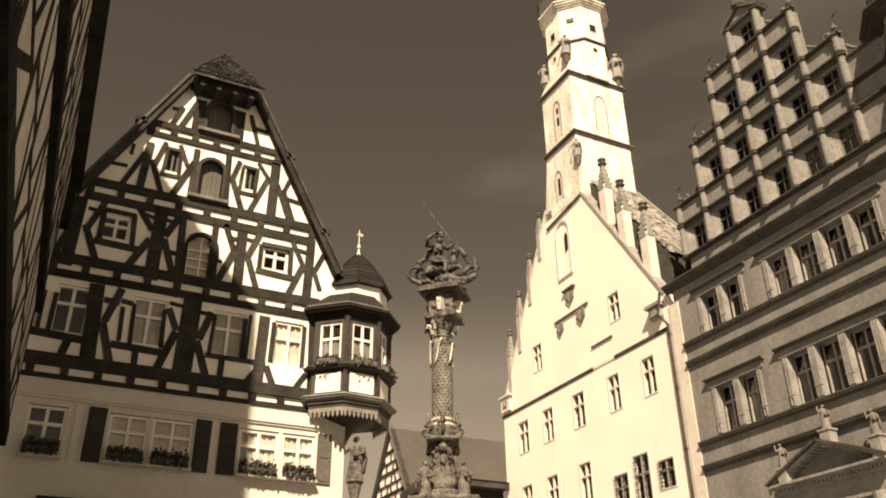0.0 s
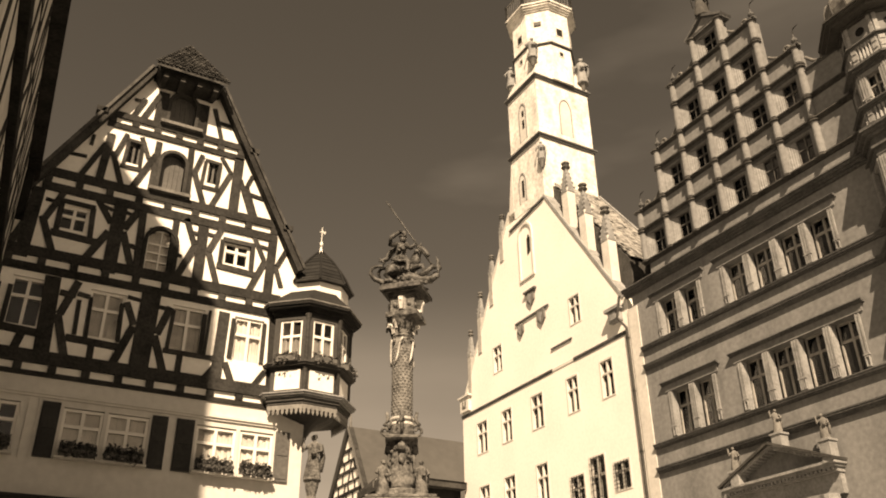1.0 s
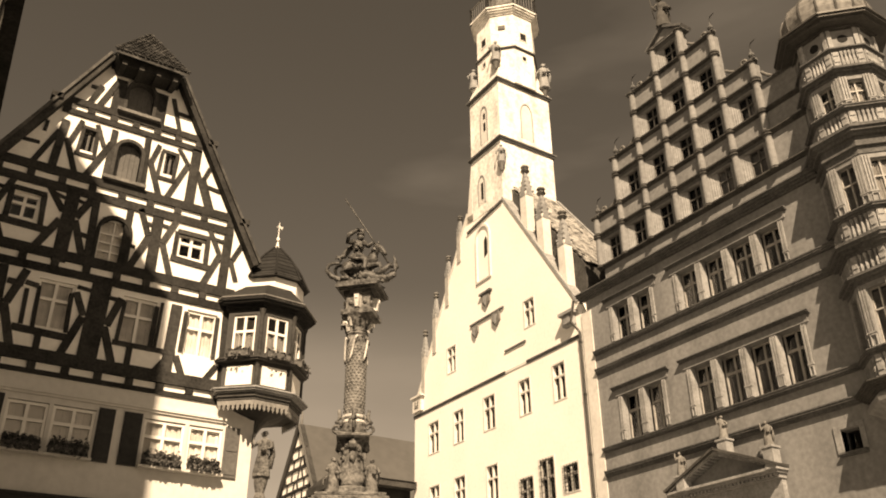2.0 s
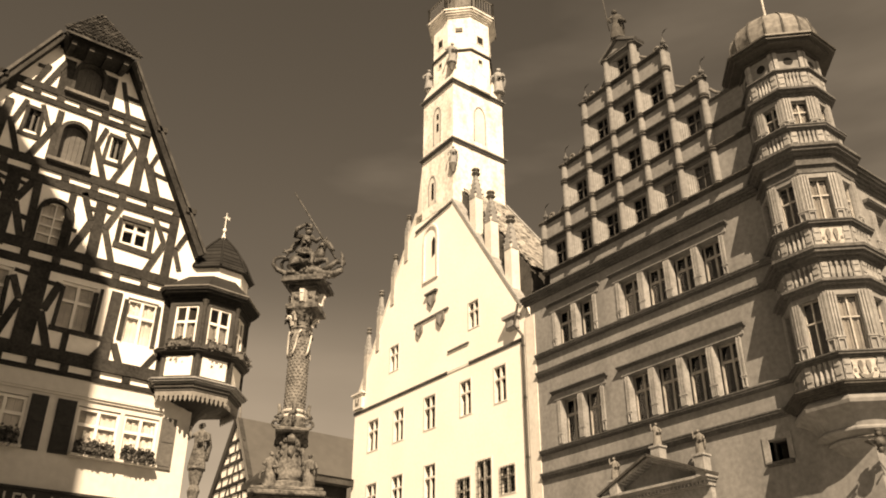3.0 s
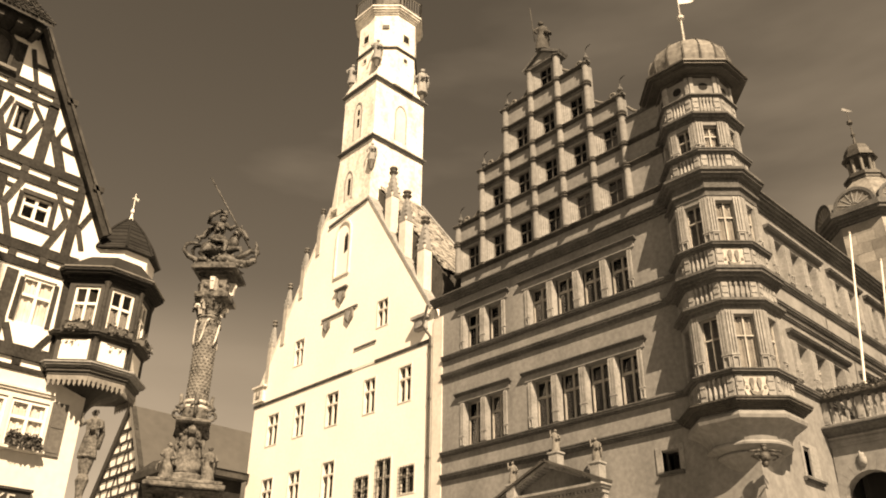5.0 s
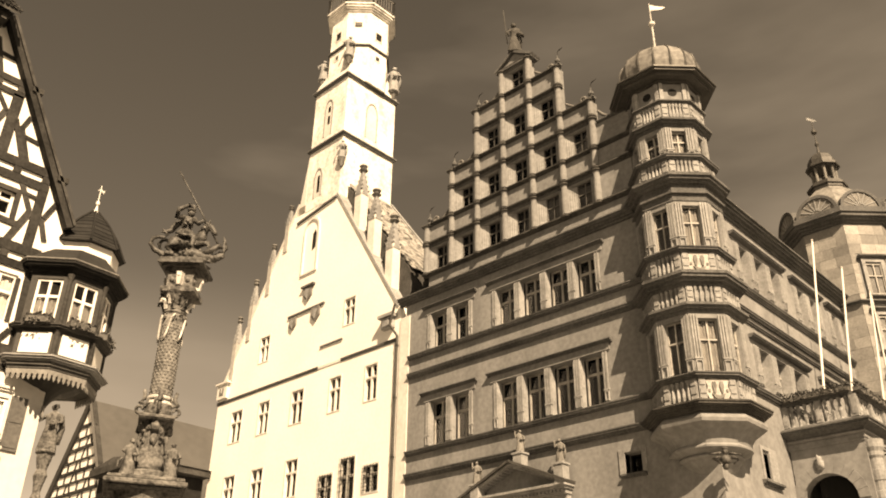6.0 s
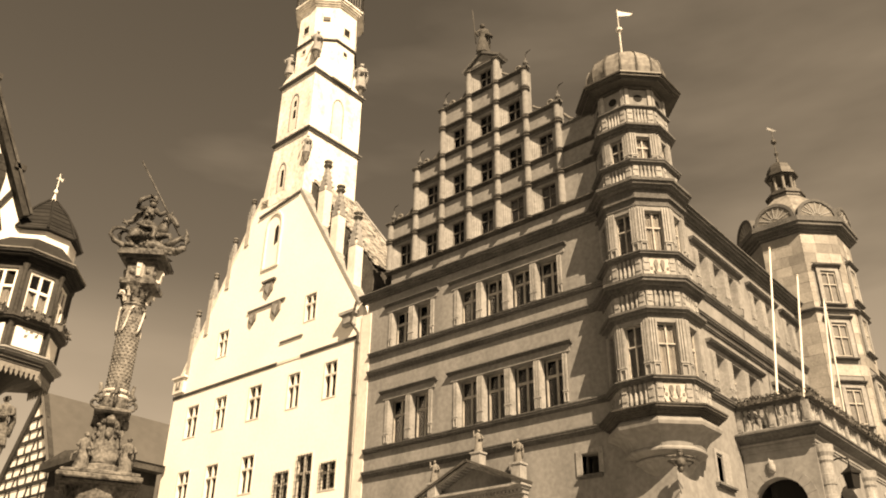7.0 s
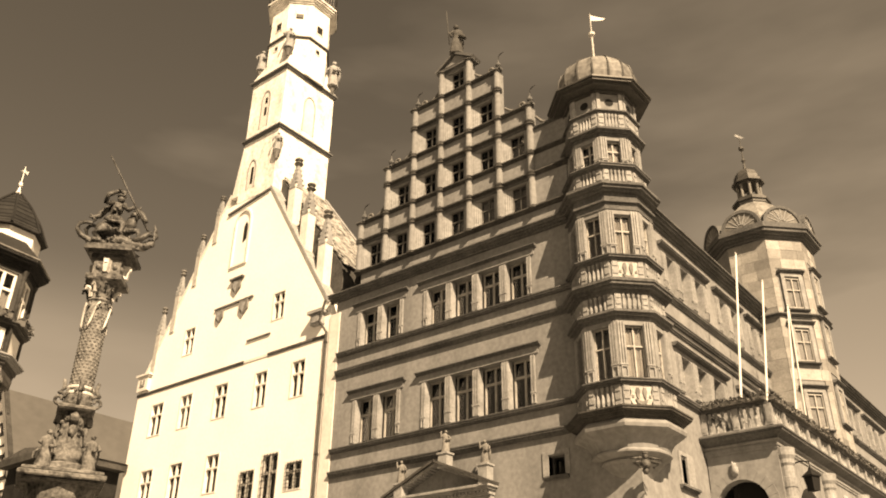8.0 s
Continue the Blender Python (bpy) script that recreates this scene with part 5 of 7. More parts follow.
Build(on_house).wall(h_lo, h_hi, (8.85, 12.75, 12.9, 18.7), [h for h in holes if h[3] > 8.8], -0.35, 0.0).done("wall", PLASTER, house, "white plastered gable wall")
Build().box(HX0 + 0.4, HX1 - 0.4, HOUSE_Y + 1.2, HOUSE_Y + 10, 0.3, 12.5).done("dark_room", DARK, house)
Build(on_house).slab([(0.9, 12.6), (6.2, 12.6), (3.9, 18.6), (3.1, 18.6)], -2.0, -1.0).done("dark_room", DARK, house)
Build().box(HX1 - 0.35, HX1, HOUSE_Y + 0.35, 34.0, 0, 12.9).done("side_wall", PLASTER, house)
Build().box(HX0, HX0 + 0.3, HOUSE_Y + 0.35, 34.0, 0, 12.7).done("side_wall", PLASTER, house)

OUT = 0.05


def beam(a0, c0, a1, c1, w=0.2, b0=-0.06, b1=OUT):
    return Build(on_house).bar(a0, c0, a1, c1, w, b0, b1).done("beam", TIMBER, house)


def band(z0, g0, g1, z1, lo, hi, step=0.78, out=0.05):
    """Two long sills with joist ends in the gap g0 to g1 between them."""
    beam(lo, (z0 + g0) / 2, hi, (z0 + g0) / 2, g0 - z0, b1=OUT)
    beam(lo, (g1 + z1) / 2, hi, (g1 + z1) / 2, z1 - g1, b1=OUT + 0.004 + out * 0.3)
    n = int((hi - lo) / step)
    for i in range(n + 1):
        a = lo + 0.12 + (hi - lo - 0.24) * i / n
        beam(a, g0 + 0.001, a, g1 - 0.001, 0.20, b1=OUT + 0.01)


def span(z):
    return HM - PITCH * (APEX - z) + 0.1, HM + PITCH * (APEX - z) - 0.1


band(8.78, 8.90, 9.09, 9.42, HX0, 7.0, out=0.10)
band(11.50, 11.72, 11.92, 12.20, HX0, 7.0)
band(13.93, 14.18, 14.38, 14.64, *span(14.4))
band(16.46, 16.64, 16.82, 17.02, *span(16.8), 0.62)
# second storey
beam(0.12, 13.95, 0.07, 11.86, 0.33, b1=OUT - 0.000)
beam(0.01, 12.95, -0.30, 11.94, 0.20, b1=OUT - 0.003)
beam(0.36, 13.12, 0.85, 11.95, 0.18, b1=OUT - 0.006)
beam(0.73, 13.94, 0.42, 13.05, 0.17, b1=OUT - 0.009)
beam(0.34, 13.65, 0.71, 13.62, 0.10, b1=OUT - 0.012)
beam(0.75, 13.67, 0.75, 12.78, 0.15, b1=OUT - 0.015)
beam(1.55, 13.69, 1.60, 12.80, 0.14, b1=OUT - 0.018)
beam(0.70, 13.71, 1.60, 13.70, 0.13, b1=OUT - 0.000)
beam(0.62, 12.72, 1.83, 12.68, 0.19, b1=OUT - 0.003)
beam(2.23, 14.14, 2.22, 11.87, 0.36, b1=OUT - 0.006)
beam(1.63, 13.98, 2.06, 13.36, 0.17, b1=OUT - 0.009)
beam(2.75, 13.99, 2.42, 13.27, 0.20, b1=OUT - 0.012)
beam(1.77, 13.84, 2.05, 13.76, 0.10, b1=OUT - 0.015)
beam(2.35, 13.80, 2.62, 13.74, 0.10, b1=OUT - 0.018)
beam(2.04, 13.08, 1.52, 12.01, 0.20, b1=OUT - 0.000)
beam(2.41, 13.17, 2.78, 12.11, 0.18, b1=OUT - 0.003)
beam(2.56, 12.81, 2.85, 12.77, 0.12, b1=OUT - 0.006)
beam(2.84, 14.01, 2.91, 12.05, 0.20, b1=OUT - 0.009)
beam(3.77, 13.96, 3.78, 12.05, 0.18, b1=OUT - 0.012)
beam(3.78, 12.84, 4.06, 12.81, 0.10, b1=OUT - 0.015)
beam(4.55, 14.10, 4.56, 11.89, 0.30, b1=OUT - 0.018)
beam(4.04, 14.03, 4.35, 13.26, 0.17, b1=OUT - 0.000)
beam(5.06, 13.95, 4.76, 13.13, 0.17, b1=OUT - 0.003)
beam(4.13, 13.64, 4.41, 13.63, 0.10, b1=OUT - 0.006)
beam(4.71, 13.70, 4.96, 13.68, 0.10, b1=OUT - 0.009)
beam(4.39, 13.27, 3.97, 12.09, 0.20, b1=OUT - 0.012)
beam(4.76, 13.17, 5.17, 12.01, 0.18, b1=OUT - 0.015)
beam(5.14, 13.63, 5.13, 12.79, 0.12, b1=OUT - 0.018)
beam(6.05, 13.65, 6.06, 12.80, 0.12, b1=OUT - 0.000)
beam(5.15, 13.65, 6.10, 13.66, 0.13, b1=OUT - 0.003)
beam(5.05, 12.77, 6.24, 12.71, 0.17, b1=OUT - 0.006)
beam(6.64, 14.13, 6.60, 12.04, 0.26, b1=OUT - 0.009)
beam(6.06, 13.94, 6.41, 13.25, 0.15, b1=OUT - 0.012)
beam(6.46, 13.26, 6.00, 12.05, 0.18, b1=OUT - 0.015)
beam(6.77, 13.14, 7.00, 12.49, 0.15, b1=OUT - 0.018)
beam(7.09, 13.79, 6.82, 13.15, 0.13, b1=OUT - 0.000)
beam(6.22, 13.69, 6.52, 13.66, 0.10, b1=OUT - 0.003)
# first storey
beam(-0.24, 11.06, -0.23, 9.94, 0.10, b1=OUT - 0.000)
beam(-0.42, 11.03, -0.40, 9.94, 0.10, b1=OUT - 0.003)
beam(0.03, 11.04, 0.02, 10.02, 0.12, b1=OUT - 0.006)
beam(-0.40, 9.94, 0.96, 9.87, 0.20, b1=OUT - 0.009)
beam(0.52, 9.84, 0.38, 9.20, 0.20, b1=OUT - 0.012)
beam(0.95, 11.47, 1.06, 9.10, 0.38, b1=OUT - 0.015)
beam(1.57, 11.46, 1.28, 10.48, 0.20, b1=OUT - 0.018)
beam(1.18, 11.07, 1.57, 11.05, 0.15, b1=OUT - 0.000)
beam(1.60, 11.12, 1.92, 11.08, 0.12, b1=OUT - 0.003)
beam(1.23, 10.47, 1.62, 9.25, 0.20, b1=OUT - 0.006)
beam(1.67, 10.95, 1.71, 10.00, 0.11, b1=OUT - 0.009)
beam(1.94, 11.09, 1.99, 9.94, 0.10, b1=OUT - 0.012)
beam(2.73, 11.07, 2.78, 9.99, 0.10, b1=OUT - 0.015)
beam(1.52, 9.89, 2.86, 9.85, 0.19, b1=OUT - 0.018)
beam(2.16, 9.80, 2.18, 9.23, 0.16, b1=OUT - 0.000)
beam(3.09, 10.48, 2.70, 9.26, 0.21, b1=OUT - 0.003)
beam(2.83, 11.13, 3.10, 10.53, 0.17, b1=OUT - 0.006)
beam(3.43, 11.60, 3.38, 9.21, 0.50, b1=OUT - 0.009)
beam(2.83, 11.29, 3.23, 11.25, 0.10, b1=OUT - 0.012)
beam(3.97, 11.22, 3.72, 10.39, 0.20, b1=OUT - 0.015)
beam(3.66, 10.34, 4.05, 9.27, 0.20, b1=OUT - 0.018)
beam(3.58, 11.17, 4.01, 11.15, 0.10, b1=OUT - 0.000)
beam(4.07, 11.16, 4.02, 10.00, 0.10, b1=OUT - 0.003)
beam(4.92, 11.20, 4.91, 10.02, 0.12, b1=OUT - 0.006)
beam(3.93, 9.97, 5.58, 9.97, 0.13, b1=OUT - 0.009)
beam(4.39, 9.93, 4.38, 9.26, 0.16, b1=OUT - 0.012)
beam(5.45, 11.38, 5.39, 9.12, 0.30, b1=OUT - 0.015)
beam(5.44, 9.89, 5.06, 9.31, 0.18, b1=OUT - 0.018)
beam(5.60, 9.91, 5.88, 9.27, 0.18, b1=OUT - 0.000)
beam(5.05, 11.34, 5.02, 10.03, 0.08, b1=OUT - 0.003)
beam(5.73, 11.24, 5.70, 10.06, 0.12, b1=OUT - 0.006)
beam(6.63, 11.26, 6.62, 10.04, 0.10, b1=OUT - 0.009)
beam(6.74, 9.84, 6.38, 9.26, 0.15, b1=OUT - 0.012)
beam(6.85, 11.53, 6.91, 9.33, 0.20, b1=OUT - 0.015)
# attic
beam(1.61, 16.20, 1.52, 14.48, 0.22, b1=OUT - 0.000)
beam(1.73, 15.63, 2.14, 14.55, 0.15, b1=OUT - 0.003)
beam(1.51, 15.81, 0.98, 14.46, 0.15, b1=OUT - 0.006)
beam(1.16, 16.02, 1.14, 15.66, 0.10, b1=OUT - 0.009)
beam(0.67, 15.23, 1.10, 15.25, 0.10, b1=OUT - 0.012)
beam(2.11, 16.15, 2.06, 15.28, 0.10, b1=OUT - 0.015)
beam(2.50, 16.14, 2.52, 15.27, 0.10, b1=OUT - 0.018)
beam(2.03, 16.33, 1.80, 15.46, 0.13, b1=OUT - 0.000)
beam(2.44, 16.35, 2.72, 15.69, 0.13, b1=OUT - 0.003)
beam(2.90, 15.88, 2.41, 14.62, 0.17, b1=OUT - 0.006)
beam(1.99, 15.24, 2.57, 15.25, 0.12, b1=OUT - 0.009)
beam(2.09, 16.16, 2.60, 16.15, 0.10, b1=OUT - 0.012)
beam(2.94, 16.36, 2.92, 14.66, 0.18, b1=OUT - 0.015)
beam(3.88, 16.47, 3.95, 14.54, 0.18, b1=OUT - 0.018)
beam(4.03, 15.70, 4.45, 14.58, 0.17, b1=OUT - 0.000)
beam(4.23, 16.30, 4.07, 15.67, 0.14, b1=OUT - 0.003)
beam(4.35, 16.11, 4.30, 15.23, 0.10, b1=OUT - 0.006)
beam(4.80, 16.12, 4.76, 15.25, 0.10, b1=OUT - 0.009)
beam(4.28, 15.22, 4.87, 15.22, 0.12, b1=OUT - 0.012)
beam(4.33, 16.17, 4.84, 16.15, 0.10, b1=OUT - 0.015)
beam(5.13, 15.90, 4.63, 14.52, 0.16, b1=OUT - 0.018)
beam(5.34, 16.53, 5.32, 14.50, 0.28, b1=OUT - 0.000)
beam(5.44, 15.78, 5.89, 14.60, 0.15, b1=OUT - 0.003)
beam(4.80, 16.39, 5.16, 15.89, 0.12, b1=OUT - 0.006)
beam(5.80, 16.02, 5.64, 15.53, 0.12, b1=OUT - 0.009)
beam(5.78, 15.36, 6.20, 15.31, 0.12, b1=OUT - 0.012)
beam(5.65, 15.63, 6.03, 14.60, 0.13, b1=OUT - 0.015)
# gable tip
beam(2.73, 18.02, 2.30, 16.86, 0.15, b1=OUT - 0.000)
beam(2.34, 17.72, 2.05, 16.91, 0.14, b1=OUT - 0.003)
beam(2.04, 17.60, 2.37, 17.62, 0.10, b1=OUT - 0.006)
beam(4.40, 18.10, 4.73, 16.98, 0.13, b1=OUT - 0.009)
beam(4.48, 17.64, 5.01, 17.61, 0.12, b1=OUT - 0.012)
beam(4.06, 18.14, 4.06, 16.90, 0.34, b1=OUT - 0.015)
beam(2.84, 18.17, 2.83, 16.95, 0.34, b1=OUT - 0.018)
beam(HM - 1.0, 18.55, HM + 1.0, 18.55, 0.18, b1=OUT + 0.05)

for i, (a0, a1) in enumerate(GROUND_WIN):
    window(on_house, house, a0, a1, 6.97, 8.1, -0.04, WHITEWOOD, 2, (0.62,), 0.07, 0.04, curtain=None if i == 0 else (0.0, 0.95), cloth=CURTAIN if i < 3 else SHEER)
    Build(on_house).box(a0 - 0.045, a1 + 0.045, -0.05, 0.24, 6.83, 6.89).done("window_sill", PLASTER_OLD, house)
    flowers("flower_box", (a0 + 0.06, HOUSE_Y - 0.13, 6.90), (a1 - 0.06, HOUSE_Y - 0.13, 6.90), 800, "window box of trailing geraniums below a house window", 0.10, 0.14, 20 + i, group="house window boxes")
for i, (a0, a1) in enumerate(FIRST_WIN):
    window(on_house, house, a0, a1, 9.99, 11.32, -0.05, WHITEWOOD, 2, (0.62,), 0.07, 0.04, curtain=(0.0, 0.98) if i else None, cloth=SHEER)
for a0, a1, c0, c1 in ((0.74, 1.5, 12.85, 13.62), (5.2, 6.0, 12.85, 13.66)):
    window(on_house, house, a0, a1, c0, c1, -0.06, WHITEWOOD, 2, (0.6,), 0.09, 0.04)
for a0, a1 in ((2.12, 2.48), (4.45, 4.8)):
    window(on_house, house, a0, a1, 15.4, 16.17, -0.08, BROWNWOOD, 2, (), 0.06, 0.03)


def arch_top(a0, a1, c0, c1, w, parent, mat, name, b0, b1):
    """An arched surround."""
    q = Build(on_house)
    mid, r = (a0 + a1) / 2, (a1 - a0) / 2
    sp = c1 - r
    q.box(a0 - w, a0, b0, b1, c0, sp).box(a1, a1 + w, b0, b1, c0, sp)
    for i in range(12):
        t0, t1 = math.pi * i / 12, math.pi * (i + 1) / 12
        q.slab([(mid + r * math.cos(t0), sp + r * math.sin(t0)), (mid + (r + w) * math.cos(t0), sp + (r + w) * math.sin(t0)), (mid + (r + w) * math.cos(t1), sp + (r + w) * math.sin(t1)), (mid + r * math.cos(t1), sp + r * math.sin(t1))], b0, b1)
    for s, e in ((-1, a0), (1, a1)):
        q.slab([(e, sp), (e, c1 + 0.02), (mid + s * r * 0.7, c1 + 0.02), (mid + s * r * 0.72, sp + r * 0.69), (mid + s * r * 0.93, sp + r * 0.37)], b0, b0 + 0.05)
    return q.done(name, mat, parent)


ob = arch_top(3.08, 3.84, 12.2, 13.5, 0.10, house, TIMBER, "arched_window_frame", -0.25, OUT + 0.02)
window(on_house, house, 3.08, 3.84, 12.2, 13.5, -0.08, WHITEWOOD, 2, (0.25, 0.45, 0.66), 0.05, 0.022, curtain=(0.0, 1.0), name="arched_window")
for c0, c1, a0, a1 in ((14.75, 16.08, 3.1, 3.78), (17.1, 18.25, 3.1, 3.84)):
    arch_top(a0, a1, c0, c1, 0.10, house, TIMBER, "loading_door_frame", -0.25, OUT + 0.02)
    q = Build(on_house)
    for i in range(5):
        x0, x1 = a0 + (a1 - a0) * i / 5, a0 + (a1 - a0) * (i + 1) / 5
        q.box(x0 + 0.004, x1 - 0.004, -0.22, -0.17, c0, c1)
    q.done("loading_door", BROWNWOOD, house, "arched plank loading hatch")
    Build(on_house).box(a0 - 0.25, a1 + 0.25, -0.02, 0.2, c0 - 0.1, c0).done("hatch_sill", OLDSTONE, house)

# shutters, ground-floor moulding, shop sign
for a0, a1, m in ((1.34, 1.76, SHUTTER), (3.94, 4.34, SHUTTER), (4.56, 5.02, SHUTTER), (7.22, 7.62, BROWNWOOD)):
    q = Build(on_house).box(a0, a1, 0.01, 0.05, 6.85, 8.2)
    ob = q.done("shutter", m, house)
    for i in range(2):
        c0 = 6.93 + 0.62 * i
        Build(on_house).box(a0 + 0.05, a1 - 0.05, 0.05, 0.065, c0, c0 + 0.56).done("shutter_panel", m, ob)
Build(on_house).box(HX0, 7.2, -0.01, 0.05, 8.28, 8.34).box(HX0, 7.2, -0.01, 0.09, 8.34, 8.40).done("string_course", BEIGE, house)
for a in (1.05, 1.28):
    Build(on_house).box(a - 0.015, a + 0.015, -0.01, 0.035, 6.8, 8.28).done("wall_moulding", BEIGE, house)
sign = thing("shop_sign", (3.4, HOUSE_Y, 5.4), "dark fascia board with pale raised letters over the shop", "sign")
Build(on_house).box(0.6, 7.15, 0.01, 0.12, 5.24, 5.90).box(0.55, 7.2, 0.01, 0.18, 5.90, 5.96).done("fascia_board", SHUTTER, sign)
for i, ch in enumerate("RIEN-APOTHEKE"):
    cu = bpy.data.curves.new("letter", "FONT")
    cu.body, cu.size, cu.extrude, cu.align_x = ch, 0.44, 0.012, "CENTER"
    tmp = bpy.data.objects.new("letter", cu)
    scene.collection.objects.link(tmp)
    dg = bpy.context.evaluated_depsgraph_get()
    me = bpy.data.meshes.new_from_object(tmp.evaluated_get(dg))
    bpy.data.objects.remove(tmp)
    ob = new("letter", me)
    me.materials.append(GILT)
    ob.parent = sign
    ob.matrix_parent_inverse = WORLD_OF[sign].inverted()
    ob.matrix_basis = Matrix.Translation((3.57 + 0.262 * i, HOUSE_Y - 0.135, 5.50)) @ Matrix.Rotation(radians(90), 4, "X")

# roof with hipped tip
RB = 34.0
EV = 12.55
hw = PITCH * (APEX - EV)
q = Build()
zt = 18.75
ht = PITCH * (APEX - zt)
f = HOUSE_Y - 0.28
th = 0.16
q.add([(HM - hw, f, EV), (HM - ht, f, zt), (HM, HOUSE_Y + 0.65, APEX - 0.02), (HM, RB, APEX - 0.02), (HM - hw, RB, EV)], [(0, 1, 2, 3, 4)])
EV2 = 13.1
hw2 = PITCH * (APEX - EV2)
q.add([(HM + hw2, f, EV2), (HM + ht, f, zt), (HM, HOUSE_Y + 0.65, APEX - 0.02), (HM, RB, APEX - 0.02), (HM + hw2, RB, EV2)], [(4, 3, 2, 1, 0)])
q.add([(HM - hw + 0.1, RB, 10), (HM + hw - 0.1, RB, 10), (HM, RB, APEX)], [(0, 1, 2)])
q.done("roof", TILE, house, "steep old clay tile roof with a hipped tip")
for s, hv, ev in ((1, hw2, EV2), (-1, hw, EV)):
    Build(on_house).bar(HM + s * (hv - 0.05), ev - 0.05, HM + s * (ht - 0.06), zt, 0.2, -0.05, 0.30).done("barge_board", TIMBER, house)
    Build(on_house).bar(HM + s * (hv + 0.04), ev + 0.02, HM + s * (ht + 0.02), zt + 0.05, 0.08, 0.1, 0.36).done("verge_tile", TILE, house)
    for z in (14.35, 16.75):
        a = HM + s * (PITCH * (APEX - z) + 0.05)
        Build(on_house).box(a - 0.1 if s > 0 else a - 0.2, a + 0.2 if s > 0 else a + 0.1, 0.1, 0.36, z - 0.08, z + 0.08).done("purlin_end", TIMBER, house)
# jutting hood under the hip
Build(on_house).slab([(HM - 0.85, 18.3), (HM + 0.85, 18.3), (HM + 1.0, 18.62), (HM - 1.0, 18.62)], 0.0, 0.6).done("hoist_hood", TIMBER, house)
for a in (-0.75, -0.25, 0.25, 0.75):
    Build(on_house).box(HM + a - 0.07, HM + a + 0.07, 0.1, 0.74, 18.2, 18.34).done("hood_beam", TIMBER, house)
hip = Build()
hip.add([(HM - ht, HOUSE_Y - 0.9, 18.52), (HM + ht, HOUSE_Y - 0.9, 18.52), (HM, HOUSE_Y + 0.65, APEX + 0.0), (HM - ht, HOUSE_Y - 0.9, 18.42), (HM + ht, HOUSE_Y - 0.9, 18.42), (HM, HOUSE_Y + 0.65, APEX - 0.14)], [(0, 1, 2), (3, 5, 4), (0, 3, 4, 1), (1, 4, 5, 2), (0, 2, 5, 3)])
hip.done("hip", OLDTILE, house)
rows = 17
lo_p, hi_p = Vector((HM, HOUSE_Y - 0.92, 18.54)), Vector((HM, HOUSE_Y + 0.65, APEX + 0.02))
slope = (hi_p - lo_p).normalized()
nrm = Vector((0, -slope.z, slope.y))
tile = Build()
tw, tl = 0.125, 0.20
tile.add([Vector((-tw / 2 + 0.008, 0, 0)) + nrm * 0.035, Vector((tw / 2 - 0.008, 0, 0)) + nrm * 0.035, Vector((tw / 2 - 0.008, 0, 0)) + slope * tl + nrm * 0.012, Vector((-tw / 2 + 0.008, 0, 0)) + slope * tl + nrm * 0.012,
          Vector((-tw / 2 + 0.008, 0, 0)), Vector((tw / 2 - 0.008, 0, 0)), Vector((0, 0, 0)) - slope * 0.02 + nrm * 0.035], [(0, 1, 2, 3), (4, 5, 1, 0), (0, 6, 1)])
first = None
rnd_t = random.Random(9)
for j in range(rows):
    t = j / rows
    half = (ht + 0.04) * (1 - t)
    n = int(2 * half / tw)
    for i in range(n):
        p = lo_p.lerp(hi_p, t) + Vector((-half + (i + 0.5) * 2 * half / max(n, 1), 0, 0))
        if first is None:
            first = tile.done("roof_tile", OLDTILE, house)
            first.matrix_basis = Matrix.Translation(p)
        else:
            ob = part_like(first, house, p)
            ob.matrix_basis = Matrix.Translation(p) @ Matrix.Rotation(rnd_t.uniform(-0.14, 0.14), 4, "Y") @ Matrix.Rotation(rnd_t.uniform(-0.14, 0.04), 4, "X")

# corner oriel of the house
HC, HR, HT = (8.05, 22.4), 1.2, radians(4)
hor = thing("house_oriel", (7.9, 22.3, 8.0), "brown timber corner oriel with white window frames and dark bell roof", "oriel")
FACES = (0, 1, 2, 3)


def hring(z, steps, mat, name):
    return stepped(HC, z, steps, HT).done(name, mat, hor)


Build().lathe(*HC, [(0.08, 8.0), (0.14, 8.1), (0.2, 8.25), (0.3, 8.4), (0.5, 8.55), (0.8, 8.66), (0.98, 8.78)], 16).done("corbel", SHUTTER, hor)
hring(8.74, [(0.08, 1.19), (0.08, 1.24), (0.09, 1.29)], ORIELWOOD, "base_moulding")
hring(8.99, [(0.05, 1.33), (0.05, 1.40), (0.04, 1.44)], TRIM, "base_ledge")
Build().plan(octagon(*HC, HR, HT), 9.07, 9.85).done("panel_core", ORIELWOOD, hor)
hring(9.86, [(0.05, 1.22), (0.05, 1.36), (0.03, 1.40)], ORIELWOOD, "sill_moulding")
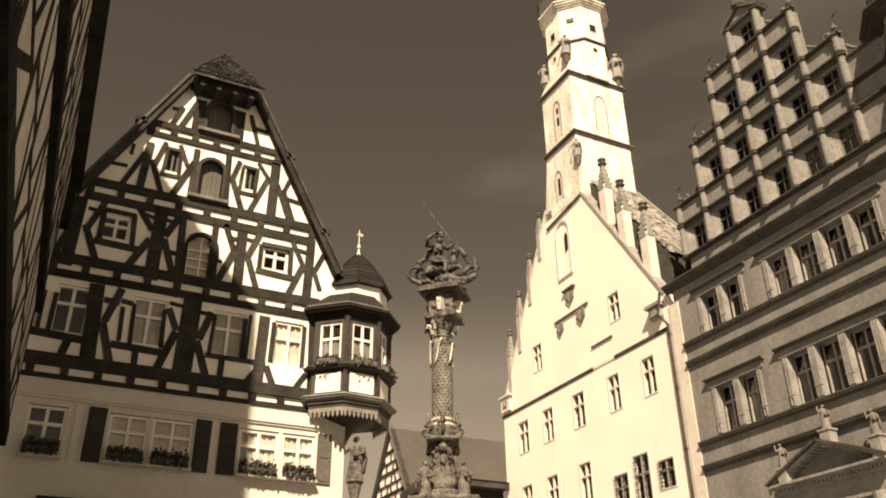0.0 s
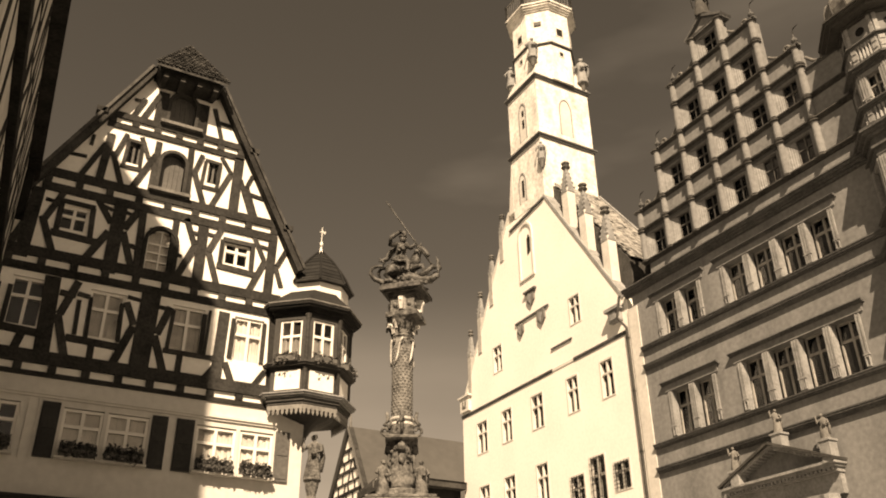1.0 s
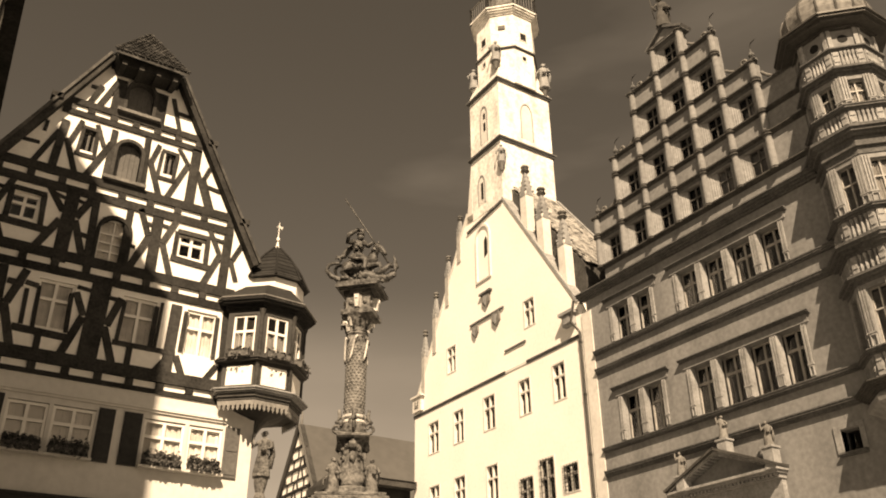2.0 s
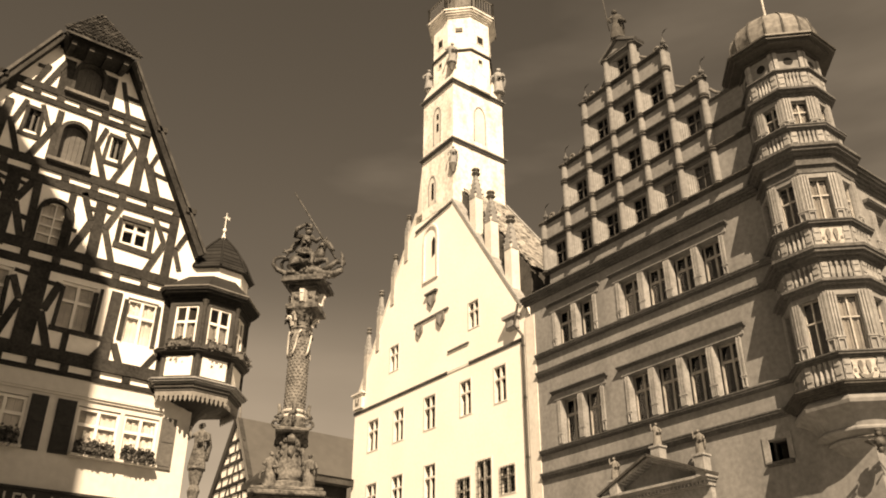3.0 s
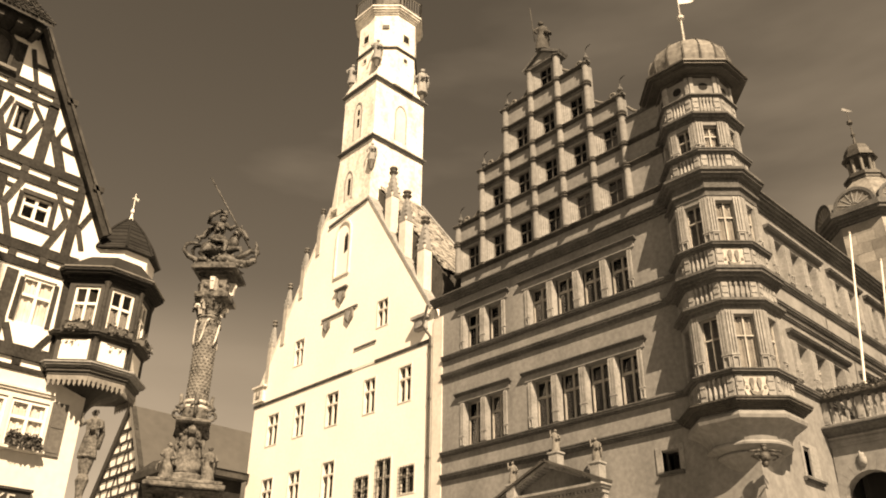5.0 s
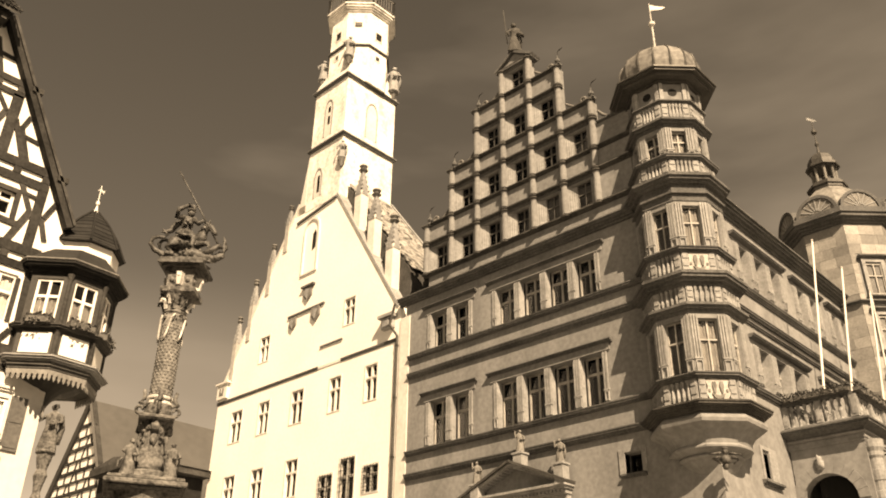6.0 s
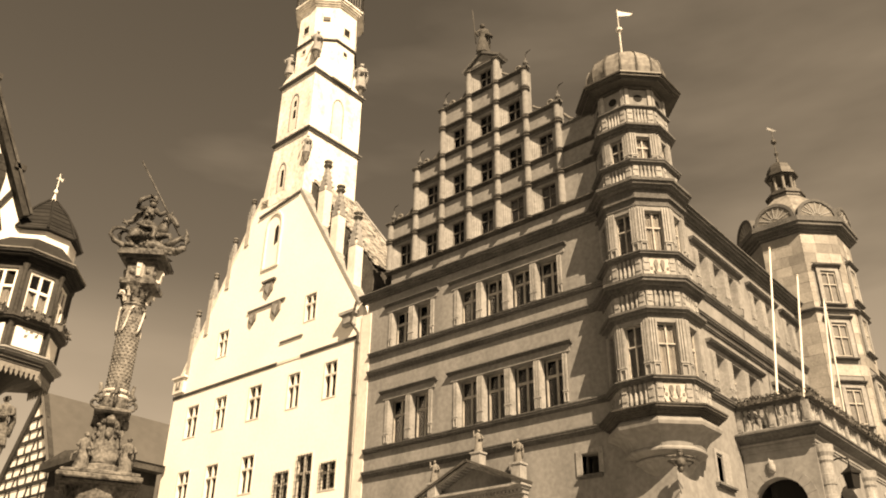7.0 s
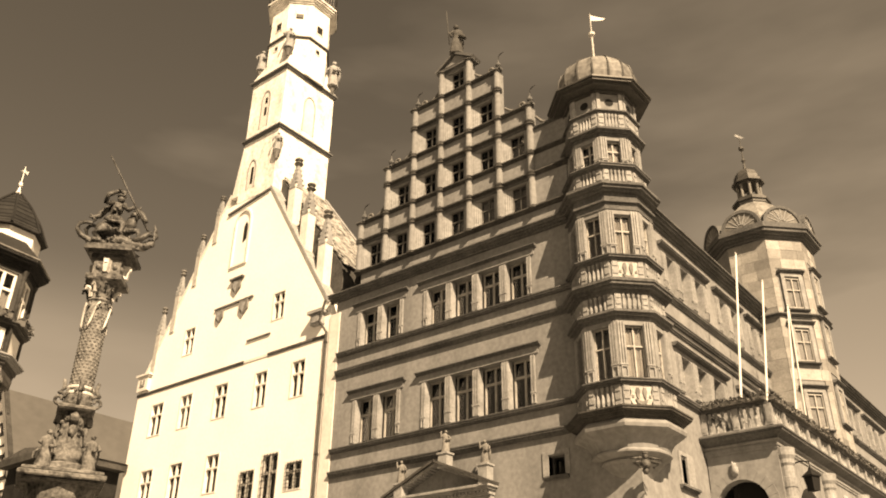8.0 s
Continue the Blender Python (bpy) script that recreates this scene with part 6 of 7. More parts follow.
for k in FACES:
    pl, w = face_frame(HC, HR, k, HT)
    Build(pl).box(-w / 2 + 0.13, w / 2 - 0.13, -0.02, 0.03, 9.24, 9.79).done("white_panel", WHITEWOOD, hor)
    Build(pl).wall(lambda c: -w / 2, lambda c: w / 2, (9.99, 11.5), [(-0.33, 0.33, 10.1, 11.32)], -0.14, 0.0).done("oriel_frame", ORIELWOOD, hor)
    window(pl, hor, -0.33, 0.33, 10.1, 11.32, -0.04, WHITEWOOD, 2, (0.60,), 0.06, 0.035, 0.06, curtain=(0.0, 0.55), cloth=DIMCURTAIN)
    for s in (1, -1):
        x, y, _ = pl(s * w / 2, 0, 0)
        if s > 0:
            Build().lathe(x, y, [(0.09, 9.02), (0.07, 9.2), (0.07, 9.8), (0.1, 9.85)], 8).lathe(x, y, [(0.09, 9.99), (0.06, 10.2), (0.06, 11.3), (0.1, 11.45)], 8).done("corner_post", TIMBER, hor)
    n = 8
    w2 = w * 1.05
    edge = [(w2 / 2, 8.80), (-w2 / 2, 8.80)]
    for i in range(n):
        a0, a1 = -w2 / 2 + w2 * i / n, -w2 / 2 + w2 * (i + 1) / n
        edge += [(a0, 8.70), (a0 * 0.75 + a1 * 0.25, 8.66), (a0 * 0.8 + a1 * 0.2, 8.60), ((a0 + a1) / 2, 8.52), (a0 * 0.2 + a1 * 0.8, 8.60), (a0 * 0.25 + a1 * 0.75, 8.66)]
    edge.append((w2 / 2, 8.70))
    q = Build(pl).slab(edge, 0.0, 0.03)
    q.done("scalloped_skirt", LACEWOOD, hor)
    if k in (0, 1, 2):
        p0, p1 = pl(-0.34, 0.15, 9.99), pl(0.34, 0.15, 9.99)
        flowers("flower_box", p0, p1, 150, "small flower box on the oriel sill", 0.06, 0.22, 40 + k, group="oriel flower boxes")
hring(11.42, [(0.1, 1.23), (0.1, 1.29), (0.06, 1.44), (0.06, 1.49)], SLATE, "eave_moulding")
hring(11.72, [(0.04, 1.49), (0.04, 1.52)], OLDSTONE, "gutter")
BC = (8.34, 22.42)
Build().plan(octagon(*HC, 1.49, HT), 11.79, 12.42, -0.42, BC).done("skirt_roof", SLATE, hor)
stepped(BC, 12.2, [(0.58, 0.85), (0.03, 0.88)], HT).done("white_drum", WHITEWOOD, hor)
BELL = [(0.97, 12.77), (0.92, 12.86), (0.87, 12.97), (0.81, 13.10), (0.74, 13.26), (0.65, 13.43), (0.54, 13.60), (0.41, 13.77), (0.28, 13.92), (0.17, 14.05), (0.07, 14.16)]
for (r0, z0), (r1, z1) in zip(BELL, BELL[1:]):
    Build().stack([(octagon(*BC, r0 + 0.025, HT), z0 - 0.03), (octagon(*BC, r0 + 0.03, HT), z0), (octagon(*BC, r1, HT), z1)]).done("roof_board", SLATE, hor)
for i in range(8):
    Build().tube([octagon(*BC, r + 0.03, HT)[i] + (z,) for r, z in BELL], 0.04, 5).done("hip_board", SLATE, hor)
Build().lathe(*BC, [(0.10, 14.1), (0.05, 14.25), (0.02, 14.4), (0.055, 14.45), (0.055, 14.52), (0.015, 14.58), (0.012, 15.1)], 8).done("vane_rod", PALEWOOD, hor)
Build(lambda a, b, c: (BC[0] + a, BC[1] + b, c)).slab([(-0.10, 14.90), (0.02, 14.92), (0.10, 14.86), (0.13, 14.98), (0.05, 14.96), (0.0, 15.03), (-0.04, 14.96)], -0.01, 0.01).done("weather_vane", GILT, hor)

# corner statue on its console
con = thing("statue_console", (8.1, 21.75, 6.2), "carved stone console at the house corner", "console")
Build().lathe(8.24, 21.72, [(0.05, 5.3), (0.08, 5.6), (0.13, 5.8), (0.09, 5.95), (0.12, 6.15), (0.17, 6.35), (0.12, 6.5), (0.18, 6.75), (0.2, 6.9)], 10).done("console_body", FOUNTSTONE, con)
figure("corner_statue", (8.24, 21.72, 6.9), 1.3, FOUNTSTONE, "robed stone figure holding a bundle at the house corner", "statue", 31)

# ---------- dark timbered house beside the camera ----------
dark = thing("street_house", (-1.0, 14, 0), "shaded half-timbered street house with jettied storeys", "house")


def on_street(a, b, c):
    return (-1.2 + 0.03 * a + b, a, c)


SE = 21.4
STOREYS = [(0.0, 3.5, -0.10), (3.9, 6.9, 0.05), (7.3, 10.2, 0.20), (10.6, 13.95, 0.30)]


# the beams' near-black tone carries the shade of this front
def sbeam(a0, c0, a1, c1, w, b):
    Build(on_street).bar(a0, c0, a1, c1, w, b - 0.05, b + 0.012).done("beam", SHADETIMBER, dark)


for k, (z0, z1, b) in enumerate(STOREYS):
    # grey of the panels stands in for part of their shade
    Build(on_street).box(1.5, SE, -0.5, b, z0, z1).done("storey_wall", SHADEPLASTER, dark, "plastered panels coloured grey for their deep shade")
    if k:
        low, pb = STOREYS[k - 1][1], STOREYS[k - 1][2]
        Build(on_street).box(1.5, SE + 0.05, -0.5, b + 0.05, low, z0).done("jetty_beam", SHADETIMBER, dark)
        for i in range(27):
            a = 1.7 + i * 0.74
            Build(on_street).box(a - 0.1, a + 0.1, pb + 0.02, b + 0.055, low + 0.06, z0 - 0.08).done("joist_end", SHADETIMBER, dark)
    n = (6, 8, 10, 15)[k]
    st = (SE - 1.8) / n
    for i in range(n + 1):
        a = 1.6 + st * i
        sbeam(a, z0, a, z1, 0.26, b)
        if i == n or k == 0:
            continue
        mid = z0 + (z1 - z0) * (0.36, 0.52, 0.45)[i % 3]
        sbeam(a + 0.1, mid, a + st - 0.1, mid, 0.18, b - 0.003)
        if i % 2:
            sbeam(a + 0.12, z0, a + st * 0.8, mid - 0.05, 0.19, b - 0.006)
            sbeam(a + st * 0.45, mid, a + st - 0.1, z1 - 0.05, 0.19, b - 0.006)
        else:
            sbeam(a + st - 0.12, z0, a + st * 0.3, z1 - 0.1, 0.20, b - 0.006)
Build(on_street).box(1.5, SE + 0.3, -0.3, 0.62, 13.95, 14.1).done("eave_soffit", SHADETIMBER, dark)
q = Build(on_street)
q.add([on_street(*p) for p in ((1.5, 0.62, 14.1), (SE + 0.3, 0.62, 14.1), (SE + 0.3, -2.2, 16.9), (1.5, -2.2, 16.9), (1.5, -2.2, 14.1), (SE + 0.3, -2.2, 14.1))], [(0, 1, 2, 3), (3, 2, 5, 4), (0, 3, 4), (1, 5, 2), (0, 4, 5, 1)])
q.done("roof", TILE, dark)
Build(on_street).box(SE - 0.35, SE + 0.08, -0.05, 0.50, 12.6, 13.9).done("eave_bracket", SHADETIMBER, dark)

# unseen tall hip-roofed block, added and shaped to shade part of the timber house
caster = thing("neighbour_house", (-6, 4, 0), "unseen tall hip-roofed block added to shade the timber house", "house")
Build().plan([(-14, -1.0), (-6.6, -1.0), (-2.57, 7.3), (-14, 7.3)], 0, 26.9).done("wall", PLASTER, caster)
q = Build()
q.add([(-14, -1, 26.9), (-6.6, -1, 26.9), (-2.57, 7.3, 26.9), (-14, 7.3, 26.9), (-12, 1.5, 32.1), (-9.8, 1.5, 32.1), (-6.84, 7.2, 32.1), (-12, 7.2, 32.1)], [(0, 1, 5, 4), (1, 2, 6, 5), (2, 3, 7, 6), (3, 0, 4, 7), (4, 5, 6, 7)])
q.done("roof", TILE, caster)

# ---------- houses far down the street ----------
far = thing("lane_house", (25, 58, 0), "far half-timbered gable house with broad tile roof", "house")
FX, FYM, FZ, FH = 25.0, 58.9, 20.2, 4.2


def on_far(a, b, c):
    return (FX - b, a, c)


Build(on_far).slab([(FYM - FH, 0), (FYM + FH, 0), (FYM + FH, 13.4), (FYM, FZ - 0.1), (FYM - FH, 13.4)], -0.3, 0).done("gable_wall", PLASTER, far)
LEVELS = (9.6, 10.4, 11.2, 12.0, 12.9, 13.7, 14.5, 15.2, 16.0, 16.8, 17.6, 18.4)
for i, z in enumerate(LEVELS):
    h = min(FH, (FZ - z) / 6.8 * FH) * 0.98
    Build(on_far).box(FYM - h, FYM + h, -0.02, 0.08, z, z + (0.24 if i % 2 else 0.14)).done("beam", TIMBER, far)
    n = int(2 * h / 0.95)
    for j in range(n):
        a = FYM - h + (j + 0.5 + 0.25 * (i % 2)) * 2 * h / n
        if i + 1 < len(LEVELS) and abs(a - FYM) < h - 0.35:
            Build(on_far).bar(a, z, a + (0.3, -0.3, 0.0)[(i + j) % 3], LEVELS[i + 1], 0.15, -0.02, 0.07).done("beam", TIMBER, far)
for s in (1, -1):
    Build(on_far).bar(FYM + s * (FH + 0.3), 12.9, FYM, FZ + 0.05, 0.22, -0.2, 0.14).done("barge_board", TIMBER, far)
q = Build()
q.add([(FX - 0.35, FYM - FH - 0.5, 12.7), (FX - 0.35, FYM + FH + 0.5, 12.7), (FX - 0.35, FYM, FZ + 0.15), (60, FYM - FH - 0.5, 12.7), (60, FYM + FH + 0.5, 12.7), (60, FYM, FZ + 0.15)], [(0, 2, 5, 3), (1, 4, 5, 2), (3, 5, 4)])
q.done("roof", FARTILE, far, "broad faded tile roof")
Build().box(FX, 60, FYM - FH, FYM + FH, 0, 12.7).done("side_wall", PLASTER, far)
Build().tube([(FX, FYM, FZ), (FX, FYM, FZ + 1.2)], [0.12, 0.04], 6).done("ridge_spike", OLDSTONE, far)

annex = thing("annex_house", (25, 47, 0), "low shaded house with dark eaves beside the white hall", "house")
# wall coloured near black for the shade below the eaves
Build().box(23.4, 27.9, 47.4, 52, 0, 13.5).done("wall", SHADETIMBER, annex)
Build().box(22.9, 27.95, 46.7, 52.4, 13.5, 13.9).done("eave_board", TIMBER, annex)
q = Build()
q.add([(22.9, 46.6, 13.9), (27.95, 46.6, 13.9), (27.95, 49.5, 14.3), (22.9, 49.5, 14.3), (22.9, 52.4, 13.9), (27.95, 52.4, 13.9)], [(0, 1, 2, 3), (3, 2, 5, 4), (0, 3, 4), (1, 5, 2), (0, 4, 5, 1)])
q.done("roof", TILE, annex)

# ---------- plain house fronts that close the square behind the camera ----------
for i, (x0, x1, y0, y1, h) in enumerate(((-16, 4, -70, -60, 13), (6, 24, -72, -62, 14), (26, 46, -72, -62, 13), (48, 68, -70, -60, 14))):
    b = thing("square_house", ((x0 + x1) / 2, y1, 0), "plain plastered town house closing the square", "house", "square houses")
    Build().box(x0, x1, y0, y1, 0, h).done("wall", PLASTER_OLD, b)
    q = Build()
    ym = (y0 + y1) / 2
    q.add([(x0 - 0.3, y0 - 0.4, h), (x1 + 0.3, y0 - 0.4, h), (x1 + 0.3, y1 + 0.4, h), (x0 - 0.3, y1 + 0.4, h), (x0 - 0.3, ym, h + 5), (x1 + 0.3, ym, h + 5)], [(0, 1, 5, 4), (2, 3, 4, 5), (0, 4, 3), (1, 2, 5), (0, 3, 2, 1)])
    q.done("roof", TILE, b)

# ---------- the fountain ----------
FD, FA = 16.0, radians(26.7)
FXY = Vector((FD * math.sin(FA) + 0.03, FD * math.cos(FA)))
RT, DP = Vector((math.cos(FA), -math.sin(FA))), Vector((math.sin(FA), math.cos(FA)))


def fp(l, d, z):
    """A place at the fountain: l to the side, d deep, z up."""
    p = FXY + RT * l + DP * d
    return (p.x, p.y, z)


fountain = thing("fountain", (FXY.x, FXY.y, 0), "tall carved stone fountain column over an octagonal basin", "fountain")
Build().plan(octagon(FXY.x, FXY.y, 3.2), 0, 1.25).done("basin_wall", FOUNTSTONE, fountain)
Build().plan(octagon(FXY.x, FXY.y, 3.35), 1.25, 1.42).done("basin_rim", FOUNTSTONE, fountain)
Build().lathe(FXY.x, FXY.y, [(0.6, 1.4), (0.55, 1.7), (0.42, 2.0), (0.40, 4.2), (0.50, 4.5), (0.56, 4.72)], 12).done("shaft", FOUNTSTONE, fountain)
for r, z0, z1 in ((0.84, 4.70, 4.76), (0.95, 4.76, 4.85), (0.88, 4.85, 4.92)):
    Build().lathe(FXY.x, FXY.y, [(r, z0), (r + 0.02, z0 + 0.02), (r + 0.02, z1 - 0.02), (r - 0.02, z1)], 4, radians(45) - FA).done("pedestal_plinth", FOUNTSTONE, fountain)
Build().lathe(FXY.x, FXY.y, [(0.46, 4.9), (0.46, 4.96), (0.38, 5.0), (0.40, 5.05), (0.31, 5.1)], 20).done("pedestal_base", FOUNTSTONE, fountain, smooth=True)
Build().lathe(FXY.x, FXY.y, [(0.30, 5.08), (0.275, 5.2), (0.25, 5.4), (0.20, 5.62), (0.19, 5.8), (0.21, 5.92), (0.25, 6.0)], 20).done("pedestal_drum", FOUNTSTONE, fountain, smooth=True)
for i in range(4):
    a = radians(63.3 + 48 + 90 * i)
    px, py = FXY.x + 0.5 * math.cos(a), FXY.y + 0.5 * math.sin(a)
    figure("fountain_figure", (px, py, 4.915), 0.68, FOUNTSTONE, "small seated stone figure on the fountain pedestal", "statue", 51 + i, group="fountain figures")
    q = Build()
    c, s = math.cos(a - radians(48)), math.sin(a - radians(48))
    q.blob((FXY.x + 0.25 * c, FXY.y + 0.25 * s, 5.86), (0.08, 0.08, 0.1), 8, 6, i, 0.4).blob((FXY.x + 0.22 * c, FXY.y + 0.22 * s, 5.66), (0.06, 0.06, 0.14), 8, 6, i + 3, 0.5)
    q.done("mask_relief", FOUNTSTONE, fountain, "", True)
Build().lathe(FXY.x, FXY.y, [(0.24, 5.98), (0.40, 6.0), (0.44, 6.03), (0.44, 6.07), (0.38, 6.1), (0.27, 6.12)], 4, radians(45) - FA).done("cornice_plate", FOUNTSTONE, fountain)
for s, d in ((-1, 0), (1, 0), (0, -1), (0, 1)):
    q = Build()
    path, rad = [], []
    for i in range(22):
        t = i / 21
        ang, r = math.pi * (0.4 + 2.7 * t), 0.125 * (1 - 0.75 * t)
        l = 0.31 + r * math.cos(ang)
        path.append(fp(l * s, l * d, 6.23 + r * math.sin(ang)))
        rad.append(0.03)
    q.tube(path, rad, 6)
    q.tube([fp(0.34 * s, 0.34 * d, 6.33), fp(0.26 * s, 0.26 * d, 6.44), fp(0.29 * s, 0.29 * d, 6.6)], [0.04, 0.045, 0.03], 6)
    q.done("scroll", FOUNTSTONE, fountain, "", True)
Build().lathe(FXY.x, FXY.y, [(0.26, 6.08), (0.24, 6.2), (0.215, 6.35), (0.215, 6.45), (0.2, 6.5), (0.2, 8.12)], 20).done("column_shaft", FOUNTSTONE, fountain, "stone column carved all over with scales", smooth=True)
rnd = random.Random(21)
for zlo, zhi, r0, n, nm in ((5.6, 6.0, 0.2, 34, "carved_foliage"), (6.15, 6.45, 0.225, 24, "carved_foliage"), (7.95, 8.14, 0.205, 26, "carved_foliage")):
    q = Build()
    for i in range(n):
        a, z, r = rnd.uniform(0, 2 * math.pi), rnd.uniform(zlo, zhi), rnd.uniform(0.02, 0.042)
        rr = r0 + rnd.uniform(-0.01, 0.03)
        q.blob((FXY.x + rr * math.cos(a), FXY.y + rr * math.sin(a), z), (r, r, r * rnd.uniform(0.8, 1.6)), 6, 4, i, 0.6)
    tagged(q.done(nm, FOUNTSTONE, fountain), "crusted carved leaf ornament", kind="stuff")
for h in (6.3, 6.4):
    Build().lathe(FXY.x, FXY.y, [(0.225, h), (0.24, h + 0.02), (0.24, h + 0.05), (0.225, h + 0.07)], 20).done("column_band", GILT, fountain)
q = Build()
for j in range(23):
    for i in range(16):
        a = 2 * math.pi * (i + 0.5 * (j % 2)) / 16
        z = 6.5 + j * 0.062
        t, n = Vector((-math.sin(a), math.cos(a), 0)), Vector((math.cos(a), math.sin(a), 0))
        o = Vector((FXY.x, FXY.y, z)) + n * 0.2
        q.add([o + t * 0.028, o + Vector((0, 0, 0.03)), o - t * 0.028, o - Vector((0, 0, 0.03)), o + n * 0.018], [(0, 1, 4), (1, 2, 4), (2, 3, 4), (3, 0, 4)])
tagged(q.done("scale_relief", OLDSTONE, fountain), "small raised diamond scales", kind="stuff")
for k in range(5):
    a = FA + radians(200 + 72 * k)
    q = Build()
    q.tube([(FXY.x + 0.235 * math.cos(a + o), FXY.y + 0.235 * math.sin(a + o), z) for o, z in ((0.3, 8.08), (0.1, 8.0), (-0.05, 7.8), (-0.2, 7.65), (-0.35, 7.55))], [0.02, 0.022, 0.02, 0.022, 0.014], 6)
    q.done("garland", GILT, fountain, "", True)
Build().lathe(FXY.x, FXY.y, [(0.20, 8.1), (0.23, 8.14), (0.21, 8.18), (0.22, 8.3), (0.30, 8.48), (0.34, 8.54)], 16).done("capital_bell", FOUNTSTONE, fountain)
for i in range(8):
    a = FA + radians(22.5 + 45 * i)
    q = Build()
    for turn, r0, z, s in ((0.0, 0.20, 8.2, 1.0), (0.39, 0.21, 8.3, 0.8)):
        c, n = math.cos(a + turn), math.sin(a + turn)
        path = [(FXY.x + r * c, FXY.y + r * n, zz) for r, zz in ((r0, z), (r0 + 0.03, z + 0.1 * s), (r0 + 0.09 * s, z + 0.17 * s), (r0 + 0.14 * s, z + 0.16 * s), (r0 + 0.14 * s, z + 0.11 * s), (r0 + 0.11 * s, z + 0.11 * s))]
        q.tube(path, [0.05 * s, 0.045 * s, 0.035 * s, 0.03 * s, 0.025 * s, 0.015 * s], 5)
    q.done("acanthus_leaf", (FOUNTSTONE, GILT)[i % 3 == 0], fountain)


def square(half, turn=0.0):
    out = []
    for i in range(4):
        a = turn + radians(45 + 90 * i)
        l, d = half * math.sqrt(2) * math.cos(a), half * math.sqrt(2) * math.sin(a)
        p = FXY + RT * (l + 0.06) + DP * d
        out.append((p.x, p.y))
    return out


TW = radians(-18)
ctr = FXY + RT * 0.06
Build().plan(square(0.33, TW), 8.52, 8.62).plan(square(0.25, TW), 8.62, 9.0).done("abacus", FOUNTSTONE, fountain)
for i in range(4):
    a = -FA + TW + radians(90 * i)
    cx, cy = math.cos(a), math.sin(a)
    q = Build().plan([(ctr.x + 0.25 * cx + s * cy * w + cx * d, ctr.y + 0.25 * cy - s * cx * w + cy * d) for s, w, d in ((1, 0.06, 0), (1, 0.035, 0.1), (-1, 0.035, 0.1), (-1, 0.06, 0))], 8.66, 8.92, 0.35, (ctr.x + 0.27 * cx, ctr.y + 0.27 * cy))
    q.blob((ctr.x + 0.34 * cx, ctr.y + 0.34 * cy, 8.86), (0.05, 0.05, 0.06), 7, 5, i, 0.5)
    q.done("console_bracket", GILT, fountain)
    for s in (1, -1):
        Build().blob((ctr.x + 0.25 * cx + s * cy * 0.15, ctr.y + 0.25 * cy - s * cx * 0.15, 8.8), (0.05, 0.05, 0.07), 7, 5, i, 0.3).done("rosette", FOUNTSTONE, fountain, "", True)
Build().plan(square(0.30, TW), 8.96, 9.04).plan(square(0.37, TW), 9.04, 9.09).plan(square(0.44, TW), 9.09, 9.16).plan(square(0.41, TW), 9.16, 9.22).done("top_plate", BRONZE, fountain)
g = Build()
z0 = 9.22


def limb(points, radii, n=7):
    g.tube([fp(l, d, z0 + z) for l, d, z in points], radii, n)


def lump(l, d, z, r, seed=0, rough=0.3):
    g.blob(fp(l, d, z0 + z), r, 10, 7, seed, rough)


# rocky ground under the beast
lump(0.05, 0, 0.05, (0.46, 0.3, 0.07), 1, 0.5)
for i in range(11):
    lump(-0.44 + 0.09 * i, -0.2 - 0.05 * (i % 2), 0.06 + 0.03 * (i % 3), (0.06, 0.05, 0.05), i, 0.6)
# horse: barrel, haunch, chest, arched neck, head with ears, mane
limb([(-0.34, 0, 0.44), (-0.22, 0, 0.50), (0.0, 0, 0.47), (0.16, 0, 0.52), (0.26, 0, 0.58)], [0.07, 0.16, 0.145, 0.15, 0.10], 10)
limb([(0.16, -0.01, 0.56), (0.27, -0.02, 0.72), (0.33, -0.03, 0.90), (0.37, -0.04, 0.98)], [0.14, 0.11, 0.085, 0.06], 9)
limb([(0.34, -0.04, 0.99), (0.43, -0.07, 0.90), (0.50, -0.09, 0.80), (0.53, -0.10, 0.75)], [0.06, 0.062, 0.042, 0.032], 8)
limb([(0.33, -0.01, 1.0), (0.33, -0.01, 1.08)], [0.028, 0.004], 5)
limb([(0.36, -0.08, 1.0), (0.37, -0.09, 1.08)], [0.028, 0.004], 5)
for i in range(7):
    lump(0.17 + 0.022 * i, 0.0, 0.66 + 0.055 * i, (0.05, 0.04, 0.045), i, 0.7)
# legs: two bent back legs, two raised forelegs
limb([(-0.26, -0.10, 0.46), (-0.36, -0.13, 0.28), (-0.27, -0.13, 0.17), (-0.33, -0.13, 0.04)], [0.12, 0.065, 0.045, 0.04])
limb([(-0.24, 0.10, 0.44), (-0.17, 0.13, 0.26), (-0.24, 0.13, 0.16), (-0.18, 0.13, 0.04)], [0.11, 0.06, 0.042, 0.04])
limb([(0.20, -0.10, 0.46), (0.40, -0.15, 0.50), (0.44, -0.16, 0.34), (0.39, -0.16, 0.26)], [0.085, 0.055, 0.038, 0.035])
limb([(0.18, 0.10, 0.44), (0.34, 0.14, 0.36), (0.31, 0.14, 0.20), (0.26, 0.14, 0.14)], [0.085, 0.05, 0.036, 0.035])
limb([(-0.36, 0, 0.50), (-0.47, 0, 0.50), (-0.53, 0, 0.38), (-0.47, 0, 0.22)], [0.035, 0.045, 0.04, 0.012], 6)
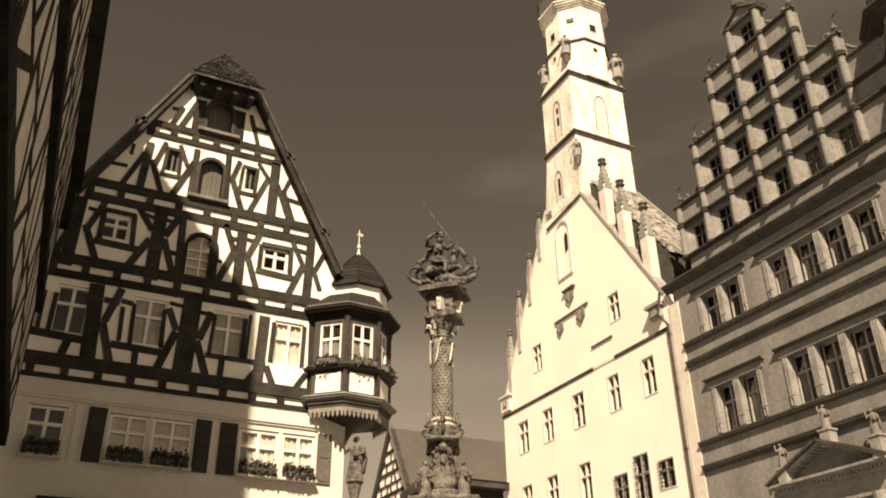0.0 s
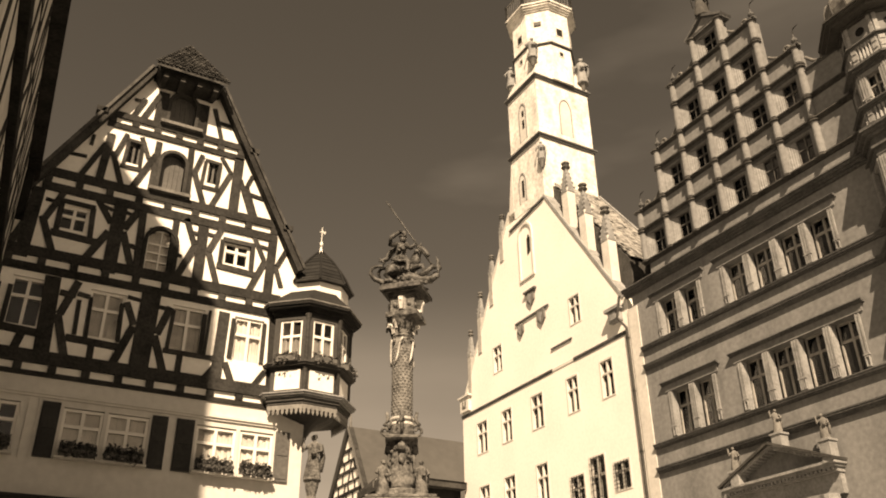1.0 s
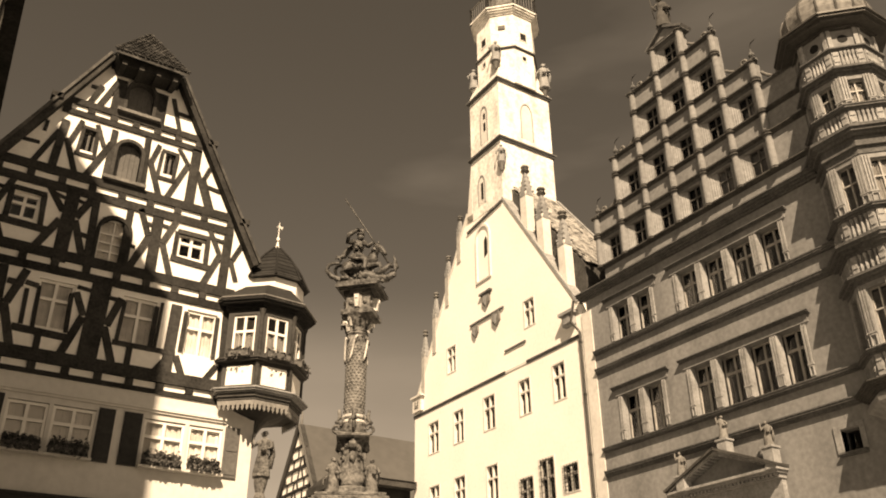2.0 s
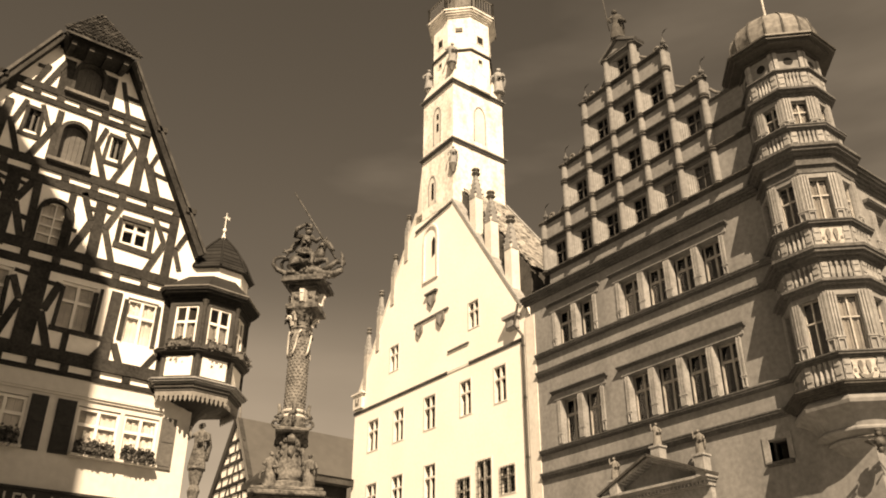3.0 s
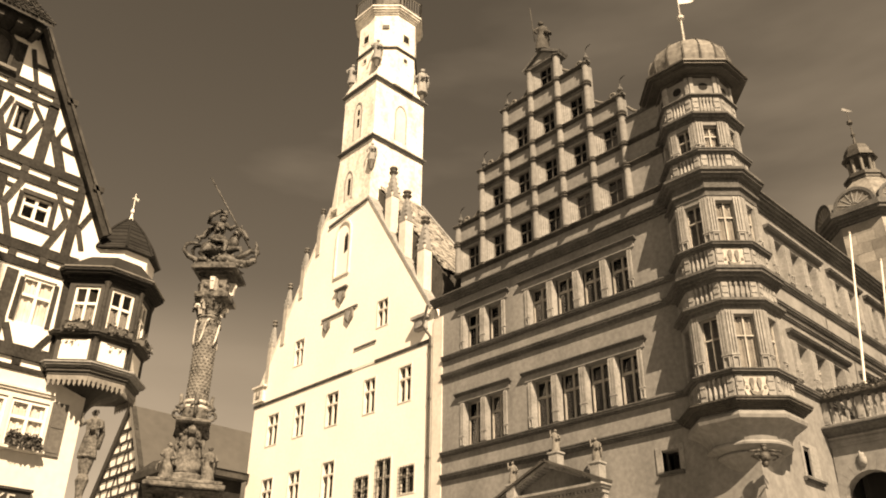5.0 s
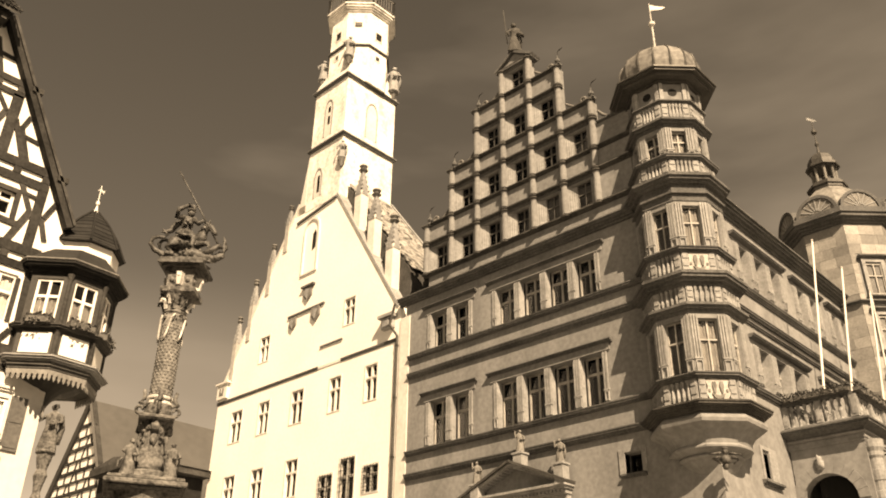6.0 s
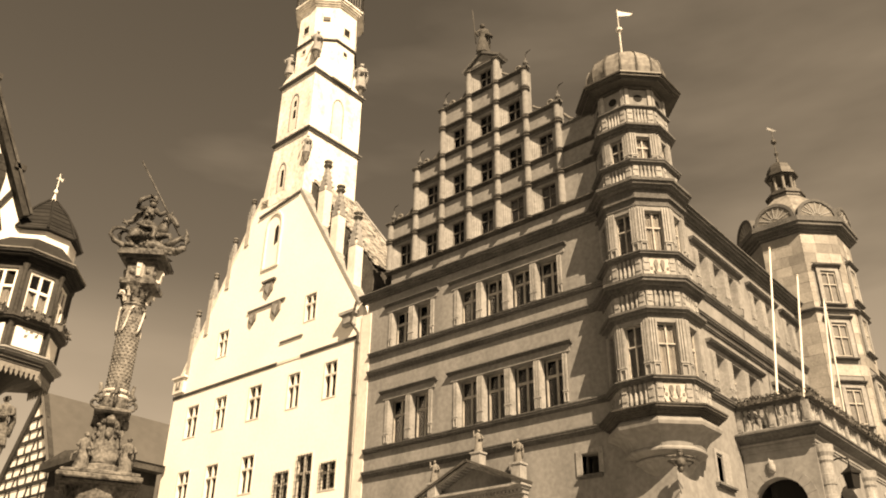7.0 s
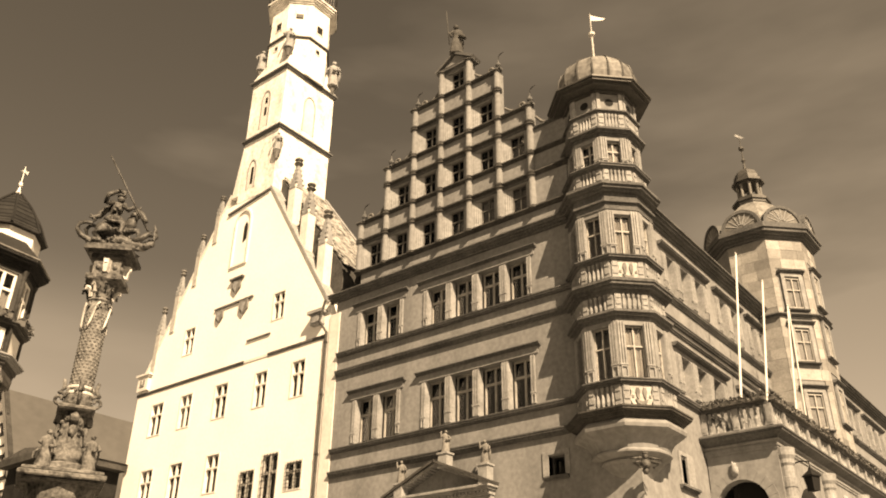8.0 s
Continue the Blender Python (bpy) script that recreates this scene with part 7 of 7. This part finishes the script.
# coiled beast: tail looped behind, body below, neck and raised tail tip in front
limb([(-0.18, -0.12, 0.10), (-0.42, -0.11, 0.12), (-0.60, -0.10, 0.20), (-0.69, -0.10, 0.33), (-0.66, -0.10, 0.45), (-0.56, -0.10, 0.50), (-0.45, -0.10, 0.50), (-0.40, -0.10, 0.57), (-0.46, -0.10, 0.63), (-0.53, -0.10, 0.61)],
     [0.075, 0.06, 0.052, 0.046, 0.042, 0.038, 0.034, 0.03, 0.026, 0.012], 8)
limb([(-0.12, -0.15, 0.12), (0.12, -0.20, 0.20), (0.36, -0.19, 0.15), (0.56, -0.14, 0.18), (0.70, -0.12, 0.30), (0.75, -0.10, 0.46), (0.72, -0.10, 0.64), (0.69, -0.10, 0.74)], [0.08, 0.115, 0.10, 0.09, 0.075, 0.055, 0.03, 0.006], 8)
limb([(0.34, -0.22, 0.20), (0.50, -0.26, 0.32), (0.60, -0.25, 0.42), (0.70, -0.24, 0.40)], [0.07, 0.065, 0.06, 0.025], 7)
limb([(0.56, -0.25, 0.42), (0.66, -0.25, 0.50)], [0.035, 0.01], 5)
for i in range(6):
    lump(0.06 + 0.10 * i, -0.24, 0.27 - 0.03 * abs(i - 2), (0.025, 0.025, 0.045), i, 0.3)
limb([(0.10, -0.22, 0.22), (-0.04, -0.28, 0.38), (0.12, -0.28, 0.34)], [0.04, 0.03, 0.008], 5)
# rider: legs astride, skirted cuirass, arms, helmet with plume, cloak
limb([(-0.06, -0.12, 0.66), (0.10, -0.20, 0.56), (0.07, -0.22, 0.36), (0.14, -0.23, 0.28)], [0.085, 0.06, 0.042, 0.03])
limb([(-0.06, 0.12, 0.66), (0.10, 0.20, 0.56), (0.07, 0.22, 0.34)], [0.085, 0.06, 0.04])
limb([(-0.06, 0, 0.58), (-0.06, 0, 0.70), (-0.07, 0, 0.80), (-0.06, 0, 0.96), (-0.05, 0, 1.06), (-0.04, 0, 1.10)], [0.17, 0.14, 0.095, 0.13, 0.12, 0.05], 10)
limb([(-0.17, -0.08, 1.03), (-0.29, -0.14, 1.0), (-0.27, -0.20, 1.15), (-0.18, -0.21, 1.22)], [0.065, 0.055, 0.045, 0.04])
limb([(0.06, -0.09, 1.02), (0.15, -0.17, 0.90), (0.24, -0.20, 0.98)], [0.06, 0.05, 0.038])
lump(-0.02, -0.02, 1.19, (0.072, 0.075, 0.095), 3, 0.15)
lump(-0.02, -0.02, 1.25, (0.095, 0.095, 0.03), 4, 0.2)
limb([(-0.01, -0.02, 1.25), (0.02, 0.0, 1.36), (-0.08, 0.02, 1.40), (-0.18, 0.03, 1.33), (-0.23, 0.03, 1.24)], [0.05, 0.055, 0.05, 0.04, 0.012], 7)
limb([(-0.13, 0.08, 1.04), (-0.27, 0.10, 0.94), (-0.36, 0.11, 0.78), (-0.46, 0.11, 0.73), (-0.52, 0.11, 0.80)], [0.05, 0.07, 0.065, 0.045, 0.012], 7)
limb([(-0.26, -0.18, 0.62), (-0.08, -0.21, 0.58), (0.12, -0.19, 0.62)], [0.028, 0.03, 0.028], 6)
limb([(0.24, -0.19, 0.98), (0.34, -0.14, 0.84), (0.49, -0.11, 0.80)], 0.012, 5)
# strips of the cuirass skirt, shoulder plates, harness studs, scales of the beast
for i in range(9):
    a = math.pi * (1.0 + i / 8)
    limb([(-0.06 + 0.14 * math.cos(a), 0.14 * math.sin(a), 0.74), (-0.05 + 0.2 * math.cos(a), 0.2 * math.sin(a), 0.58)], [0.028, 0.02], 5)
for i, (l, d, z) in enumerate(((-0.16, -0.1, 1.05), (0.06, -0.1, 1.04), (-0.06, -0.13, 0.94), (-0.1, -0.13, 0.87), (0.0, -0.13, 0.9))):
    lump(l, d, z, (0.05, 0.035, 0.04), i, 0.5)
for i in range(12):
    lump(-0.3 + 0.05 * i, -0.15 - 0.01 * (i % 3), 0.42 + 0.02 * (i % 4), (0.022, 0.02, 0.03), i, 0.5)
for i in range(16):
    u = i / 15
    lump(-0.1 + 0.8 * u, -0.27 + 0.1 * u, 0.13 + 0.05 * (i % 3) + 0.1 * u * u, (0.03, 0.025, 0.03), i + 7, 0.6)
# lance
limb([(-0.39, -0.20, 2.03), (0.62, -0.22, 0.44)], [0.014, 0.02], 6)
tagged(g.done("rider_statue", BRONZE, None, "", True), "dark stone rider with lance over a coiled beast", "statue")
